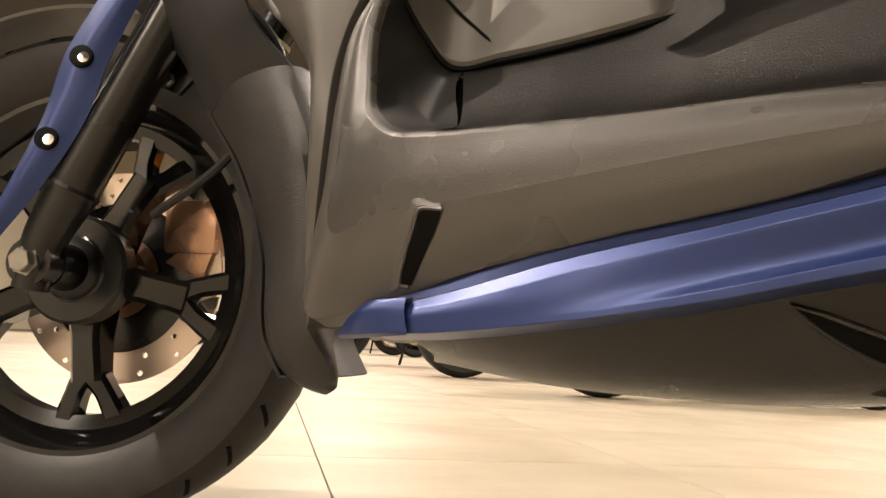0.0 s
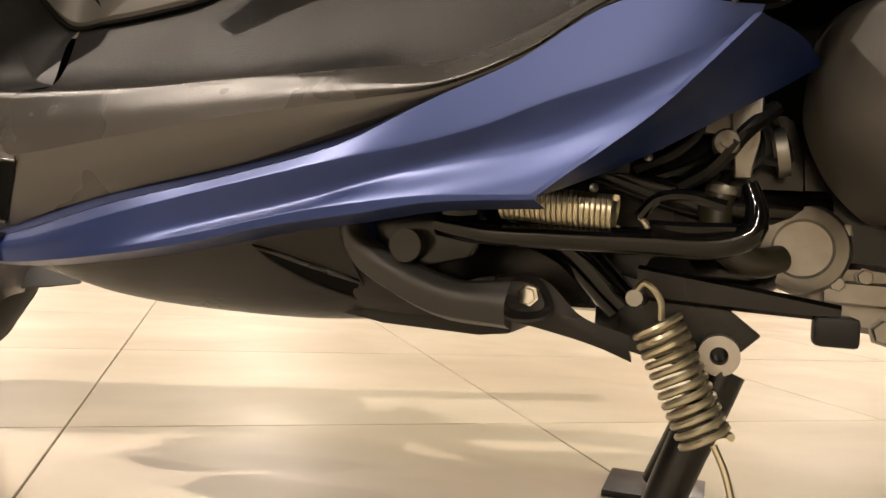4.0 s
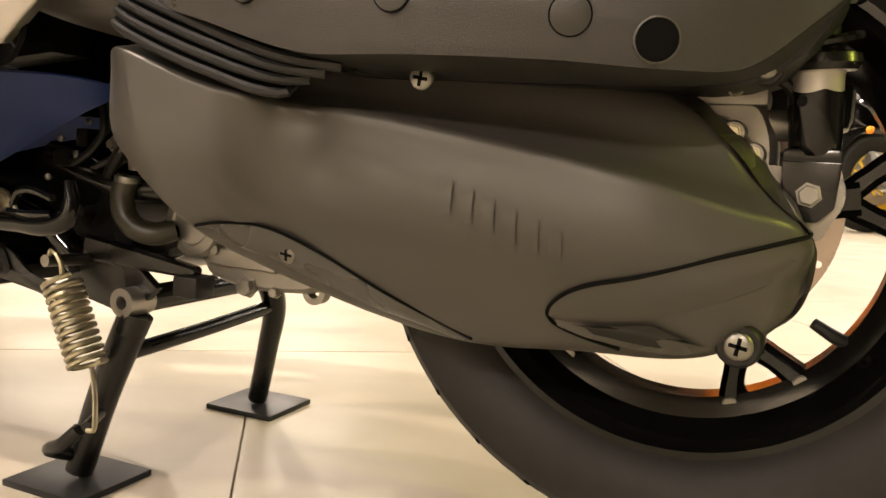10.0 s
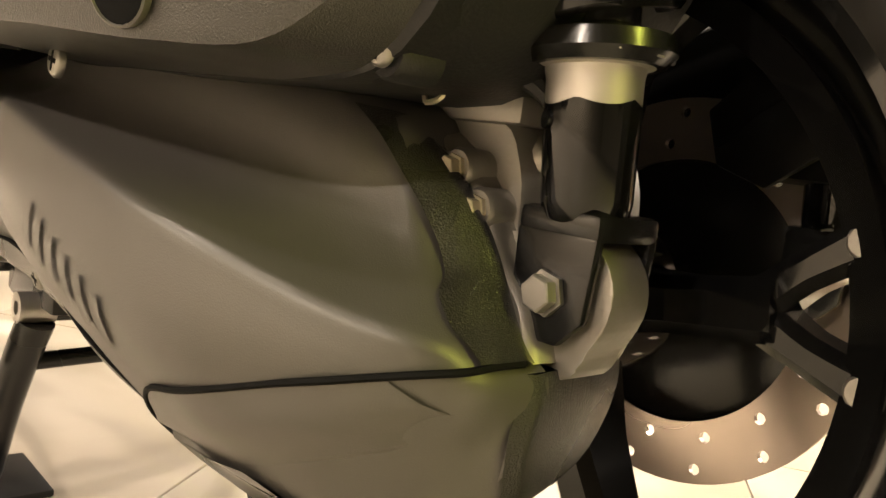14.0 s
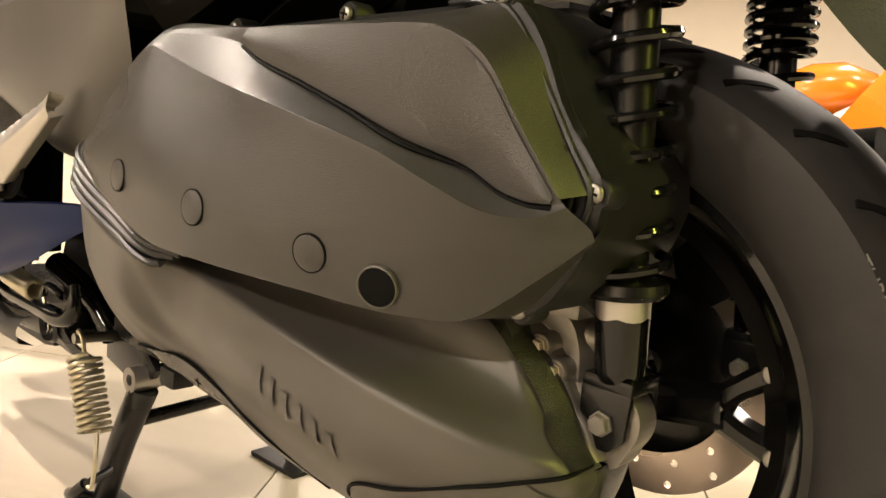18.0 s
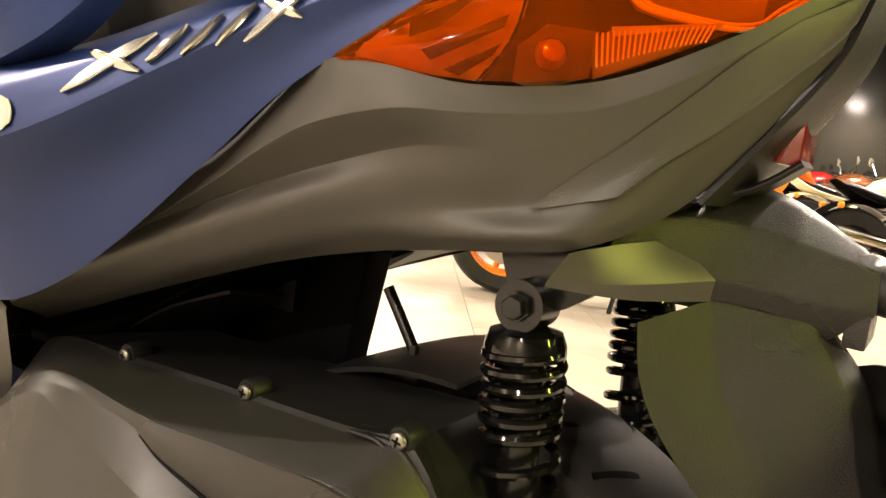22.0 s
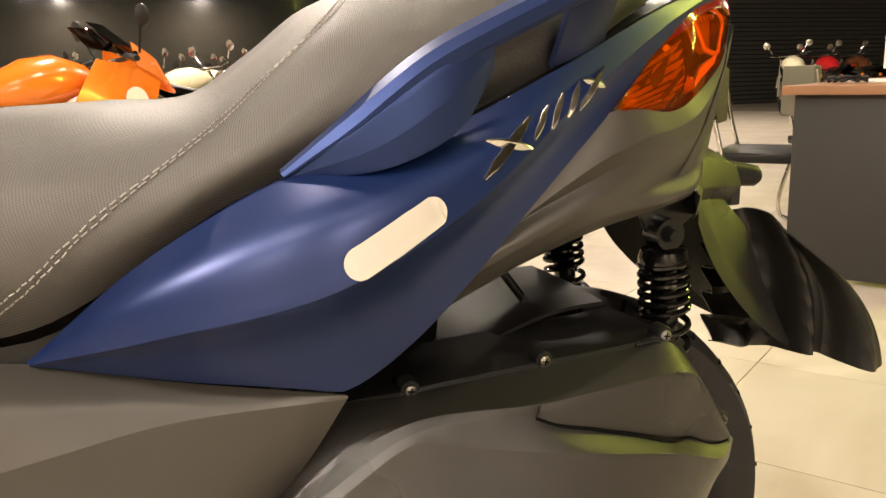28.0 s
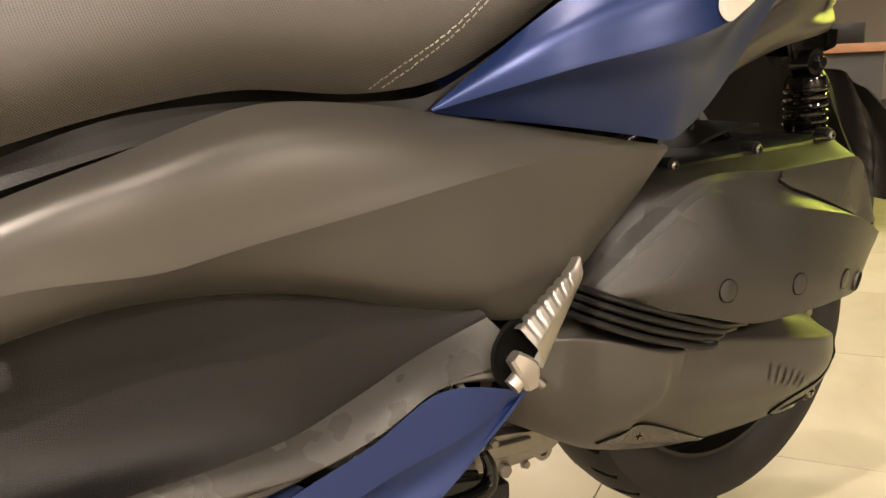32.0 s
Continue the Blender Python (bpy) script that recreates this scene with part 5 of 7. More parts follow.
for i in range(6):
    x, z = -.122 + .0142 * i, .3205 - .0054 * i
    sp("raised_mark", creased([[on_case(x + dx - .0006 * k, z + .0105 - .007 * k, .0016) for k in range(4)] for dx in (-.0040, 0, .0040)], (), 8, 2), GREY)
bolt("screw", (-.28 + .78, on_case(-.28, .265)[1] - .003, .265), (0, -1, -.3), 0.0085, 0.004, STEEL, scooter)
bolt("screw", (-.152 + .78, -.2045, .396), (0, -1, 0), 0.0085, 0.004, STEEL, scooter)
sp("screw_boss", turned([(.015, -.02), (.015, .02), (.013, .023)], (.054, -.125, .235), (0, -1, 0), 22), BLACKP)
bolt("screw", (.054 + .78, -.148, .235), (0, -1, 0), 0.0095, 0.004, STEEL, scooter)
# rear gearcase behind the belt case
gear = sp("gear_case", stack([loop([(-.03, .29), (-.03, .395), (.015, .400), (.052, .392), (.062, .372), (.064, .345), (.070, .31), (.05, .28)], -.03), loop([(-.03, .29), (-.03, .395), (.015, .400), (.052, .392), (.062, .372), (.064, .345), (.070, .31), (.05, .28)], -.096), loop([(-.025, .295), (-.025, .39), (.015, .396), (.050, .388), (.058, .370), (.060, .345), (.065, .312), (.048, .285)], -.103)], 48, "both"), ALU, label="cast aluminium gear case")
sp("gear_case_top", block((-.022, -.106, .3905), (.056, -.060, .4025), .003), ALU)
sp("gear_case_neck", tube([(.026, -.092, .3785), (.048, -.090, .3785), (.078, -.082, .3785)], [.0125, .0105, .0105], 20), ALU)
web = clear_spline([(.014, -.1165, .3835), (.036, -.1145, .3705), (.050, -.114, .3545), (.060, -.1145, .3385), (.076, -.1155, .322), (.083, -.1165, .305)], 30)
sp("gear_case_web", loft([[tuple(p + (-.006, .0, -.004)) for p in web[::6]], [tuple(p + (.003, -.0005, .002)) for p in web[::6]], [tuple(p + (.006, .014, .003)) for p in web[::6]]], 30, 4, .003), ALU, label="thin cast edge that follows the belt case")
for x, y, z in ((.0365, -.1165, .3715), (.0495, -.1155, .3575)):
    sp("bolt_boss", turned([(.0085, -.012), (.0085, .001), (.0072, .003)], (x, y + .002, z), (0, -1, 0), 20), ALU)
    bolt("case_bolt", (x + .78, y - .001, z), (0, -1, 0), .0046, .006, GOLDZ, scooter, "hex")
sp("gear_case_lug", (plate([(.050, .352), (.064, .3505), (.075, .352), (.088, .3555), (.100, .3505), (.1075, .339), (.1065, .325), (.099, .312), (.096, .3045), (.074, .302), (.060, .318)], -.105, -.083, .0008, 40)), ALU, label="cast lug that carries the shock absorber")
sp("hose_clip", tube([(.036, -.13, .410), (.033, -.134, .402), (.036, -.136, .394), (.041, -.134, .396), (.041, -.13, .404)], 0.0012, 6, 16), GOLDZ)
sp("breather_hose", tube([(.045, -.12, .41), (.065, -.11, .405), (.078, -.10, .385), (.08, -.1, .36)], 0.004, 8, 16), BLACKP)

# engine in front of the belt case
sp("engine_block", block((-.50, -.06, .24), (-.24, .12, .36), 0.02), BLACKM, label="dark engine block")
sp("crankcase", stack([loop([(-.45, .225), (-.455, .25), (-.35, .252), (-.30, .238), (-.31, .222), (-.36, .212), (-.42, .214)], .06), loop([(-.45, .222), (-.455, .252), (-.35, .254), (-.30, .24), (-.31, .22), (-.36, .21), (-.42, .212)], -.06), loop([(-.445, .226), (-.45, .248), (-.35, .25), (-.305, .238), (-.315, .224), (-.36, .215), (-.42, .217)], -.068)], 40, "both"), ALU, label="cast aluminium crankcase")
sp("crankcase_rib", bar([(-.438, -.072, .240), (-.36, -.072, .238)], .006, .018, 0, .002), ALU)
sp("round_engine_cover", turned([(.034, 0), (.034, .045), (.031, .051), (.022, .053), (.020, .0515), (.0003, .052)], (-.455, -.03, .270), (0, -1, 0), 36), ALU, label="round cast engine cover")
for x, z in ((-.487, .258), (-.430, .246), (-.428, .284), (-.412, .252)):
    bolt("case_bolt", (x + .78, -.072, z), (0, -1, 0), .0055, .006, STEEL, scooter, "hex")
bolt("flange_bolt", (-.396 + .78, -.066, .213), (0, -1, 0), .009, .010, STEEL, scooter, "hex")
bolt("case_bolt", (-.364 + .78, -.066, .211), (0, -1, 0), .005, .007, STEEL, scooter, "hex")
sp("engine_ear", turned([(.0065, -.006), (.0065, .006), (.0125, .006), (.0125, -.006)], (-.328, -.052, .214), (0, 1, 0), 22, True), ALU, label="lug with an open eye")
sp("engine_ear_arm", bar([(-.318, -.052, .222), (-.306, -.052, .238), (-.33, -.052, .244)], .010, .010, 8, .002), ALU)
sp("intake_body", joined(plate([(-.506, .318), (-.494, .318), (-.490, .345), (-.488, .41), (-.500, .415), (-.512, .375), (-.508, .345)], -.112, -.100, .002), turned([(.0085, 0), (.0105, .004), (.0105, .020), (.0085, .024)], (-.512, -.098, .342), (0, -1, 0), 20), turned([(.0045, 0), (.0045, .007)], (-.512, -.122, .342), (0, -1, 0), 6), plate([(-.535, .352), (-.508, .348), (-.500, .372), (-.53, .378)], -.104, -.092, .002)), ALU, label="throttle body bracket of cast metal")
sp("intake_pipe", tube([(-.512, -.105, .312), (-.517, -.107, .295), (-.513, -.108, .274), (-.500, -.106, .262), (-.484, -.098, .258), (-.470, -.085, .262)], [.0105, .0115, .0115, .0115, .0112, .010], 16, 24), OLIVE, label="dark olive rubber elbow")
sp("hose_band", turned([(.0122, -.003), (.0128, 0), (.0122, .003)], (-.5125, -.105, .309), (.1, 0, 1), 20), STEEL)
sp("cable", tube([(-.548, -.112, .40), (-.532, -.118, .375), (-.530, -.120, .352), (-.545, -.120, .335), (-.575, -.115, .322)], .0038, 8, 24), BLACKP)
sp("terminal_block", joined(block((-.60, -.118, .318), (-.578, -.100, .334), .003), block((-.572, -.115, .338), (-.556, -.098, .356), .003)), BLACKP)
for x, z in ((-.586, .345), (-.566, .330), (-.548, .362), (-.604, .306)):
    sp("clip", turned([(.0030, 0), (.0036, .003), (.0018, .004)], (x, -.118, z), (.2, -1, .2), 12), STEEL)
sp("coolant_hose", tube([(-.545, -.1, .31), (-.52, -.115, .325), (-.50, -.115, .35), (-.48, -.1, .37)], .006, 8, 16), BLACKP)
sp("silencer", tube([(-.36, .150, .23), (-.22, .175, .30), (-.08, .190, .395), (.02, .200, .450), (.11, .205, .485), (.146, .205, .497), (.151, .205, .499)], [.024, .050, .070, .072, .070, .062, .045], 24, 40), BLACKM, label="black silencer on the far side of the wheel")
sp("exhaust_header", tube([(-.60, -.03, .26), (-.54, -.06, .245), (-.49, -.07, .25), (-.46, -.05, .275)], .02, 14, 18), BLACKM)
sp("frame_tube", tube([(-.70, -.12, .29), (-.62, -.11, .26), (-.58, -.10, .22)], .015, 12, 14), BLACKG)
sp("frame_tube", tube([(-.62, -.10, .33), (-.52, -.09, .30), (-.44, -.06, .30)], .014, 12, 14), BLACKM)
sp("frame_plate", plate([(-.60, .25), (-.56, .235), (-.52, .235), (-.48, .205), (-.50, .185), (-.54, .178), (-.60, .19)], -.10, -.09, 0.002), BLACKM, label="black frame plate")
sp("swing_lever", bar([(-.57, -.10, .238), (-.50, -.10, .232), (-.43, -.10, .226)], .012, [.026, .02, .012], 10, .003), BLACKM, label="black lever of the centre stand")
sp("rubber_stop", block((-.447, -.115, .203), (-.418, -.088, .224), .004), BLACKP, label="black rubber stop")
# lower bracket cover with its bolt
sp("bracket_cover", loft([
    [(-.808, -.185, .270), (-.787, -.175, .248), (-.752, -.160, .229), (-.70, -.152, .229), (-.668, -.150, .237), (-.632, -.147, .237), (-.604, -.140, .212), (-.57, -.13, .200)],
    [(-.84, -.185, .250), (-.80, -.172, .230), (-.752, -.160, .215), (-.70, -.152, .216), (-.668, -.150, .222), (-.632, -.147, .218), (-.60, -.140, .200), (-.57, -.13, .190)],
    [(-.86, -.165, .222), (-.808, -.155, .211), (-.752, -.148, .203), (-.70, -.144, .203), (-.661, -.142, .204), (-.62, -.138, .197), (-.59, -.132, .189), (-.568, -.125, .180)],
], 40, 4, 0.005), GREY_ROUGH, label="grained lower frame cover")
sp("bolt_cup", stack([loop([(-.668, .236), (-.632, .236), (-.622, .212), (-.66, .207)], -.1495), loop([(-.666, .234), (-.634, .234), (-.625, .2135), (-.658, .209)], -.1535), loop([(-.658, .231), (-.637, .231), (-.630, .217), (-.655, .214)], -.1475)], 24, True), GREY_ROUGH, label="square recess")
bolt("flange_bolt", (-.642 + .78, -.148, .2245), (0, -1, 0), .0065, .007, CHROME, scooter, "hex")

# dark mass of engine and frame behind the open parts
sp("engine_cover", stack([loop([(-.80, .215), (-.80, .31), (-.70, .335), (-.56, .36), (-.46, .38), (-.44, .28), (-.50, .22), (-.58, .205), (-.70, .205)], .02), loop([(-.79, .22), (-.79, .305), (-.70, .33), (-.56, .355), (-.47, .37), (-.46, .29), (-.51, .235), (-.58, .215), (-.70, .215)], -.07)], 40, "both"), BLACKM, label="black frame and engine underside")
for k in range(4):
    sp("wiring", tube([(-.62 + .03 * k, -.075, .33 - .01 * k), (-.58 + .03 * k, -.10, .315 + .006 * k), (-.53 + .02 * k, -.105, .33), (-.50, -.09, .36 + .01 * k)], .0035, 6, 14), BLACKP)
sp("hose_clamp", turned([(.018, -.004), (.018, .004), (.015, .004), (.015, -.004)], (-.475, -.10, .338), (1, 0, .2), 20, True), STEEL)

# added black plate hides the floor where deep shade belongs
sp("under_tail_fill", plate([(-.43, .575), (-.36, .60), (-.24, .636), (-.145, .660), (-.155, .60), (-.165, .50), (-.20, .47), (-.32, .46), (-.46, .46)], -.005, .03, .004), BLACK, label="added black plate that fills the shaded space under the tail")
sp("engine_head", block((-.60, -.055, .33), (-.40, .10, .43), .012), BLACKM, label="dark engine head")

# ---------------------------------------------------------------- the scooter: stands, springs, footrest
sp("stand_pivot", turned([(.0065, -.02), (.0065, .012), (.0145, .012), (.0145, -.02)], (-.508, -.105, .190), (0, -1, 0), 28, True), ALU_LIGHT, label="steel pivot tube end")
sp("stand_cross_tube", tube([(-.508, -.09, .190), (-.508, .12, .190)], .0135, 16), BLACKM)
stand = sp("centre_stand", joined(
    tube([(-.505, -.10, .178), (-.515, -.105, .150), (-.535, -.112, .095), (-.562, -.118, .012)], [.017, .016, .015, .014], 14, 20),
    tube([(-.508, .115, .188), (-.512, .135, .150), (-.535, .155, .09), (-.565, .176, .012)], [.016, .014, .013, .013], 14, 20),
    tube([(-.520, -.10, .135), (-.516, .02, .142), (-.513, .125, .150)], .0085, 12, 12),
), BLACKM, label="black tubular centre stand, lowered")
for y0, y1 in ((-.165, -.070), (.132, .224)):
    sp("stand_pad", block((-.615, y0, .0), (-.512, y1, .007), .0015), BLACKP, label="flat black steel foot of the stand")
sp("stand_tang", tube([(-.562, -.125, .03), (-.56, -.155, .045), (-.53, -.165, .06), (-.515, -.16, .075)], .007, 10, 14), BLACKM)
sp("stand_spring", joined(coil((-.550, -.150, .212), (-.512, -.152, .134), .0165, .0027, 12, 7, 16),
                          tube([(-.566, -.150, .232), (-.560, -.152, .240), (-.549, -.152, .230), (-.547, -.151, .215)], .0025, 7, 16),
                          tube([(-.508, -.152, .134), (-.500, -.156, .118), (-.4925, -.162, .090), (-.491, -.165, .080), (-.499, -.165, .079)], .0025, 7, 18)), GOLDZ, label="pale yellow zinc coil spring")
sp("spring_post", tube([(-.566, -.10, .226), (-.566, -.155, .229)], .006, 10), STEEL)
sp("spring_hook_post", tube([(-.520, -.13, .082), (-.500, -.165, .082)], .005, 10), BLACKM)
# side stand, folded up
sp("side_stand", tube([(-.700, -.185, .274), (-.668, -.190, .2685), (-.61, -.192, .268), (-.553, -.192, .2685), (-.51, -.192, .270), (-.494, -.190, .277), (-.492, -.188, .294), (-.497, -.186, .308)], [.010, .0085, .0085, .0085, .009, .010, .009, .005], 12, 36), BLACKG, label="gloss black side stand folded up")
sp("side_stand_foot", loft([
    [(-.552, -.196, .272), (-.53, -.198, .271), (-.505, -.196, .273)],
    [(-.555, -.205, .279), (-.53, -.206, .279), (-.503, -.203, .280)],
], 10, 3, .004), BLACKG, label="foot plate of the side stand")
sp("side_stand_tip", tube([(-.563, -.19, .284), (-.552, -.192, .296), (-.535, -.193, .299), (-.51, -.192, .293)], .004, 8, 16), BLACKG)
sp("side_stand_spring", joined(coil((-.653, -.192, .2905), (-.578, -.192, .2855), .0105, .0023, 21, 6, 12),
                               tube([(-.577, -.192, .276), (-.565, -.192, .272), (-.556, -.192, .276), (-.562, -.19, .284)], .0022, 7, 14)), GOLDZ, label="yellow zinc side stand spring")
sp("stand_bracket", plate([(-.76, .29), (-.68, .292), (-.665, .275), (-.68, .25), (-.72, .24), (-.75, .255)], -.18, -.165, .003), BLACKM, label="black side stand bracket")
bolt("pivot_bolt", (-.685 + .78, -.188, .281), (0, -.2, 1), .011, .012, BLACKM, scooter, "hex")
bolt("bracket_screw", (-.743 + .78, -.180, .279), (0, -1, 0), .005, .004, STEEL, scooter, "plain")
sp("bracket_ear", turned([(.012, 0), (.012, .014)], (-.722, -.182, .256), (0, -1, 0), 16), BLACKM)
sp("switch_tab", plate([(-.735, .262), (-.720, .264), (-.722, .248), (-.732, .248)], -.186, -.183, .001), ALU)
# passenger footrest, folded up
sp("footrest_pocket", stack([[(-.531, -.2545, .437), (-.528, -.2555, .412), (-.510, -.2555, .398), (-.484, -.2505, .402), (-.472, -.2465, .430), (-.486, -.247, .455), (-.510, -.2505, .459)],
                             [(-.529, -.2575, .437), (-.526, -.2585, .413), (-.509, -.2585, .400), (-.485, -.2535, .404), (-.474, -.2495, .430), (-.487, -.250, .453), (-.510, -.2535, .457)],
                             [(-.524, -.255, .436), (-.521, -.256, .415), (-.507, -.256, .404), (-.487, -.251, .408), (-.478, -.248, .430), (-.489, -.248, .450), (-.509, -.251, .453)]], 28, True), BLACK, label="dark pocket of the footrest")
up, cr, lo = [], [], []
for k in range(45):
    f = k / 44
    notch = .0015 if (k % 6) in (4, 5) and k < 40 else 0
    up.append((-.506 + .080 * f + notch * .5, -.2625 + .018 * f, .4545 + .0455 * f + .004 * max(0, f - .9) * 10 - notch))
    cr.append((-.495 + .070 * f, -.272 + .024 * f, .4375 + .0515 * f))
    lo.append((-.482 + .057 * f, -.2625 + .018 * f, .4135 + .066 * f))
back = [(x - .003, y + .014, z + .004) for x, y, z in lo]
upb = [(x + .002, y + .014, z - .003) for x, y, z in up]
peg = sp("footrest", creased([upb, up, cr, lo, back], (1, 2, 3), 110, 3), ALU_LIGHT, label="cast aluminium passenger footrest folded up with a toothed edge")
sp("footrest_hinge", joined(bar([(-.514, -.262, .432), (-.504, -.266, .420), (-.500, -.264, .404)], .018, [.012, .022, .014], 10, .003), turned([(.008, -.014), (.008, .014)], (-.506, -.264, .414), (1, 0, .8), 16)), ALU_LIGHT, label="footrest hinge")
part("hinge_pin", moved(turned([(.0045, .0), (.0045, .008), (.003, .009)], (-.492, -.266, .407), (.6, -.3, -.6), 12), BASE), STEEL, peg)
bolt("panel_screw", (-.385 + .78, -.192, .486), (0, -1, 0), .006, .004, BLACKM, scooter)

# ---------------------------------------------------------------- the scooter: wheels, fork, shocks, rear fender
def wheel_parts(parent, R, rim_r, tyre_w, spoke0, disc_y, disc_r, hub_r=.045, gloss=None, groove=True, studs=True, arm=1.0):
    """Tyre, rim with five forked spokes, hub and drilled disc; axis along y, left is -y."""
    gloss = gloss or BLACKG
    h = tyre_w / 2
    prof = [(rim_r - .004, -h * .66), (rim_r + .012, -h * .82), (rim_r + (R - rim_r) * .45, -h * .98), (R - .022, -h * .93), (R - .010, -h * .72), (R - .003, -h * .42), (R, 0)]
    prof = prof + [(r, -y) for r, y in prof[-2::-1]]
    prof += [(rim_r - .008, h * .5), (rim_r - .008, -h * .5)]
    tyre = part("tyre", turned(prof, seg=96, ring=True), RUBBER, parent, "black road tyre with sipes and raised sidewall marks")
    if groove:
        for s in (-1, 1):
            pts = []
            for t in (0, .33, .66, 1):
                y = s * h * (.28 + .52 * t)
                rr = R - .0035 - .0145 * max(0, (abs(y) / h - .42) / .5) ** 1.5 + .0012
                b = .10 * t + (.1 if s > 0 else 0)
                rr -= .0021
                pts.append((rr * math.cos(b), y, rr * math.sin(b)))
            first = part("tread_groove", bar(pts, .005, .003, 6, 0, (0, 0, 1)), BLACK, tyre)
            for k in range(1, 30):
                g = new("tread_groove", first.data)
                g.parent, g.rotation_euler = tyre, (0, -2 * math.pi * k / 30, 0)
    rw = h * .70
    rim = part("rim", turned([(rim_r, -rw), (rim_r, -rw + .006), (rim_r - .010, -rw + .012), (rim_r - .016, -rw * .45), (rim_r - .030, -rw * .3), (rim_r - .030, rw * .3), (rim_r - .016, rw * .45), (rim_r - .010, rw - .012), (rim_r, rw - .006), (rim_r, rw), (rim_r - .006, rw), (rim_r - .018, rw - .012), (rim_r - .026, rw * .4), (rim_r - .042, rw * .28), (rim_r - .042, -rw * .28), (rim_r - .026, -rw * .4), (rim_r - .018, -rw + .012), (rim_r - .006, -rw)], seg=96, ring=True), gloss, parent, "gloss black cast alloy rim")
    for k in range(5):
        a = radians(spoke0 + 72 * k)
        P = lambda r, da, y: (r * math.cos(a + radians(da)), y, r * math.sin(a + radians(da)))
        spoke = part("spoke", joined(
            bar([P(.03, 0, 0), P(.075, 0, -.004), P(.126, 0, -.005)], [.052, .044, .036], [.034 * arm, .026 * arm, .028 * arm], 8, .006),
            bar([P(.112, 0, -.005), P(.134, -6.5, -.004), P(rim_r - .034, -10.5, 0)], [.030, .026, .028], [.020 * arm, .017 * arm, .020 * arm], 8, .005),
            bar([P(.112, 0, -.005), P(.134, 6.5, -.004), P(rim_r - .034, 10.5, 0)], [.030, .026, .028], [.020 * arm, .017 * arm, .020 * arm], 8, .005)), gloss, parent)
        for s in (-1, 1) if studs else ():
            part("rim_stud", turned([(.0072, -.002), (.0072, .003), (.006, .004)], P(rim_r - .034, s * 10.3, -.012), (0, -1, 0), 14), ALU, spoke)
    part("hub", turned([(hub_r * .6, -.055), (hub_r, -.045), (hub_r, .045), (hub_r * .6, .055)], seg=32), gloss, parent)
    # drilled disc
    rows = []
    bm = bmesh.new()
    nc = 30
    for row, (r0, r1) in enumerate(((disc_r - .040, disc_r - .020), (disc_r - .020, disc_r - .002))):
        for c in range(nc):
            a0, a1 = 2 * math.pi * (c + .5 * row) / nc, 2 * math.pi * (c + 1 + .5 * row) / nc
            am, rm, hr = (a0 + a1) / 2, (r0 + r1) / 2, .0036
            edge = [(r0, a0), (r0, am), (r0, a1), (rm, a1), (r1, a1), (r1, am), (r1, a0), (rm, a0)]
            ev = [bm.verts.new((r * math.cos(t), disc_y, r * math.sin(t))) for r, t in edge]
            if (c + row) % 2 == 0:
                cx, cz = rm * math.cos(am), rm * math.sin(am)
                hv = []
                for r, t in edge:
                    dx, dz = r * math.cos(t) - cx, r * math.sin(t) - cz
                    l = math.hypot(dx, dz)
                    hv.append(bm.verts.new((cx + dx / l * hr, disc_y, cz + dz / l * hr)))
                for i in range(8):
                    bm.faces.new((ev[i], ev[(i + 1) % 8], hv[(i + 1) % 8], hv[i]))
            else:
                bm.faces.new(ev)
    bmesh.ops.remove_doubles(bm, verts=bm.verts, dist=1e-4)
    bmesh.ops.solidify(bm, geom=list(bm.faces), thickness=.004)
    disc = part("brake_disc", bm, DISC, parent, "drilled steel brake disc", 30)
    part("disc_carrier", turned([(hub_r, disc_y - .003), (disc_r - .045, disc_y - .003), (disc_r - .038, disc_y), (disc_r - .045, disc_y + .003), (hub_r, disc_y + .003)], seg=40), BLACKM, disc)
    return tyre


def child(name, parent, at, rot=0):
    e = new(name)
    e.parent = parent
    e.matrix_basis = Matrix.Translation(at) @ Matrix.Rotation(rot, 4, "Z")
    return e


RW = Vector((-.003 + .78, .008, .311))
rear = child("rear_wheel", scooter, RW)
rear_tyre = wheel_parts(rear, .276, .195, .140, -63, .118, .1225)
part("valve_stem", tube([(.163 * math.cos(-.62), -.004, .163 * math.sin(-.62)), (.150 * math.cos(-.64), -.012, .150 * math.sin(-.64)), (.128 * math.cos(-.66), -.016, .128 * math.sin(-.66))], [.006, .0055, .0045], 10, 10), BLACKP, rear, "black rubber valve stem")


def round_text(body, radius, y, start, size, parent, name="tyre_lettering"):
    """Raised words that follow the sidewall."""
    c = bpy.data.curves.new(name, "FONT")
    c.body, c.size, c.extrude, c.resolution_u = body, size, .0006, 2
    tmp = new(name, c)
    bpy.context.view_layer.update()
    me = tmp.evaluated_get(bpy.context.evaluated_depsgraph_get()).to_mesh()
    bm = bmesh.new()
    bm.from_mesh(me)
    tmp.evaluated_get(bpy.context.evaluated_depsgraph_get()).to_mesh_clear()
    bpy.data.objects.remove(tmp)
    bpy.data.curves.remove(c)
    for v in bm.verts:
        a = start - v.co.x / radius
        r = radius + v.co.y
        v.co = Vector((r * math.cos(a), y - v.co.z, r * math.sin(a)))
    return part(name, bm, LETTER, parent, "raised tyre lettering", 0, False)


LETTER = node_mat("worn_rubber_lettering", (0.085, 0.08, 0.075), 0.7, vary=0.1)
round_text("TUBELESS", .247, -.0645, .62, .0125, rear_tyre)
round_text("FOR REAR WHEEL USE ONLY", .233, -.0665, .66, .0085, rear_tyre)

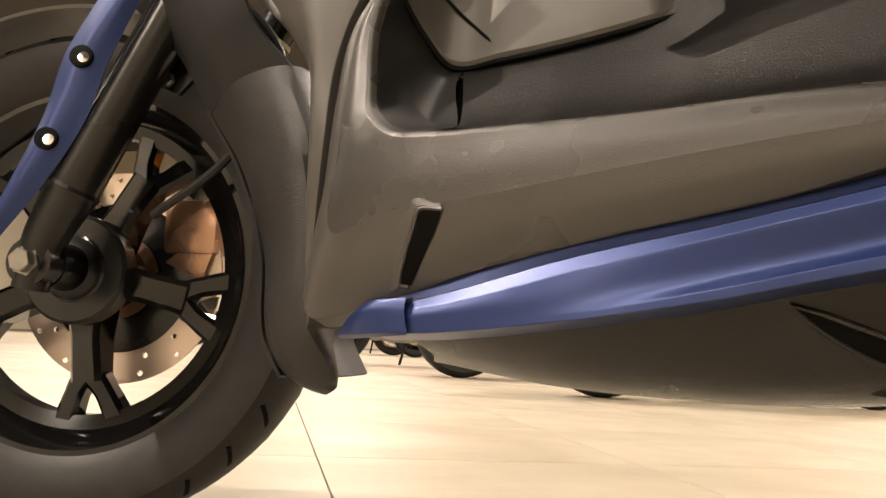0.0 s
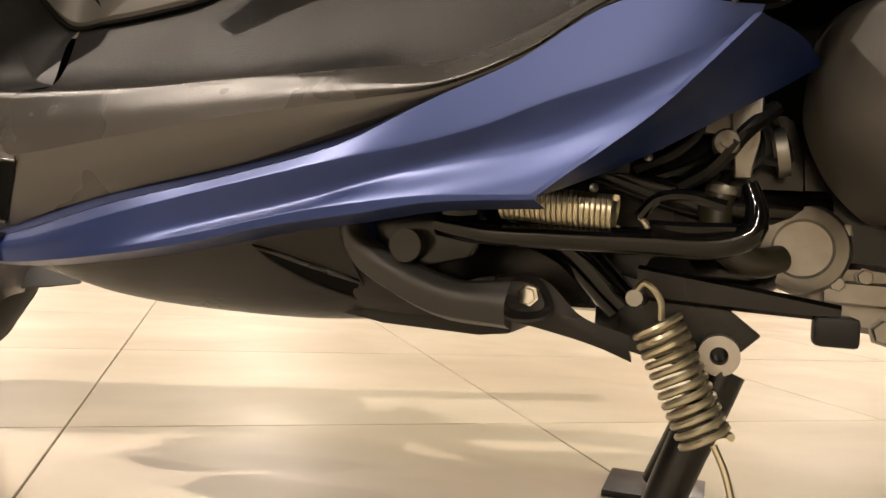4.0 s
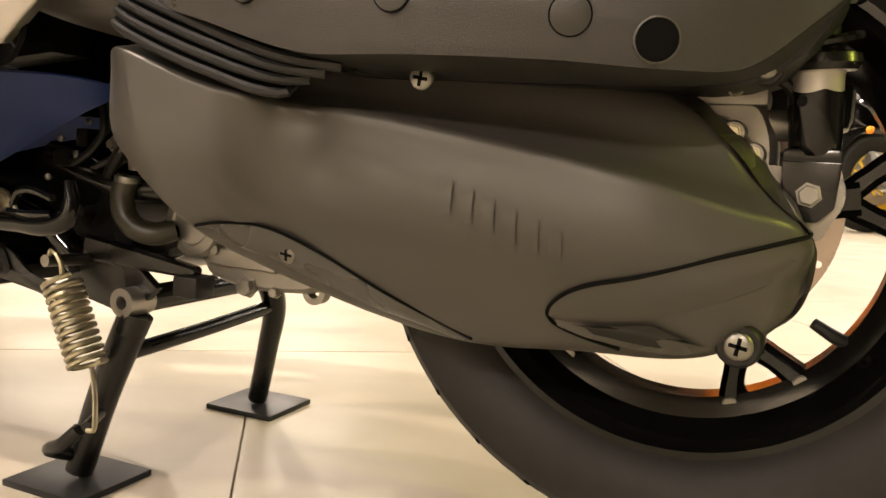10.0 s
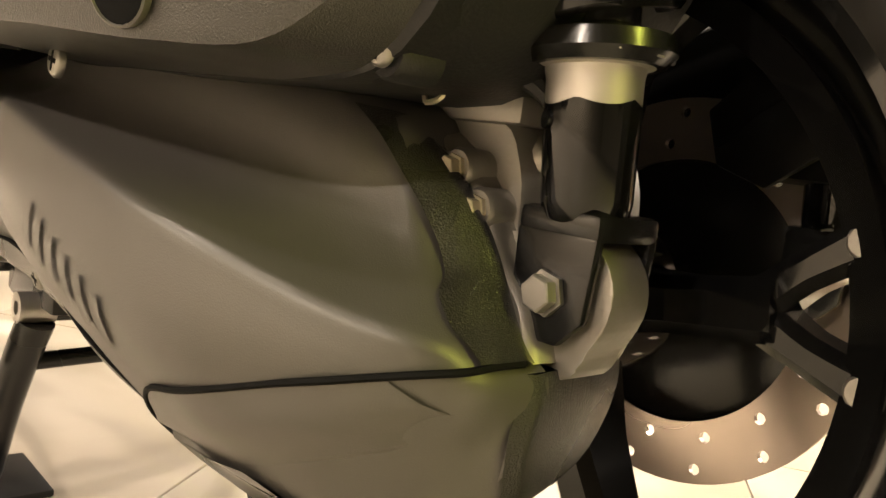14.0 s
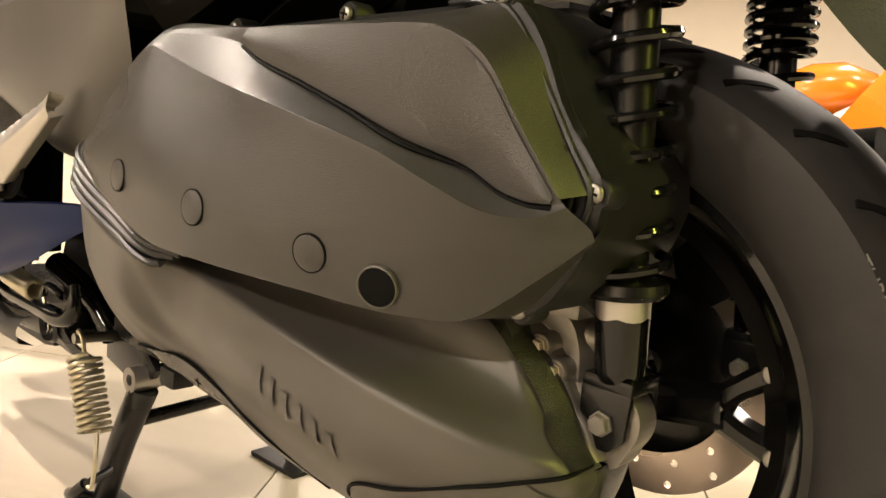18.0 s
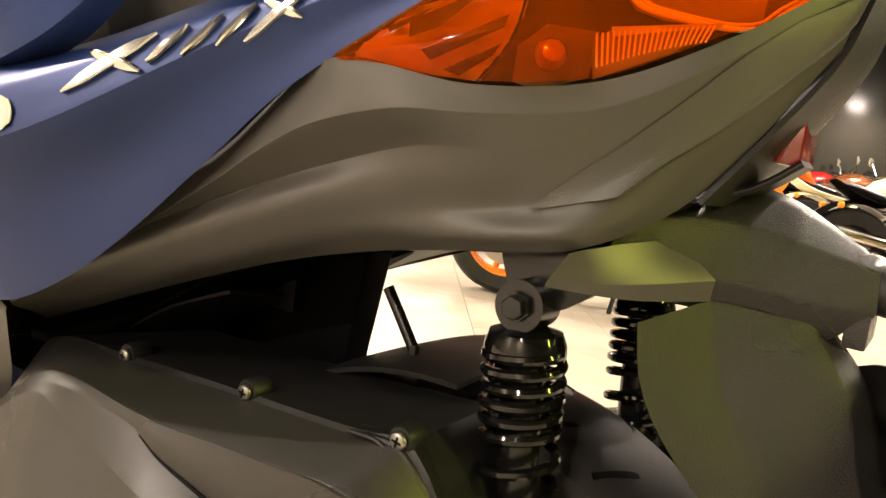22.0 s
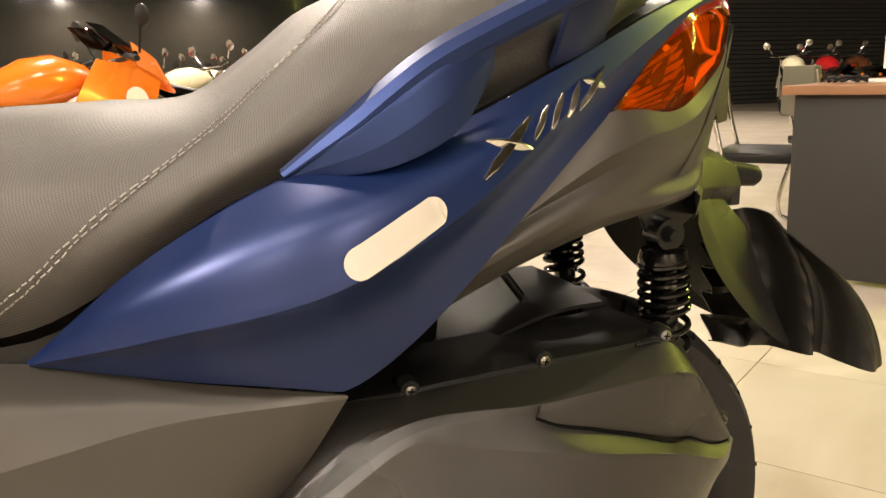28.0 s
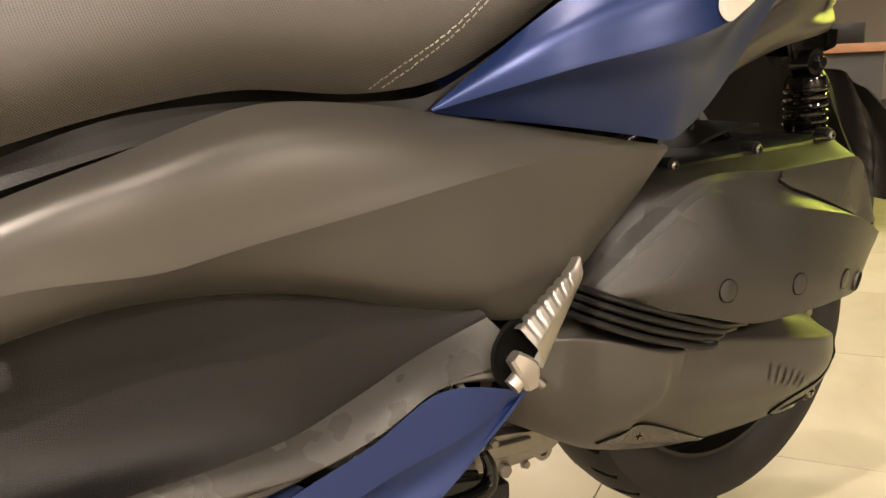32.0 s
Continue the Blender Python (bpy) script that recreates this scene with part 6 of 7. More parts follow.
# rear shocks
for side, top, low in ((-1, (.064, -.110, .672), (.089, -.098, .333)), (1, (.063, .132, .672), (.089, .120, .333))):
    T, B = np.array(top), np.array(low)
    ax = B - T
    P = lambda s: T + ax * s
    shock = child("rear_shock", scooter, (0.78, 0, 0))
    shock["label"] = "black coil-over rear shock absorber"
    part("coil_spring", coil(P(.085), P(.735), .0252, .0037, 12.5, 8, 22, .42), BLACKG, shock, "gloss black coil spring")
    part("damper_body", tube([P(.08), P(.75)], .0145, 18), BLACKM, shock)
    part("upper_seat", turned([(.010, -.012), (.024, -.008), (.027, 0), (.027, .008), (.012, .012)], P(.075), ax, 28), BLACKG, shock)
    part("upper_eye", turned([(.008, -.014), (.008, .014), (.017, .014), (.017, -.014)], top, (0, 1, 0), 24, True), BLACKM, shock)
    bolt("mount_bolt", (top[0], top[1] - .016 if side < 0 else top[1] - .016, top[2]), (0, -1, 0), .0080, .008, BLACKM, shock, "hex")
    part("lower_seat", turned([(.014, -.004), (.027, 0), (.028, .006), (.024, .010)], P(.735), ax, 28), BLACKM, shock)
    part("collar", turned([(.0150, -.003), (.0240, -.002), (.0240, .004), (.0228, .0055), (.0180, .0065), (.0172, .010), (.0168, .028), (.0150, .029)], P(.747), ax, 36), ALU_LIGHT, shock, "bright metal collar")
    for k in range(10):
        a = 2 * math.pi * k / 10
        c = P(.747) + np.array((math.cos(a) * .0243, math.sin(a) * .0243, .0))
        part("collar_tooth", block(c - .0022, c + .0022, .0006), ALU_LIGHT, shock)
    can = turned([(.0172, 0), (.0172, .004), (.0164, .034), (.0152, .0405), (.0120, .0435), (.004, .0445)], P(.802), ax, 48)
    for v in can.verts:
        d = v.co - Vector(P(.802))
        if d.dot(Vector(ax)) < .0012 * np.linalg.norm(ax):
            v.co += Vector(ax).normalized() * .0024 * (abs(math.sin(2.5 * math.atan2(d.y, d.x))) - .5)
    part("lower_can", can, BLACKG, shock, "black lower can with a wavy upper edge")
    part("can_plate", turned([(.0035, 0), (.0035, .0012)], P(.835) + np.array((-.0080, -.0150, .004)), (-.45, -.9, 0), 14), BLACKM, shock)
    B = np.array((.086, low[1] - .009, .333))
    low = tuple(B)
    part("clevis", joined(plate([(B[0] - .018, B[2] + .022), (B[0] + .018, B[2] + .022), (B[0] + .016, B[2] - .008), (B[0] + .006, B[2] - .018), (B[0] - .008, B[2] - .018), (B[0] - .017, B[2] - .006)], low[1] - .006, low[1] - .001, .002),
                          plate([(B[0] - .018, B[2] + .022), (B[0] + .018, B[2] + .022), (B[0] + .016, B[2] - .008), (B[0] - .017, B[2] - .006)], low[1] + .026, low[1] + .031, .002),
                          block((B[0] - .018, low[1] - .006, B[2] + .020), (B[0] + .018, low[1] + .031, B[2] + .030), .003)), BLACKM, shock, "black fork-shaped lower mount")
    bolt("mount_bolt", (low[0], low[1] - .006, low[2]), (0, -1, 0), .0068, .007, STEEL, shock, "hex")
sp("shock_bracket", joined(plate([(.05, .665), (.036, .70), (.06, .715), (.105, .712), (.11, .69), (.085, .672)], -.105, -.098, .002), block((.05, -.085, .70), (.10, .15, .715), .006)), BLACKM, label="black shock mount on the frame")
sp("rear_swing_arm", bar([(.0, .10, .31), (-.12, .10, .30), (-.28, .08, .28)], .03, .05, 8, .01), BLACKM)
sp("rear_axle", tube([(-.003, -.10, .311), (-.003, .14, .311)], .012, 16), STEEL)
sp("caliper", block((.045, .10, .385), (.115, .16, .455), .012), BLACKM, label="black rear brake caliper")
sp("caliper_bracket", plate([(.02, .42), (.05, .45), (.09, .44), (.10, .41), (.06, .38), (.03, .39)], .088, .094, .002), BLACKM)

# inner rear fender over the wheel and its stay
fr = []
for y in (-.085, -.06, .008, .076, .10):
    dz = .003 * (1 - ((y - .008) / .1) ** 2)
    fr.append([(-.003 + (.281 + dz) * math.cos(t), y, .311 + (.281 + dz) * math.sin(t)) for t in np.linspace(radians(88), radians(168), 12)])
sp("inner_fender", loft(fr, 30, 3, .004), BLACKP, label="black inner rear fender")
sp("fender_clip", joined(block((-.085, -.05, .570), (-.05, -.02, .586), .004), block((-.07, -.04, .582), (-.062, -.032, .600), .003)), BLACKP)
sp("fender_stay", tube([(-.10, -.035, .64), (-.085, -.035, .62), (-.066, -.035, .594)], .005, 10, 10), BLACKM)
sp("under_tail_box", block((-.32, -.02, .585), (-.215, .10, .66), .012), BLACKP, label="black box under the tail")
# tub in near-black, with the shade under the seat in its colour
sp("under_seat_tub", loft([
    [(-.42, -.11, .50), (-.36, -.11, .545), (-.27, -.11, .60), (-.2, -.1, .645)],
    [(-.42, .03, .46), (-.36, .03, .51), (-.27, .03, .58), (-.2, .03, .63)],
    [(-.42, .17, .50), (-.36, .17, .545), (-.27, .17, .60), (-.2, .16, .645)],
], 16, 4, .004), BLACK, label="under-seat tub, blackened for the shade there")

# number plate carrier and its hanging black cover
half = [
    [(.105, -.085, .688), (.165, -.034, .681), (.2235, .0005, .670)],
    [(.100, -.095, .700), (.161, -.042, .703), (.2525, .0005, .696)],
    [(.108, -.078, .738), (.158, -.025, .741), (.2495, .010, .724)],
    [(.118, .030, .755), (.160, .030, .766), (.2485, .030, .730)],
]
half += [[(x, 2 * TAILC - y, z) for x, y, z in r] for r in half[2::-1]]
sp("plate_carrier", creased(half, (1, 2, 4, 5), 0, 3, None, .0022, 8), GUARD, label="grained dark grey number plate carrier")
carrier_end = sp("carrier_end", plate([(-.001, .694), (.010, .7245), (.030, .7305), (.050, .7245), (.061, .694), (.060, .672), (.0, .672)], .236, .2505, .002), GUARD)
end_me = carrier_end.data
for v in end_me.vertices:
    v.co = (v.co.y + .78, v.co.x - .78, v.co.z)
end_me.flip_normals()
sp("carrier_wing", creased([
    [(.084, -.134, .690), (.120, -.092, .686), (.160, -.044, .689)],
    [(.0853, -.1355, .6935), (.122, -.094, .696), (.1615, -.044, .7035)],
    [(.0945, -.1300, .7125), (.113, -.088, .7205), (.131, -.0475, .7275)],
    [(.100, -.105, .716), (.120, -.075, .722), (.138, -.04, .728)],
], (1, 2), 0, 3, None, .0015, 6), GREY, label="pointed side wing of the carrier")
sp("carrier_stub", tube([(.244, .024, .712), (.252, .023, .710), (.276, .020, .7065), (.286, .0185, .705), (.291, .018, .704), (.2925, .018, .704)], [.0165, .0160, .0145, .0135, .009, .002], 22), BLACKP, label="rounded black stub")
flap = [
    [(.128, -.083, .672), (.137, -.090, .640), (.185, -.085, .575), (.245, -.068, .525), (.312, -.040, .485)],
    [(.160, -.040, .690), (.180, -.054, .637), (.222, -.060, .577), (.272, -.052, .527), (.319, -.034, .483)],
    [(.218, -.008, .684), (.246, -.018, .648), (.266, -.024, .590), (.294, -.027, .533), (.323, -.026, .482)],
    [(.222, .030, .684), (.254, .030, .648), (.276, .030, .590), (.300, .030, .533), (.325, .030, .482)],
]
flap += [[(x, 2 * TAILC - y, z) for x, y, z in r] for r in flap[1::-1]]
sp("mud_flap", creased(flap, (1, 2, 4), 0, 3, None, .002, 6), GUARD, label="angular grained rear mud flap")
rows = []
sheet_t = clear_spline([(.238, .050, .650), (.262, .030, .662), (.282, .0, .664), (.295, -.020, .652), (.303, -.040, .632)], 40)
sheet_b = clear_spline([(.246, .050, .482), (.300, .030, .470), (.350, .0, .462), (.405, -.030, .455), (.455, -.050, .450)], 40)
for i in range(29):
    s = i / 28
    row = []
    for j in range(41):
        t = j / 40
        side = max(0, 1 - t / .45)
        p = sheet_t[j] * (1 - s) + sheet_b[j] * s
        slat = .014 * math.sin(s * 31 + 2 * t) * side * min(1, 4 * s)
        fall = (.018 * math.sin(t * 17 + 2.2 * s) + .005 * math.sin(t * 37 + 5 * s)) * (1 - side) * (.25 + s)
        row.append((p[0] + .03 * t * math.sin(math.pi * s), p[1] + slat + fall, p[2] + .4 * slat - .01 * math.sin(t * 9) * s * t))
    rows.append(row)
bm = grid_mesh(rows)
bmesh.ops.solidify(bm, geom=list(bm.faces), thickness=.002)
sp("hanging_cover", bm, node_mat("black_sheeting", (.006, .0055, .005), .5, vary=.2, scale=20, bump=.3, bump_scale=60, bump_dist=.003), label="crumpled black plastic sheet tied round the plate")
sp("red_reflector", block((.174, .0, .783), (.190, .06, .815), .003), LENS_RED, label="red rear reflector")
sp("plate_lamp_arm", bar([(.14, .0, .755), (.17, .0, .766), (.195, .0, .785)], .04, .005, 8, .002), BLACKP)

# front wheel, turned a little to its left
FW = Matrix.Translation((-1.59 + .78, 0, .275)) @ Matrix.Rotation(radians(16), 4, "Z")
front = new("front_wheel")
front.parent = scooter
front.matrix_basis = FW
wheel_parts(front, .283, .205, .124, -84, .062, .1335, .040, studs=False, arm=1.35)
part("axle", joined(tube([(0, -.125, 0), (0, .13, 0)], .0115, 16), turned([(.026, -.100), (.026, -.058), (.034, -.052), (.036, -.046), (.058, -.046), (.062, -.042), (.062, -.02)], axis=(0, 1, 0), seg=40), turned([(.018, -.12), (.020, -.10)], axis=(0, 1, 0), seg=24)), BLACKM, front, "black axle spacer")
bolt("axle_nut", (0, -.128, 0), (0, -1, 0), .0125, .014, STEEL, front, "hex")
part("abs_ring", turned([(.038, .05), (.052, .05), (.052, .053), (.038, .053)], seg=40, ring=True), COPPER, front)
part("front_caliper", joined(block((.055, .045, .03), (.125, .095, .10), .012), plate([(.06, .02), (.10, .055), (.125, .05), (.11, .0)], .05, .062, .002)), COPPER, front, "bronze front brake caliper")
fork = child("front_fork", scooter, (-1.59 + .78, 0, .275), radians(16))
fork["label"] = "black telescopic front fork, turned left"
for s in (-1, 1):
    y = s * .112
    part("fork_leg", tube([(-.004, y, -.028), (.005, y, .02), (.026, y, .066), (.066, y, .150), (.168, y, .365), (.23, y, .50)], [.018, .027, .026, .0255, .0255, .0255], 20, 40), BLACKM, fork, "satin black fork leg")
    part("leg_shoulder", turned([(.026, -.006), (.0285, 0), (.026, .006)], (.032, y, .078), (.43, 0, .9), 22), BLACKM, fork)
    part("axle_clamp", turned([(.0245, -.014), (.0245, .016), (.022, .018)], (0, y, 0), (0, 1, 0), 24), BLACKM, fork)
    part("dust_ring", turned([(.0265, -.003), (.0275, 0), (.0265, .003)], (.150, y, .328), (.43, 0, .9), 22), ALU, fork)
gd = loft([
    [(-.026, -.138, .022), (.014, -.140, .074), (.054, -.138, .147), (.071, -.138, .206), (.098, -.136, .273), (.13, -.134, .35)],
    [(-.030, -.148, .036), (.004, -.150, .092), (.034, -.148, .168), (.052, -.148, .222), (.086, -.146, .278), (.115, -.144, .35)],
    [(-.032, -.140, .056), (-.012, -.142, .096), (.010, -.142, .150), (.026, -.142, .215), (.034, -.142, .232), (.098, -.140, .35)],
], 30, 5, .004)
guard = part("fork_guard", gd, BLUE, fork, "blue fork guard with two screw holes")
for x, z in ((.020 + .030, .123), (.048 + .030, .209)):
    g = part("guard_screw", turned([(.012, -.003), (.012, .001), (.0105, .0015)], (x - .030, -.1490, z), (.1, -1, .1), 22), BLACK, guard)
    part("screw_head", turned([(.006, 0), (.0058, .0025), (.0003, .003)], (x - .026, -.1492, z - .002), (.1, -1, .1), 16), CHROME, g)
fen = []
for y in (-.078, -.062, 0, .062, .078):
    dz = .012 * (1 - (y / .09) ** 2)
    fen.append([((.288 + dz) * math.cos(t), y, (.288 + dz) * math.sin(t)) for t in np.linspace(radians(58), radians(165), 12)])
part("front_fender", loft(fen, 30, 3, .004), GREY, fork, "grey front fender")
bolt("fender_bolt", (.112, -.088, .205), (0, -1, 0), .007, .006, STEEL, fork, "hex")
part("fender_bracket", plate([(.10, .20), (.125, .25), (.16, .27), (.15, .22), (.125, .19)], -.086, -.078, .002), BLACKM, fork)
part("brake_hose", tube([(.14, -.10, .30), (.20, -.10, .28), (.24, -.09, .22), (.18, -.08, .12), (.10, -.07, .06)], .005, 8, 24), BLACKP, fork)
# splash guard behind the front wheel
sp("splash_guard", loft([
    [(-1.375, -.078, .43), (-1.326, -.086, .37), (-1.291, -.088, .288), (-1.281, -.088, .21), (-1.262, -.086, .181), (-1.240, -.082, .168), (-1.222, -.08, .164)],
    [(-1.345, -.096, .45), (-1.298, -.104, .38), (-1.268, -.108, .29), (-1.262, -.106, .21), (-1.246, -.10, .182), (-1.228, -.092, .170), (-1.214, -.086, .165)],
    [(-1.262, -.112, .46), (-1.235, -.120, .39), (-1.222, -.122, .29), (-1.214, -.118, .22), (-1.206, -.106, .195), (-1.202, -.098, .180), (-1.205, -.09, .170)],
    [(-1.275, .0, .46), (-1.262, .0, .39), (-1.26, .0, .29), (-1.262, .0, .22), (-1.265, .0, .195), (-1.268, .0, .178), (-1.27, .0, .170)],
], 30, 5, .004), GUARD, label="grained black splash guard behind the front wheel")
sp("splash_guard_front", loft([
    [(-1.38, -.078, .435), (-1.330, -.084, .37), (-1.296, -.086, .288), (-1.286, -.086, .21), (-1.266, -.084, .178)],
    [(-1.36, .0, .44), (-1.31, .0, .37), (-1.28, .0, .288), (-1.27, .0, .21), (-1.25, .0, .178)],
    [(-1.38, .078, .435), (-1.330, .084, .37), (-1.296, .086, .288), (-1.286, .086, .21), (-1.266, .084, .178)],
], 24, 4, .004), BLACKP, label="inner splash guard")
sp("upper_splash_guard", loft([
    [(-1.50, -.07, .56), (-1.43, -.075, .50), (-1.376, -.078, .43)],
    [(-1.44, -.10, .56), (-1.39, -.10, .50), (-1.340, -.098, .45)],
    [(-1.33, -.12, .56), (-1.30, -.118, .50), (-1.262, -.114, .46)],
], 14, 4, .004), BLACKP, label="black cover above the splash guard")
sp("front_cowl", loft([
    [(-1.70, -.06, .72), (-1.55, -.10, .69), (-1.40, -.13, .65), (-1.26, -.15, .60), (-1.17, -.14, .53)],
    [(-1.72, -.10, .76), (-1.55, -.15, .73), (-1.40, -.17, .69), (-1.26, -.18, .64), (-1.14, -.16, .60)],
    [(-1.66, -.10, .82), (-1.55, -.16, .80), (-1.40, -.19, .77), (-1.26, -.19, .74), (-1.12, -.17, .70)],
], 24, 4, .004), GREY, label="dark grey front cowl")
sp("inner_front", loft([
    [(-1.43, -.10, .56), (-1.33, -.10, .50), (-1.27, -.10, .46), (-1.24, -.11, .40), (-1.235, -.11, .24)],
    [(-1.43, .10, .56), (-1.33, .10, .50), (-1.27, .10, .46), (-1.26, .06, .40), (-1.26, .06, .24)],
], 16, 4, .004), BLACK, label="dark inner front cover")

# ---------------------------------------------------------------- other motorcycles
ORANGE = node_mat("orange_paint", (0.80, 0.20, 0.015), 0.22, coat=0.5, vary=0.05)
RED = node_mat("red_paint", (0.55, 0.02, 0.02), 0.22, coat=0.5, vary=0.05)
WHITE = node_mat("white_paint", (0.75, 0.73, 0.68), 0.25, coat=0.4, vary=0.04)
CREAM = node_mat("cream_paint", (0.72, 0.66, 0.45), 0.25, coat=0.4, vary=0.04)
BLUEP = node_mat("bright_blue_paint", (0.02, 0.07, 0.45), 0.22, coat=0.5, vary=0.05)
BROWNP = node_mat("copper_paint", (0.22, 0.08, 0.03), 0.22, coat=0.5, metal=0.4, vary=0.08)
YELLOW = node_mat("gold_anodised", (0.75, 0.55, 0.08), 0.3, metal=0.6, vary=0.06)
AMBER = node_mat("amber_plastic", (0.85, 0.25, 0.02), 0.2, vary=0.05)


def simple_wheel(parent, name, at, R, width, rim_mat, rim_share=.72, spokes=5):
    e = child(name, parent, at)
    h = width / 2
    rr = R * rim_share
    part("tyre", turned([(rr, -h * .7), (R * .9, -h), (R * .97, -h * .7), (R, 0), (R * .97, h * .7), (R * .9, h), (rr, h * .7)], seg=36, ring=True), RUBBER, e)
    part("rim", turned([(rr, -h * .72), (rr - .008, -h * .72), (rr - .03, -h * .3), (rr - .03, h * .3), (rr - .008, h * .72), (rr, h * .72)], seg=36, ring=True), rim_mat, e)
    for k in range(spokes):
        a = 2 * math.pi * k / spokes + .3
        part("spoke", bar([(.02 * math.cos(a), 0, .02 * math.sin(a)), ((rr - .02) * math.cos(a), 0, (rr - .02) * math.sin(a))], .03, .03 if spokes < 8 else .008, 0, .005), rim_mat, e)
    part("brake_disc", turned([(rr * .45, -h * .9), (rr * .72, -h * .9), (rr * .72, -h * .9 + .005), (rr * .45, -h * .9 + .005)], seg=30, ring=True), DISC, e)
    part("hub", turned([(.035, -h * .95), (.045, -h * .5), (.045, h * .5), (.035, h * .95)], seg=18), ALU, e)
    return e


def motorcycle(name, label, style, tank, side, rim, seatmat, exhaust, group="", wheelbase=1.42):
    """A motorcycle heading to +x, rear contact point at the origin."""
    b = thing(name, (0, 0, 0), label, "motorcycle", group)
    sport = style == "sport"
    R = .31 if sport else .33
    W = wheelbase
    simple_wheel(b, "rear_wheel", (0, 0, R), R, .18 if sport else .17, rim, .70 if sport else .62, 6 if sport else 14)
    simple_wheel(b, "front_wheel", (W, 0, R), R, .12, rim, .72, 6 if sport else 14)
    rake = .22 if sport else .32
    top = (W - rake, .92 if sport else .95)
    for s in (-1, 1):
        part("fork_leg", tube([(W, .1 * s, R), (W - rake * .5, .1 * s, (R + top[1]) / 2), (top[0], .1 * s, top[1])], [.022, .028, .026], 12, 8), YELLOW if sport else CHROME, b)
        part("swing_arm", bar([(0, .11 * s, R), (W * .25, .11 * s, R + .05), (W * .42, .09 * s, R + .12)], .035, [.05, .08, .09], 8, .01), CREAM if sport else BLACKM, b)
        part("mirror_stalk", tube([(top[0] + .02, .22 * s, top[1] + .06), (top[0] + .0, .30 * s, top[1] + .20)], .007, 8), CHROME if not sport else BLACKP, b)
        part("mirror", turned([(.02, -.012), (.055, -.006), (.055, .006), (.02, .012)], (top[0] - .005, .33 * s, top[1] + .23), (1, 0, .1), 18), CHROME if not sport else BLACKP, b)
        part("handle_grip", tube([(top[0] - .02, .16 * s, top[1] + .05), (top[0] - .07, .34 * s, top[1] + (.02 if sport else .08))], .016, 10), BLACKP, b)
        part("indicator", turned([(.012, -.02), (.026, -.01), (.026, .012), (.015, .02)], (-.16, .16 * s, .66), (1, 0, 0), 14), AMBER, b)
        part("footpeg", tube([(W * .36, .13 * s, R + .06), (W * .36, .24 * s, R + .06)], .012, 8), ALU, b)
    part("handlebar", tube([(top[0] - .04, -.28, top[1] + .05), (top[0], -.12, top[1] + .04), (top[0], .12, top[1] + .04), (top[0] - .04, .28, top[1] + .05)], .013, 10, 16), BLACKM if sport else CHROME, b)
    part("engine", joined(block((W * .38, -.16, R + .0), (W * .70, .16, R + .26), .04), turned([(.11, -.19), (.11, .19)], (W * .52, 0, R + .06), (0, 1, 0), 24)), ALU if not sport else BLACKM, b)
    for k in range(6):
        part("cooling_fin", block((W * .46, -.12, R + .24 + .03 * k), (W * .66, .12, R + .255 + .03 * k), .004), ALU if not sport else BLACKM, b)
    part("frame", joined(tube([(top[0] - .03, -.10, top[1] - .12), (W * .62, -.15, .74), (W * .40, -.13, R + .15)], .03, 10, 12), tube([(top[0] - .03, .10, top[1] - .12), (W * .62, .15, .74), (W * .40, .13, R + .15)], .03, 10, 12)), WHITE if sport else BLACKM, b)
    rings = []
    for x, wy, z0, z1 in ((W * .34, .06, .76, .82), (W * .40, .12, .72, .90), (W * .50, .16, .70, .97), (W * .60, .17, .72, .99), (W * .70, .13, .76, .95), (W * .75, .06, .80, .89)):
        rings.append([(x, wy * math.cos(t), (z0 + z1) / 2 + (z1 - z0) / 2 * math.sin(t)) for t in np.arange(16) * 2 * math.pi / 16])
    part("fuel_tank", stack(rings, 24, "both"), tank, b)
    seat_rows = []
    for x, wy, z0, z1 in ((W * .38, .10, .74, .80), (W * .28, .15, .70, .79), (W * .12, .15, .70, .78), (-.02, .12, .76 if not sport else .84, .83 if not sport else .90), (-.16, .08, .80 if not sport else .90, .84 if not sport else .94)):
        seat_rows.append([(x, wy * math.cos(t), (z0 + z1) / 2 + (z1 - z0) / 2 * math.sin(t)) for t in np.arange(16) * 2 * math.pi / 16])
    part("seat", stack(seat_rows, 24, "both"), seatmat, b)
    part("tail", loft([[(W * .2, -.12, .68), (0, -.13, .74), (-.2, -.09, .84)], [(W * .2, 0, .66), (0, 0, .70), (-.24, 0, .82)], [(W * .2, .12, .68), (0, .13, .74), (-.2, .09, .84)]], 12, 4, .01), side, b)
    part("tail_light", block((-.25, -.05, .80), (-.22, .05, .84), .008), LENS_RED, b)
    fd = []
    for y in (-.07, 0, .07):
        fd.append([(W + (R + .03) * math.cos(t), y, R + (R + .03 + (.015 if y == 0 else 0)) * math.sin(t)) for t in np.linspace(radians(20), radians(140), 8)])
    part("front_fender", loft(fd, 16, 3, .006), side, b)
    if sport:
        for s in (-1, 1):
            part("side_fairing", loft([[(W * .70, .20 * s, .95), (W * .84, .17 * s, .92), (W * .98, .10 * s, .84)], [(W * .58, .24 * s, .72), (W * .76, .25 * s, .70), (W * .92, .15 * s, .70)], [(W * .46, .2 * s, .38), (W * .62, .22 * s, .34), (W * .72, .18 * s, .40)]], 16, 5, .006), side, b)
            part("number_disc", turned([(.07, -.003), (.07, .003)], (W * .82, .235 * s, .74), (.2, s, .1), 24), WHITE, b)
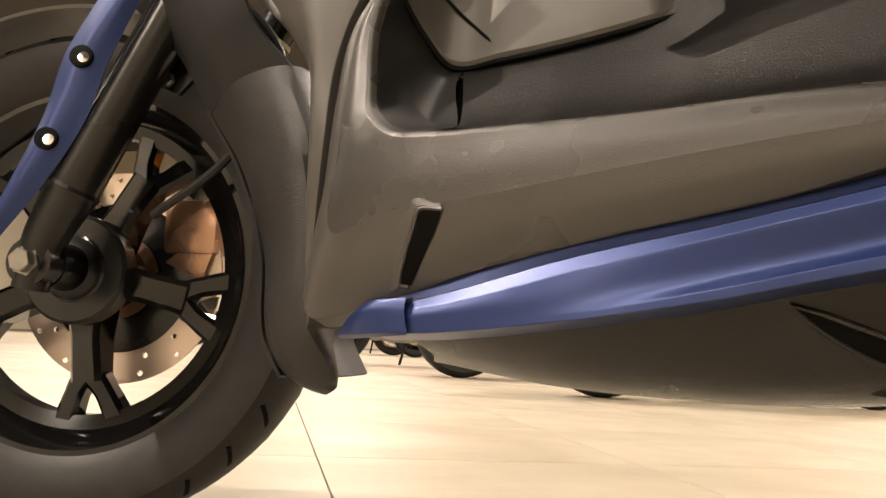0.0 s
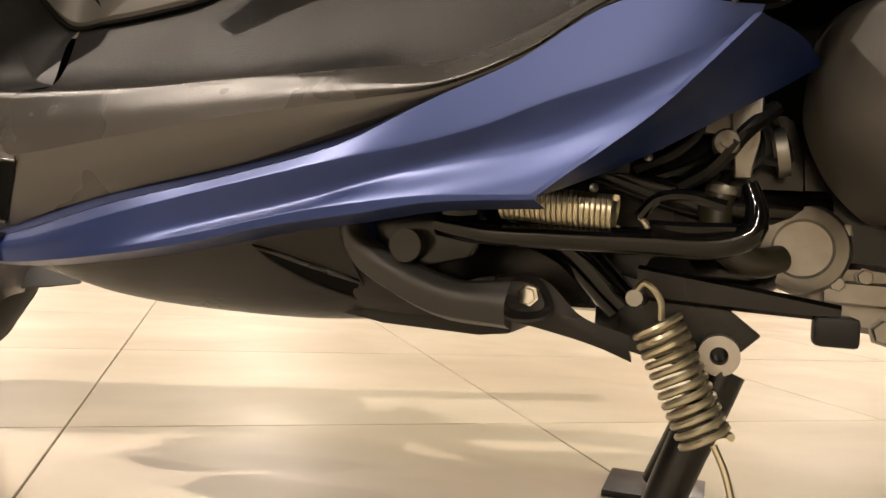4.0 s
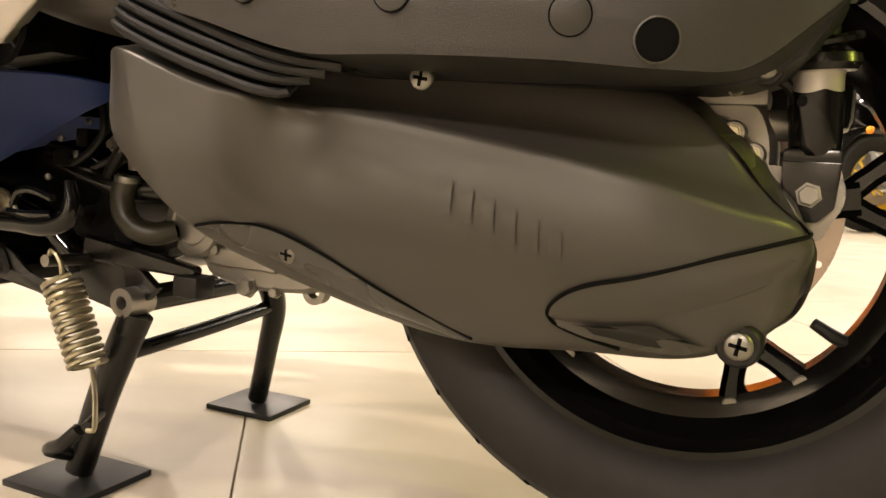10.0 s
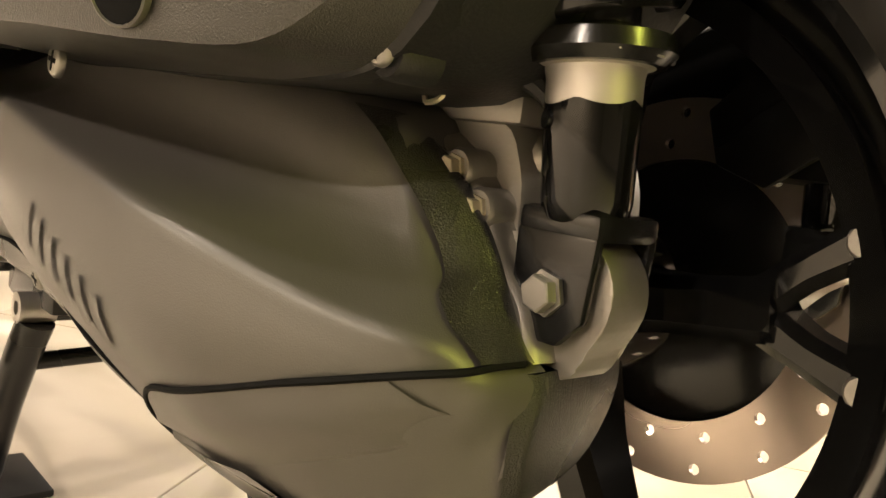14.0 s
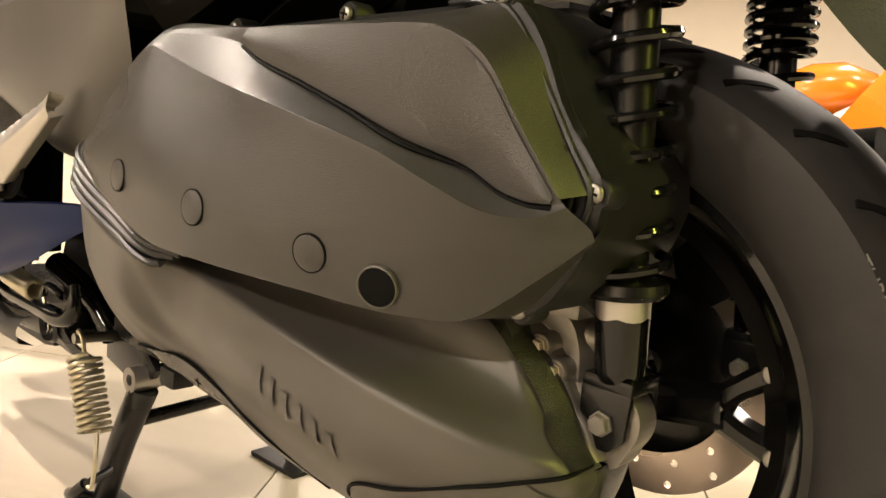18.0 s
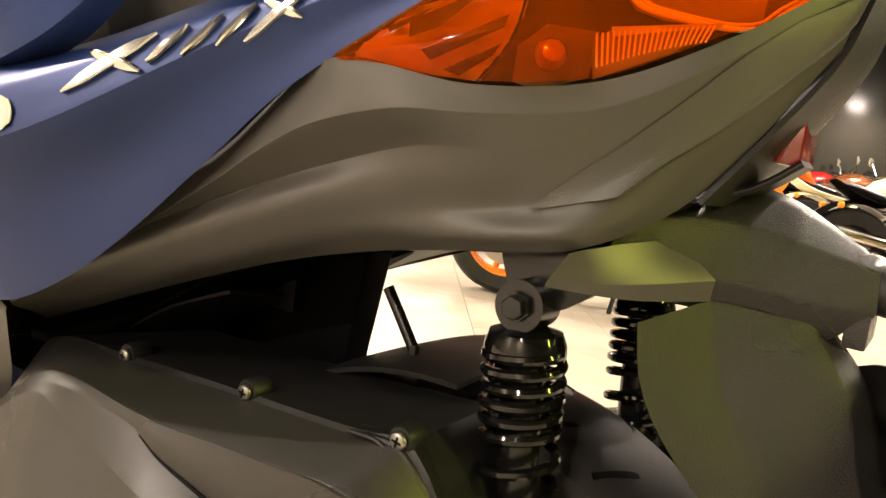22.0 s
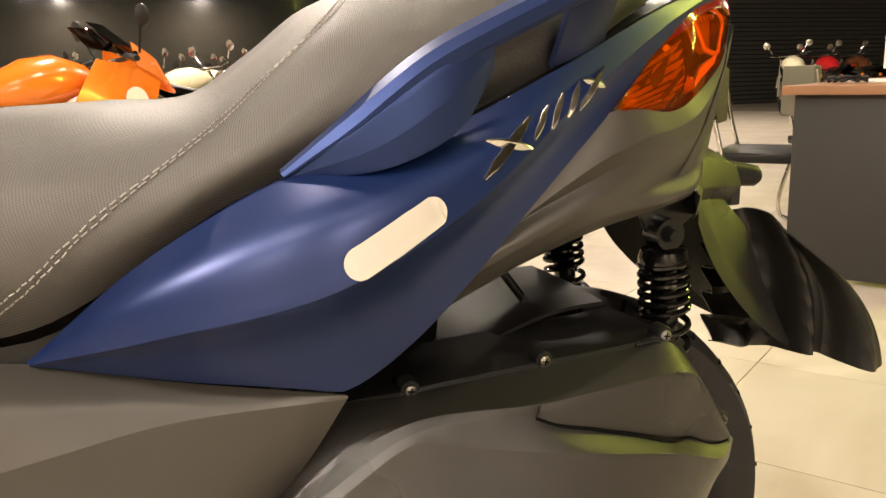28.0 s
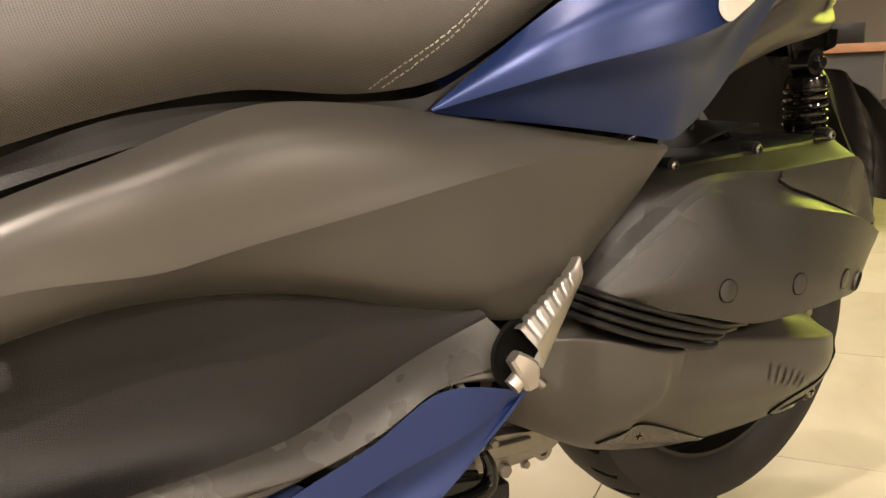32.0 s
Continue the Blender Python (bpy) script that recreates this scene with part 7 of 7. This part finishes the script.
        part("nose", loft([[(W * .86, -.17, .92), (W * 1.0, -.09, .84), (W * 1.08, 0, .78), (W * 1.0, .09, .84), (W * .86, .17, .92)], [(W * .86, -.14, 1.04), (W * .98, -.08, .95), (W * 1.02, 0, .90), (W * .98, .08, .95), (W * .86, .14, 1.04)]], 16, 4, .006), tank, b)
        part("screen", loft([[(W * .80, -.13, 1.04), (W * .92, -.07, 1.0), (W * .96, 0, .97), (W * .92, .07, 1.0), (W * .80, .13, 1.04)], [(W * .72, -.10, 1.14), (W * .80, -.06, 1.13), (W * .82, 0, 1.12), (W * .80, .06, 1.13), (W * .72, .10, 1.14)]], 14, 4, .004), BLACKG, b)
    else:
        part("headlight", turned([(.06, -.08), (.095, -.02), (.10, .03), (.09, .05), (.03, .06)], (W - rake + .12, 0, .86), (1, 0, 0), 24), CHROME, b)
        part("rear_fender", loft([[((R + .03) * math.cos(t), -.1, R + (R + .03) * math.sin(t)) for t in np.linspace(radians(50), radians(170), 8)], [((R + .05) * math.cos(t), 0, R + (R + .05) * math.sin(t)) for t in np.linspace(radians(50), radians(170), 8)], [((R + .03) * math.cos(t), .1, R + (R + .03) * math.sin(t)) for t in np.linspace(radians(50), radians(170), 8)]], 16, 3, .006), side, b)
    for k in range(1 if sport else 2):
        part("exhaust", tube([(W * .62, -.17, R - .05 + .10 * k), (W * .40, -.2, R - .10 + .12 * k), (.1, -.22, R - .02 + .12 * k), (-.2, -.22, R + .02 + .12 * k)], [.025, .03, .048, .05], 14, 16), exhaust, b)
    part("side_stand", tube([(W * .42, -.12, R - .05), (W * .36, -.32, .01)], .012, 8), BLACKM, b)
    return b


def stood(b, x, y, heading, lean=4):
    b.matrix_basis = Matrix.Translation((x, y, 0)) @ Matrix.Rotation(radians(heading), 4, "Z") @ Matrix.Rotation(radians(-lean), 4, "X")
    return b


stood(motorcycle("racing_motorcycle", "orange racing motorcycle with orange wheels and white frame", "sport", ORANGE, ORANGE, ORANGE, BLACKP, BLACKM), -1.63, 3.13, 32)
second = stood(motorcycle("sports_motorcycle", "blue and white sports motorcycle with red tail", "sport", BLUEP, WHITE, BLACKG, BLACKP, ALU), -2.75, 4.15, 32)
cruiser = stood(motorcycle("cruiser_motorcycle", "black cruiser motorcycle with twin chromed silencers", "cruiser", BLACKG, BLACKG, BLACKM, BLACKP, CHROME, "", 1.6), -.33, 5.97, 30)
brown = stood(motorcycle("cruiser_motorcycle", "copper brown cruiser motorcycle with gold wheels", "cruiser", BROWNP, BLACKG, YELLOW, BLACKP, STEEL, "", 1.6), .45, 5.41, 38)
creamy = stood(motorcycle("cruiser_motorcycle", "cream and chrome cruiser motorcycle in the far row", "cruiser", CREAM, CREAM, CHROME, BLACKP, CHROME, "far row", 1.6), -.9, 7.6, 34)
redc = stood(motorcycle("cruiser_motorcycle", "red and chrome cruiser motorcycle in the far row", "cruiser", RED, BLACKG, CHROME, BLACKP, CHROME, "far row", 1.6), .4, 8.2, 34)
reds = stood(motorcycle("sports_motorcycle", "red sports motorcycle in a long row", "sport", RED, RED, BLACKG, BLACKP, ALU, "long row of motorcycles"), -4.2, 5.0, 32)
random.seed(11)
for k in range(10):
    src = (creamy, redc, cruiser, brown)[k % 4]
    o = stood(copy_thing(src, Matrix()), -4.6 + 1.02 * k, 9.2 + .35 * (k % 3) + .12 * k, 34 + random.uniform(-8, 8))
    tagged(o, group="far row")
for k in range(8):
    o = stood(copy_thing((cruiser, creamy, redc, brown)[k % 4], Matrix()), -4.2 + 1.0 * k, 11.3 + .3 * (k % 2), 36 + random.uniform(-10, 10))
    tagged(o, group="far row")
for k in range(9):
    src = (reds, second, cruiser, creamy)[k % 4]
    o = stood(copy_thing(src, Matrix()), -10.2 + .95 * k, 7.8 + .5 * (k % 2) + .2 * k, 40 + random.uniform(-8, 8))
    tagged(o, group="long row of motorcycles")
for k in range(3):
    o = stood(copy_thing((creamy, redc, brown)[k], Matrix()), 8.9 + 1.3 * k, 9.2 + .5 * k, 60 + 6 * k)
    tagged(o, group="row by the shutter")

# ---------------------------------------------------------------- desk and chairs
WOOD = node_mat("brown_wood_laminate", (0.26, 0.13, 0.065), 0.4, vary=0.15, scale=12)
DESKP = node_mat("dark_desk_panel", (0.022, 0.021, 0.02), 0.5, vary=0.1, scale=8)
PAPER = node_mat("white_paper", (0.80, 0.78, 0.72), 0.6, vary=0.03)
desk = thing("desk", (1.9, 1.74, 0), "office desk with brown wooden top and dark side panel", "desk")
desk.rotation_euler = (0, 0, radians(-58))
part("desktop", block((-.04, -.04, .73), (.76, 1.66, .765), .004), WOOD, desk)
part("side_panel", block((0, 0, 0.02), (.70, .03, .73), .002), DESKP, desk)
part("back_panel", block((0, .03, .25), (.02, 1.6, .73), .002), DESKP, desk)
part("far_panel", block((0, 1.58, 0), (.70, 1.61, .73), .002), DESKP, desk)
for x in (.05, .6):
    part("foot", block((x, .0, 0), (x + .05, .03, .02), .002), BLACKP, desk)
dm = Matrix.Translation((1.9, 1.74, 0)) @ Matrix.Rotation(radians(-58), 4, "Z")


def on_desk(name, bm, mat_, label, cat):
    o = part(name, bm, mat_)
    o.matrix_basis = dm
    return tagged(o, label, cat)


mon = thing("monitor", (0, 0, 0), "white-backed desktop monitor on the desk", "monitor")
mon.matrix_basis = dm
part("screen_back", block((.25, .25, .82), (.29, .80, 1.20), .006), WHITE, mon)
part("stand", block((.26, .48, .765), (.34, .58, .95), .006), WHITE, mon)
on_desk("paper_roll", turned([(.045, 0), (.045, .10), (.018, .10), (.018, 0)], (.40, .18, .765), (0, 0, 1), 24, True), PAPER, "white paper roll on the desk", "paper roll")
on_desk("cable_coil", tube([(.12 + .07 * math.cos(t), .28 + .05 * math.sin(t), .772 + .02 * abs(math.sin(2.3 * t))) for t in np.linspace(0, 15, 70)], .006, 6), BLACKP, "tangled black cable on the desk", "cable")
on_desk("paper_sheets", block((.10, .36, .765), (.32, .66, .775), .001), PAPER, "loose white papers on the desk", "paper")
on_desk("small_box", block((.45, .30, .765), (.62, .45, .86), .003), BLACKP, "small black box on the desk", "box")


def chair(x, y, rot, label):
    c = thing("chair", (x, y, 0), label, "chair", "chairs by the desk")
    c.rotation_euler = (0, 0, radians(rot))
    for s in (-1, 1):
        part("leg_frame", tube([(.22, .21 * s, .012), (-.20, .21 * s, .012), (-.22, .21 * s, .03), (-.16, .21 * s, .44), (-.20, .20 * s, .60), (-.24, .19 * s, .82)], .011, 10, 40), CHROME, c)
        part("front_leg", tube([(.22, .21 * s, .012), (.16, .21 * s, .43)], .011, 10), CHROME, c)
    part("seat", block((-.20, -.22, .42), (.20, .22, .47), .018), BLACKP, c)
    part("backrest", block((-.255, -.20, .58), (-.215, .20, .84), .014), node_mat("olive_vinyl", (.10, .095, .06), .5, vary=.1), c)
    part("crossbar", tube([(-.20, -.21, .012), (-.20, .21, .012)], .010, 10), CHROME, c)
    return c


chair(2.20, 2.23, 312, "chrome-framed visitor chair with a dark seat")
chair(2.92, 2.51, 340, "chrome-framed visitor chair beside the desk")
# LED tube lamp hung from the ceiling
LED = bpy.data.materials.new("led_glow")
LED.use_nodes = True
pb = LED.node_tree.nodes["Principled BSDF"]
pb.inputs["Emission Color"].default_value = (0.9, 1.0, 0.35, 1)
pb.inputs["Emission Strength"].default_value = 12
led_lamp = thing("led_lamp", (5.2, 3.4, 4.6), "two glowing yellow-green LED tubes hung on wires", "lamp")
for a, b in (((5.2, 3.4, 2.2), (5.7, 3.1, 3.4)), ((5.2, 3.4, 2.2), (6.4, 2.7, 2.5))):
    rel = lambda p: (p[0] - 5.2, p[1] - 3.4, p[2] - 4.6)
    part("led_tube", tube([rel(a), rel(b)], .02, 10), LED, led_lamp, "glowing LED tube")
    part("wire", tube([rel(b), (b[0] - 5.2, b[1] - 3.4, 0)], .003, 6), BLACKP, led_lamp)

# ---------------------------------------------------------------- floor tiles
TS, A0 = .623, (-1.262, .064)
d1 = np.array((.82, .572)) / np.hypot(.82, .572)
d2 = np.array((-d1[1], d1[0]))
ang = math.atan2(d1[1], d1[0])
tile_mesh = None
rest = []
for i in range(-14, 26):
    for j in range(-22, 24):
        c = np.array(A0) + d1 * TS * (i + .5) + d2 * TS * (j + .5)
        if not (-16 < c[0] < 16 and -8.5 < c[1] < 14.2):
            continue
        if -3 <= i < 6 and -4 <= j < 9 or (5 <= i < 10 and -4 <= j < 6):
            if tile_mesh is None:
                bm = block((-TS / 2 + .0012, -TS / 2 + .0012, -.008), (TS / 2 - .0012, TS / 2 - .0012, 0), .0008, 1)
                first = part("tile", bm, TILE, ground, "", 0)
                tile_mesh = first.data
                o = first
            else:
                o = new("tile", tile_mesh)
                o.parent = ground
            o.location, o.rotation_euler = (c[0], c[1], 0), (0, 0, ang)
        else:
            rest.append(c)
vs, fs = [], []
for c in rest:
    k = len(vs)
    h = TS / 2 - .0012
    vs += [tuple(c + d1 * a + d2 * b) + (0,) for a, b in ((-h, -h), (h, -h), (h, h), (-h, h))]
    fs.append((k, k + 1, k + 2, k + 3))
me = bpy.data.meshes.new("far_tiles")
me.from_pydata(vs, [], fs)
me.materials.append(TILE)
far = new("far_tiles", me)
far.parent = ground
tagged(far, "cream polished tiles further off", kind="stuff")
